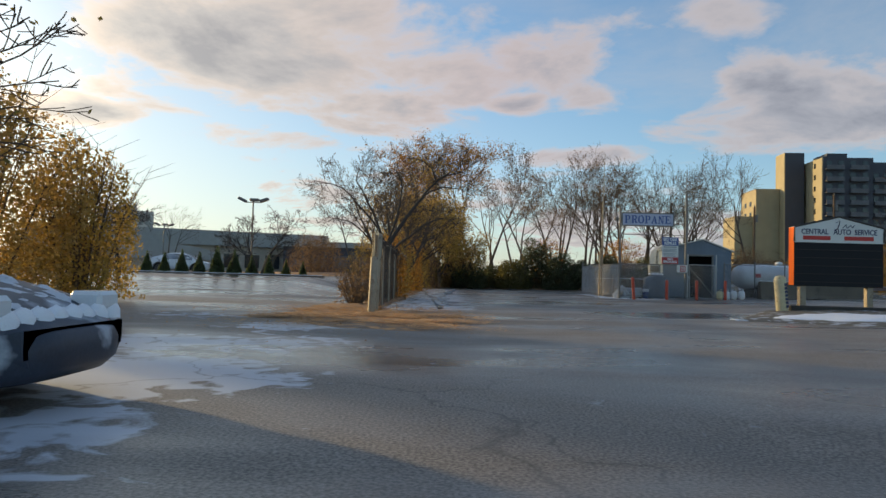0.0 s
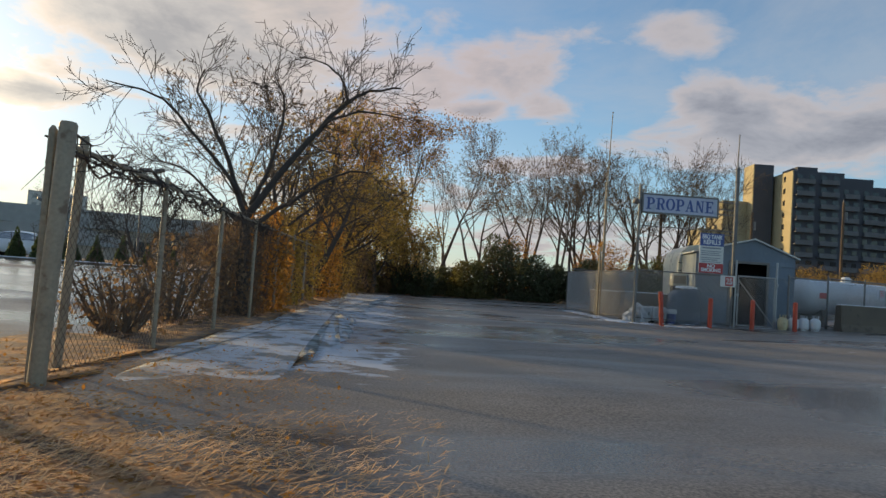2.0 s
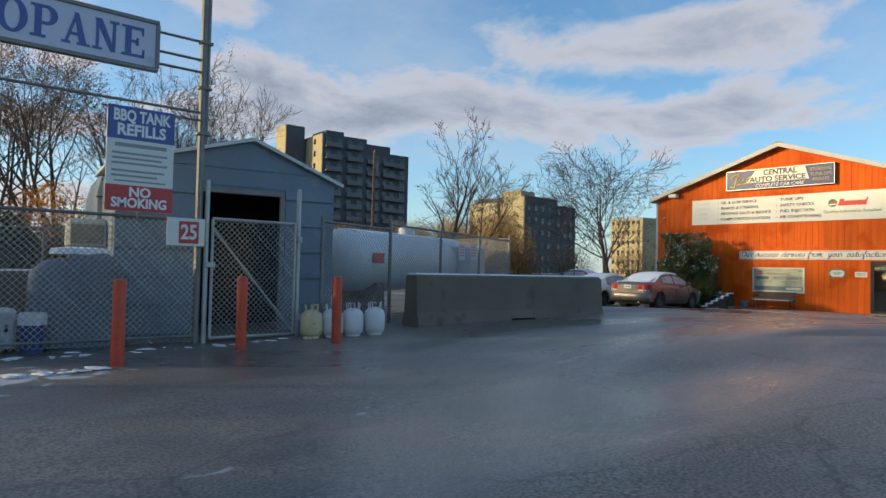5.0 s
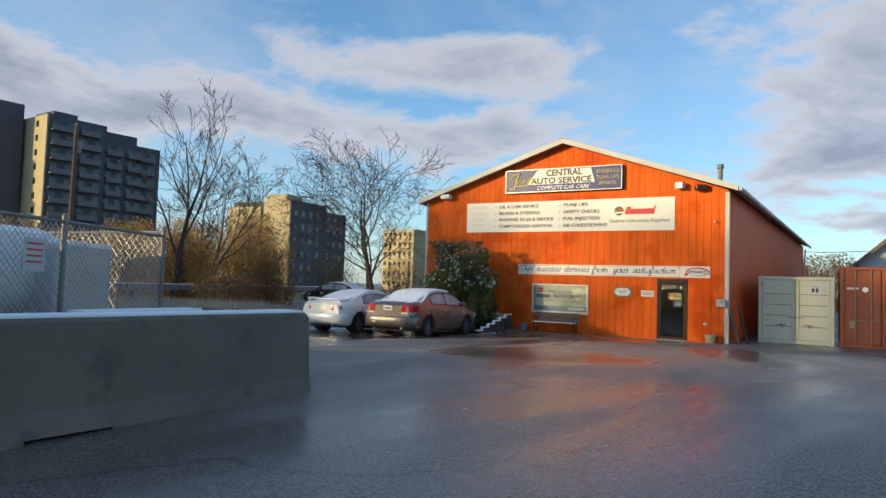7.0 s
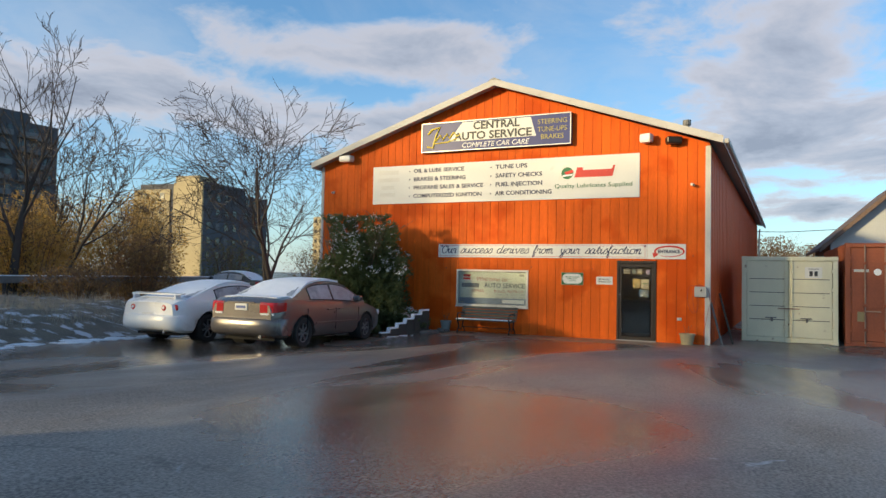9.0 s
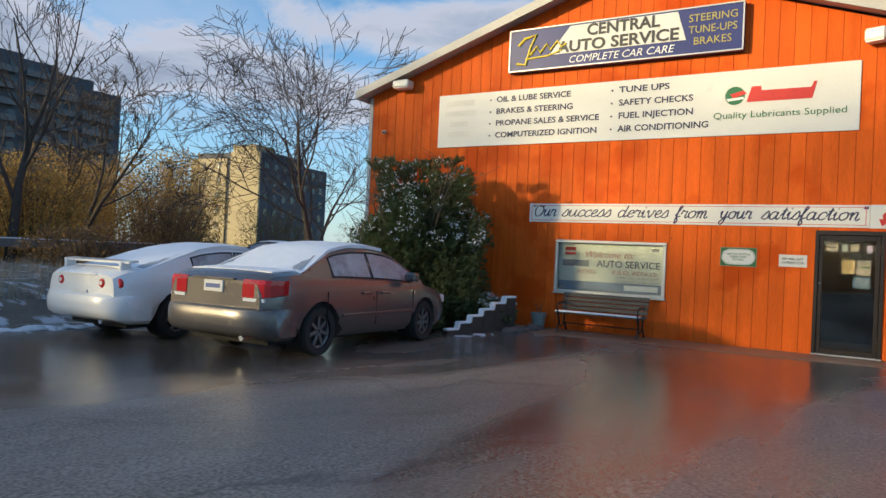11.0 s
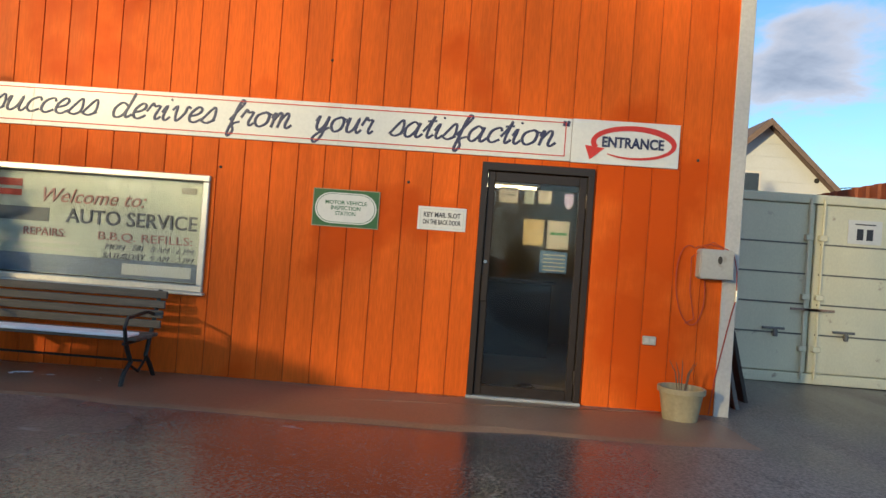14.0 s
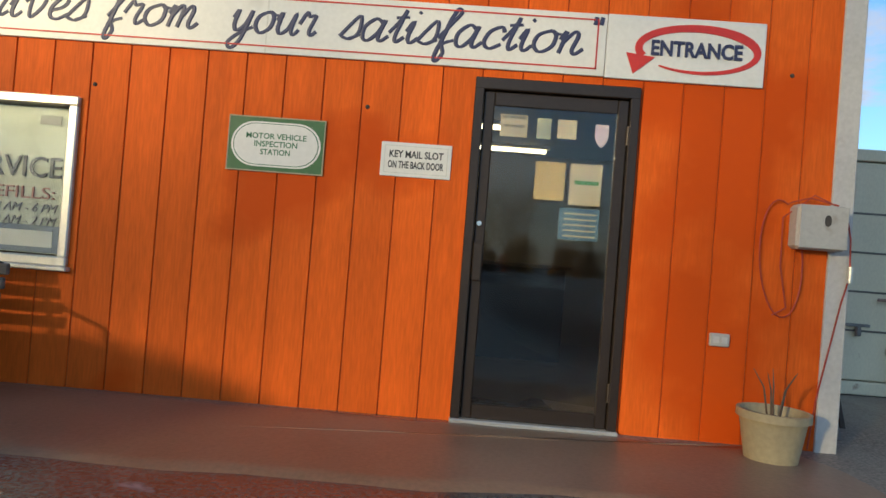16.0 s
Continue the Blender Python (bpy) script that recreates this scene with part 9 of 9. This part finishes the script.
        b.add([(p[0], p[1], p[2] - 0.015) for p in v], f)
        return b

    part("rear_window", pane_end(0, 1), "car_glass", c)
    part("windscreen", pane_end(len(roof) - 2, len(roof) - 1), "car_glass", c)
    # wheels
    tyre = Build().lathe([(wheel_r * 0.66, -0.10), (wheel_r * 0.93, -0.105), (wheel_r, -0.07), (wheel_r, 0.07), (wheel_r * 0.93, 0.105), (wheel_r * 0.66, 0.10)], 28, Matrix.Rotation(radians(90), 4, "X"), caps=False).mesh("tyre", "rubber", 40)
    rimb = Build().lathe([(0.02, 0.03), (0.05, 0.05), (0.06, 0.03), (wheel_r * 0.60, -0.02), (wheel_r * 0.60, 0.06), (wheel_r * 0.67, 0.07), (wheel_r * 0.67, -0.08), (0.02, -0.08)], 24, Matrix.Rotation(radians(90), 4, "X"))
    for k in range(7):
        rimb.cbox(-0.022, 0.022, -0.075, -0.045, 0.03, wheel_r * 0.62, 0.006, Matrix.Rotation(2 * math.pi * k / 7, 4, "Y"))
    rim = rimb.mesh("rim", "rim")
    dark_well = Build().cyl((0, -0.13, 0), (0, 0.13, 0), wheel_r * 1.08, n=24).mesh("wheel_well", "dark")
    for wx in wheel_x:
        for sgn in (1, -1):
            wh = new("wheel")
            wh.empty_display_size = 0.1
            wh.parent = c
            wh.location = (wx, sgn * (h - 0.12), wheel_r)
            wh.rotation_euler = (0, 0, 0 if sgn < 0 else math.pi)
            for nm, me in (("tyre", tyre), ("rim", rim)):
                o = new(nm, me)
                o.parent = wh
            o = new("wheel_well", dark_well)
            o.parent = c
            o.location = (wx, sgn * (h - 0.22), wheel_r + 0.03)
    rear = -L / 2
    tail = smooth_at(rear + 0.35, deck) - 1.0
    # rear lamps
    for sgn in (1, -1):
        if lamps == "wide":
            lamp = Build().loft([[(rear + 0.02 + dx + 0.02 * (z_ > 0.9), sgn * y_, z_ + tail) for z_ in (0.70 + lift_, 0.77 + lift_ / 2, 0.86, 0.915)] + [(rear + 0.12 + dx, sgn * y_, z_ + tail) for z_ in (0.915, 0.86, 0.77 + lift_ / 2, 0.70 + lift_)] for y_, dx, lift_ in ((0.47, -0.03, 0.0), (0.58, -0.028, 0.0), (0.70, -0.015, 0.005), (0.78, 0.01, 0.01), (0.83, 0.06, 0.015), (0.872, 0.24, 0.04))])
            t = part("tail_lamp", lamp, "lens_red", c, "red tail lamp")
            part("reverse_lamp", Build().loft([[(rear + 0.018 + dx, sgn * y_, 0.655 + tail), (rear + 0.015 + dx, sgn * y_, 0.695 + tail), (rear + 0.12 + dx, sgn * y_, 0.695 + tail), (rear + 0.12 + dx, sgn * y_, 0.655 + tail)] for y_, dx in ((0.49, -0.03), (0.60, -0.028), (0.70, -0.015), (0.78, 0.01))]), "lens_clear", c)
        else:
            for y_, r_ in ((0.70, 0.085), (0.46, 0.07)):
                t = part("tail_lamp", Build().lathe([(r_, 0), (r_, 0.03), (r_ * 0.8, 0.045), (0.01, 0.05)], 18, Matrix.Translation((rear + 0.035 + 0.065 * (y_ > 0.6), sgn * y_, 0.80)) @ Matrix.Rotation(radians(-90), 4, "Y")), "lens_red", c, "round red tail lamp")
                part("lamp_ring", Build().lathe([(r_ * 0.45, 0.05), (r_ * 0.45, 0.056), (0.01, 0.058)], 14, Matrix.Translation((rear + 0.035 + 0.065 * (y_ > 0.6), sgn * y_, 0.80)) @ Matrix.Rotation(radians(-90), 4, "Y")), "lens_clear", t)
        part("head_lamp", Build().cbox(L / 2 - 0.36, L / 2 - 0.12, min(sgn * 0.48, sgn * 0.76), max(sgn * 0.48, sgn * 0.76), 0.60, 0.74, 0.03), "lens_clear", c)
        mr = part("mirror", Build().cbox(g1 - 0.70, g1 - 0.52, min(sgn * (h - 0.03), sgn * (h + 0.17)), max(sgn * (h - 0.03), sgn * (h + 0.17)), 0.98, 1.12, 0.035), paint, c)
        for xa in (mid - 0.28, xf - 0.95):
            part("door_handle", Build().cbox(xa - 0.11, xa + 0.11, min(sgn * (h - 0.005), sgn * (h + 0.03)), max(sgn * (h - 0.005), sgn * (h + 0.03)), 0.80, 0.83, 0.008), paint, c)
        for xa in (mid, xf - 0.1, xr - 0.1):
            part("door_gap", Build().box(xa - 0.0022, xa + 0.0022, min(sgn * (h - 0.02), sgn * (h + 0.0025)), max(sgn * (h - 0.02), sgn * (h + 0.0025)), 0.36, 0.84), "dark", c)
        part("side_moulding", Build().cbox(-0.95, 0.95, min(sgn * (h - 0.01), sgn * (h + 0.016)), max(sgn * (h - 0.01), sgn * (h + 0.016)), 0.50, 0.54, 0.006), paint, c)
    part("rear_bumper", Build().loft([[(rear - 0.12 + 0.25 * (abs(y_) / h) ** 6 + dx_, y_, z_) for z_, dx_ in ((0.30, 0.10), (0.36, 0.02), (0.44, 0.0), (0.56, 0.0), (0.62, 0.02), (0.645, 0.07))] + [(rear + 0.25 + 0.25 * (abs(y_) / h) ** 6, y_, z_) for z_ in (0.64, 0.30)] for y_ in np.linspace(-h * 1.005, h * 1.005, 25)]), paint, c, smooth=40)
    if plate:
        part("number_plate", Build().cbox(rear - 0.022, rear + 0.03, -0.16, 0.16, 0.74 + tail if lamps == "wide" else 0.56, 0.88 + tail if lamps == "wide" else 0.69, 0.006), "sign_white", c)
        zb = 0.81 + tail if lamps == "wide" else 0.62
        part("plate_bar", Build().box(rear - 0.027, rear - 0.0225, -0.12, 0.12, zb - 0.025, zb + 0.025), "ink_blue", c)
    part("boot_trim", Build().cbox(rear - 0.02, rear + 0.05, -0.34, 0.34, 0.895 + tail, 0.92 + tail, 0.01), paint, c)
    part("exhaust", Build().cyl((rear - 0.02, -0.5, 0.28), (rear + 0.3, -0.5, 0.28), 0.035), "chrome", c)
    part("underbody", Build().box(-L / 2 + 0.3, L / 2 - 0.3, -h + 0.25, h - 0.25, 0.18, 0.34), "dark", c)
    if spoiler:
        sp = Build().loft([[(rear + 0.10 + 0.10 * (abs(y_) / 0.75) ** 2, y_, 1.08), (rear + 0.10 + 0.10 * (abs(y_) / 0.75) ** 2, y_, 1.11), (rear + 0.34, y_, 1.13), (rear + 0.34, y_, 1.10)] for y_ in np.linspace(-0.74, 0.74, 11)])
        part("spoiler", sp, paint, c, smooth=40)
        for sgn in (1, -1):
            part("spoiler_leg", Build().cbox(rear + 0.14, rear + 0.30, sgn * 0.62 - 0.03, sgn * 0.62 + 0.03, 0.95, 1.10, 0.015), paint, c)
    if snow_cover:
        rng = random.Random(7)
        sn = Build()
        ring_s = []
        for x in np.linspace(g0 + 0.02, g1 - 0.95, 22):
            zt, zb = smooth_at(x, roof), smooth_at(x, deck) - 0.03
            s = min(1, max(0, (zt - zb) / 0.48))
            wt_ = (h * 0.90 + (h * (roof_w / 0.56) * 0.66 - h * 0.90) * s) * 0.985
            ring_s.append([(x, wt_ * k, zt + 0.014 * s + 0.035 * (1 - abs(k) ** 3) + 0.006 * rng.random()) for k in np.linspace(-1, 1, 11)] + [(x, wt_ * k, zt - 0.03) for k in (1, 0, -1)])
        sn.loft(ring_s)
        part("snow_layer", sn, "snow", c, "thin snow on roof and rear window", smooth=60)
        part("boot_snow", Build().loft([[(x, h * 0.76 * k, smooth_at(x, deck) + 0.021 + 0.012 * (1 - k ** 4)) for k in np.linspace(-1, 1, 9)] + [(x, h * 0.76 * k, smooth_at(x, deck) - 0.02) for k in (1, -1)] for x in np.linspace(rear + 0.26, g0 + 0.25, 6)]), "snow", c, smooth=60)
        if heavy:
            part("front_bumper", Build().loft([[(L / 2 + 0.07 - 0.50 * (abs(y_) / h) ** 4 - dx_, y_, z_) for z_, dx_ in ((0.22, 0.10), (0.30, 0.01), (0.42, 0.0), (0.50, 0.03), (0.55, 0.12))] + [(L / 2 - 0.35 - 0.50 * (abs(y_) / h) ** 4, y_, z_) for z_ in (0.55, 0.22)] for y_ in np.linspace(-h * 0.99, h * 0.99, 21)]), paint, c, smooth=50)
            rings_b = []
            for x in np.linspace(g1 - 0.35, L / 2 - 0.12, 30):
                rings_b.append([(x, h * 0.86 * k, smooth_at(x, deck) + 0.012 + 0.075 * noise.noise((x * 5, k * 5, 3.0)) + 0.03 * noise.noise((x * 14, k * 12, 1.0)) - 0.05 * abs(k) ** 4) for k in np.linspace(-1, 1, 27)]
                               + [(x, h * 0.86 * k, smooth_at(x, deck) - 0.12) for k in (1, -1)])
            part("bonnet_snow", Build().loft(rings_b), "old_snow", c, "broken crust of snow on the bonnet", smooth=60)
            for k in range(9):
                y_ = -h * 0.8 + 1.6 * h * k / 8
                part("snow_lump", Build().loft([[(L / 2 - 0.16 + 0.07 * math.cos(q) * (1 + 0.4 * noise.noise((q, k, 0.5))) * s_, y_ + 0.10 * math.sin(q) * s_, smooth_at(L / 2 - 0.16, deck) + zz * (1 + 0.4 * noise.noise((q * 2, k, 2.0)))) for q in np.linspace(0, 5.5, 8)] for s_, zz in ((1.0, -0.04), (0.95, 0.02), (0.6, 0.06), (0.2, 0.075))]), "snow", c, smooth=60)
    return c


tall_deck = [(-2.4, 0.92), (-2.28, 1.05), (-1.75, 1.09), (-1.2, 1.04), (0.6, 0.98), (1.35, 0.95), (2.1, 0.80), (2.4, 0.62)]
tall_roof = [(-1.75, 1.06), (-0.95, 1.40), (-0.5, 1.47), (0.0, 1.485), (0.45, 1.45), (0.65, 1.39), (1.38, 0.98)]
car("sedan", pose(26.80, 35.63, land(26.9, 35.4) + 0.04, 0, 0.8, 2.0), "beige-brown metallic sedan dusted with snow, parked nose to the shop", "car_gold", deck=tall_deck, roof=tall_roof, group="parked cars")
coupe_roof = [(-1.95, 0.97), (-0.75, 1.33), (-0.35, 1.39), (0.05, 1.40), (0.35, 1.37), (0.55, 1.33), (1.35, 0.93)]
coupe_deck = [(-2.29, 0.88), (-2.15, 1.0), (-1.8, 1.0), (-1.0, 0.95), (0.6, 0.92), (1.35, 0.90), (2.0, 0.76), (2.29, 0.60)]
car("coupe", pose(26.6, 38.15, land(26.6, 38.1) + 0.02, 0, 0.8, 1.0), "white two-door coupe with a rear spoiler, snow on its roof", "car_white", 4.58, 1.73, coupe_deck, coupe_roof, green=(-1.95, 1.35), wheel_x=(-1.30, 1.32), lamps="round", spoiler=True, group="parked cars")
car("sedan", pose(42.5, 52.0, -0.1, 0, 0, 95), "dark car with a snowy roof parked behind the verge", "car_black", group="parked cars", plate=False)
low_deck = [(-2.3, 0.80), (-2.15, 0.90), (-1.65, 0.92), (-1.1, 0.88), (0.6, 0.86), (1.25, 0.84), (1.9, 0.70), (2.3, 0.50)]
low_roof = [(-1.75, 0.90), (-1.0, 1.24), (-0.55, 1.31), (-0.05, 1.32), (0.35, 1.28), (0.55, 1.23), (1.25, 0.86)]
car("sedan", pose(-11.5, 1.0, -0.02, 0, 0, 0), "dark car crusted with snow standing beside the lane", "car_dusted", 4.6, 1.72, low_deck, low_roof, green=(-1.75, 1.25), group="parked cars", plate=False, heavy=True)
car("hatchback", pose(-26.6, 45.6, 0.62, 0, 0, 12), "pale parked car half hidden behind the conifers", "car_white", 4.3, 1.73, coupe_deck, coupe_roof, green=(-1.95, 1.35), wheel_x=(-1.25, 1.28), lamps="round", group="parked cars", plate=False, snow_cover=False)
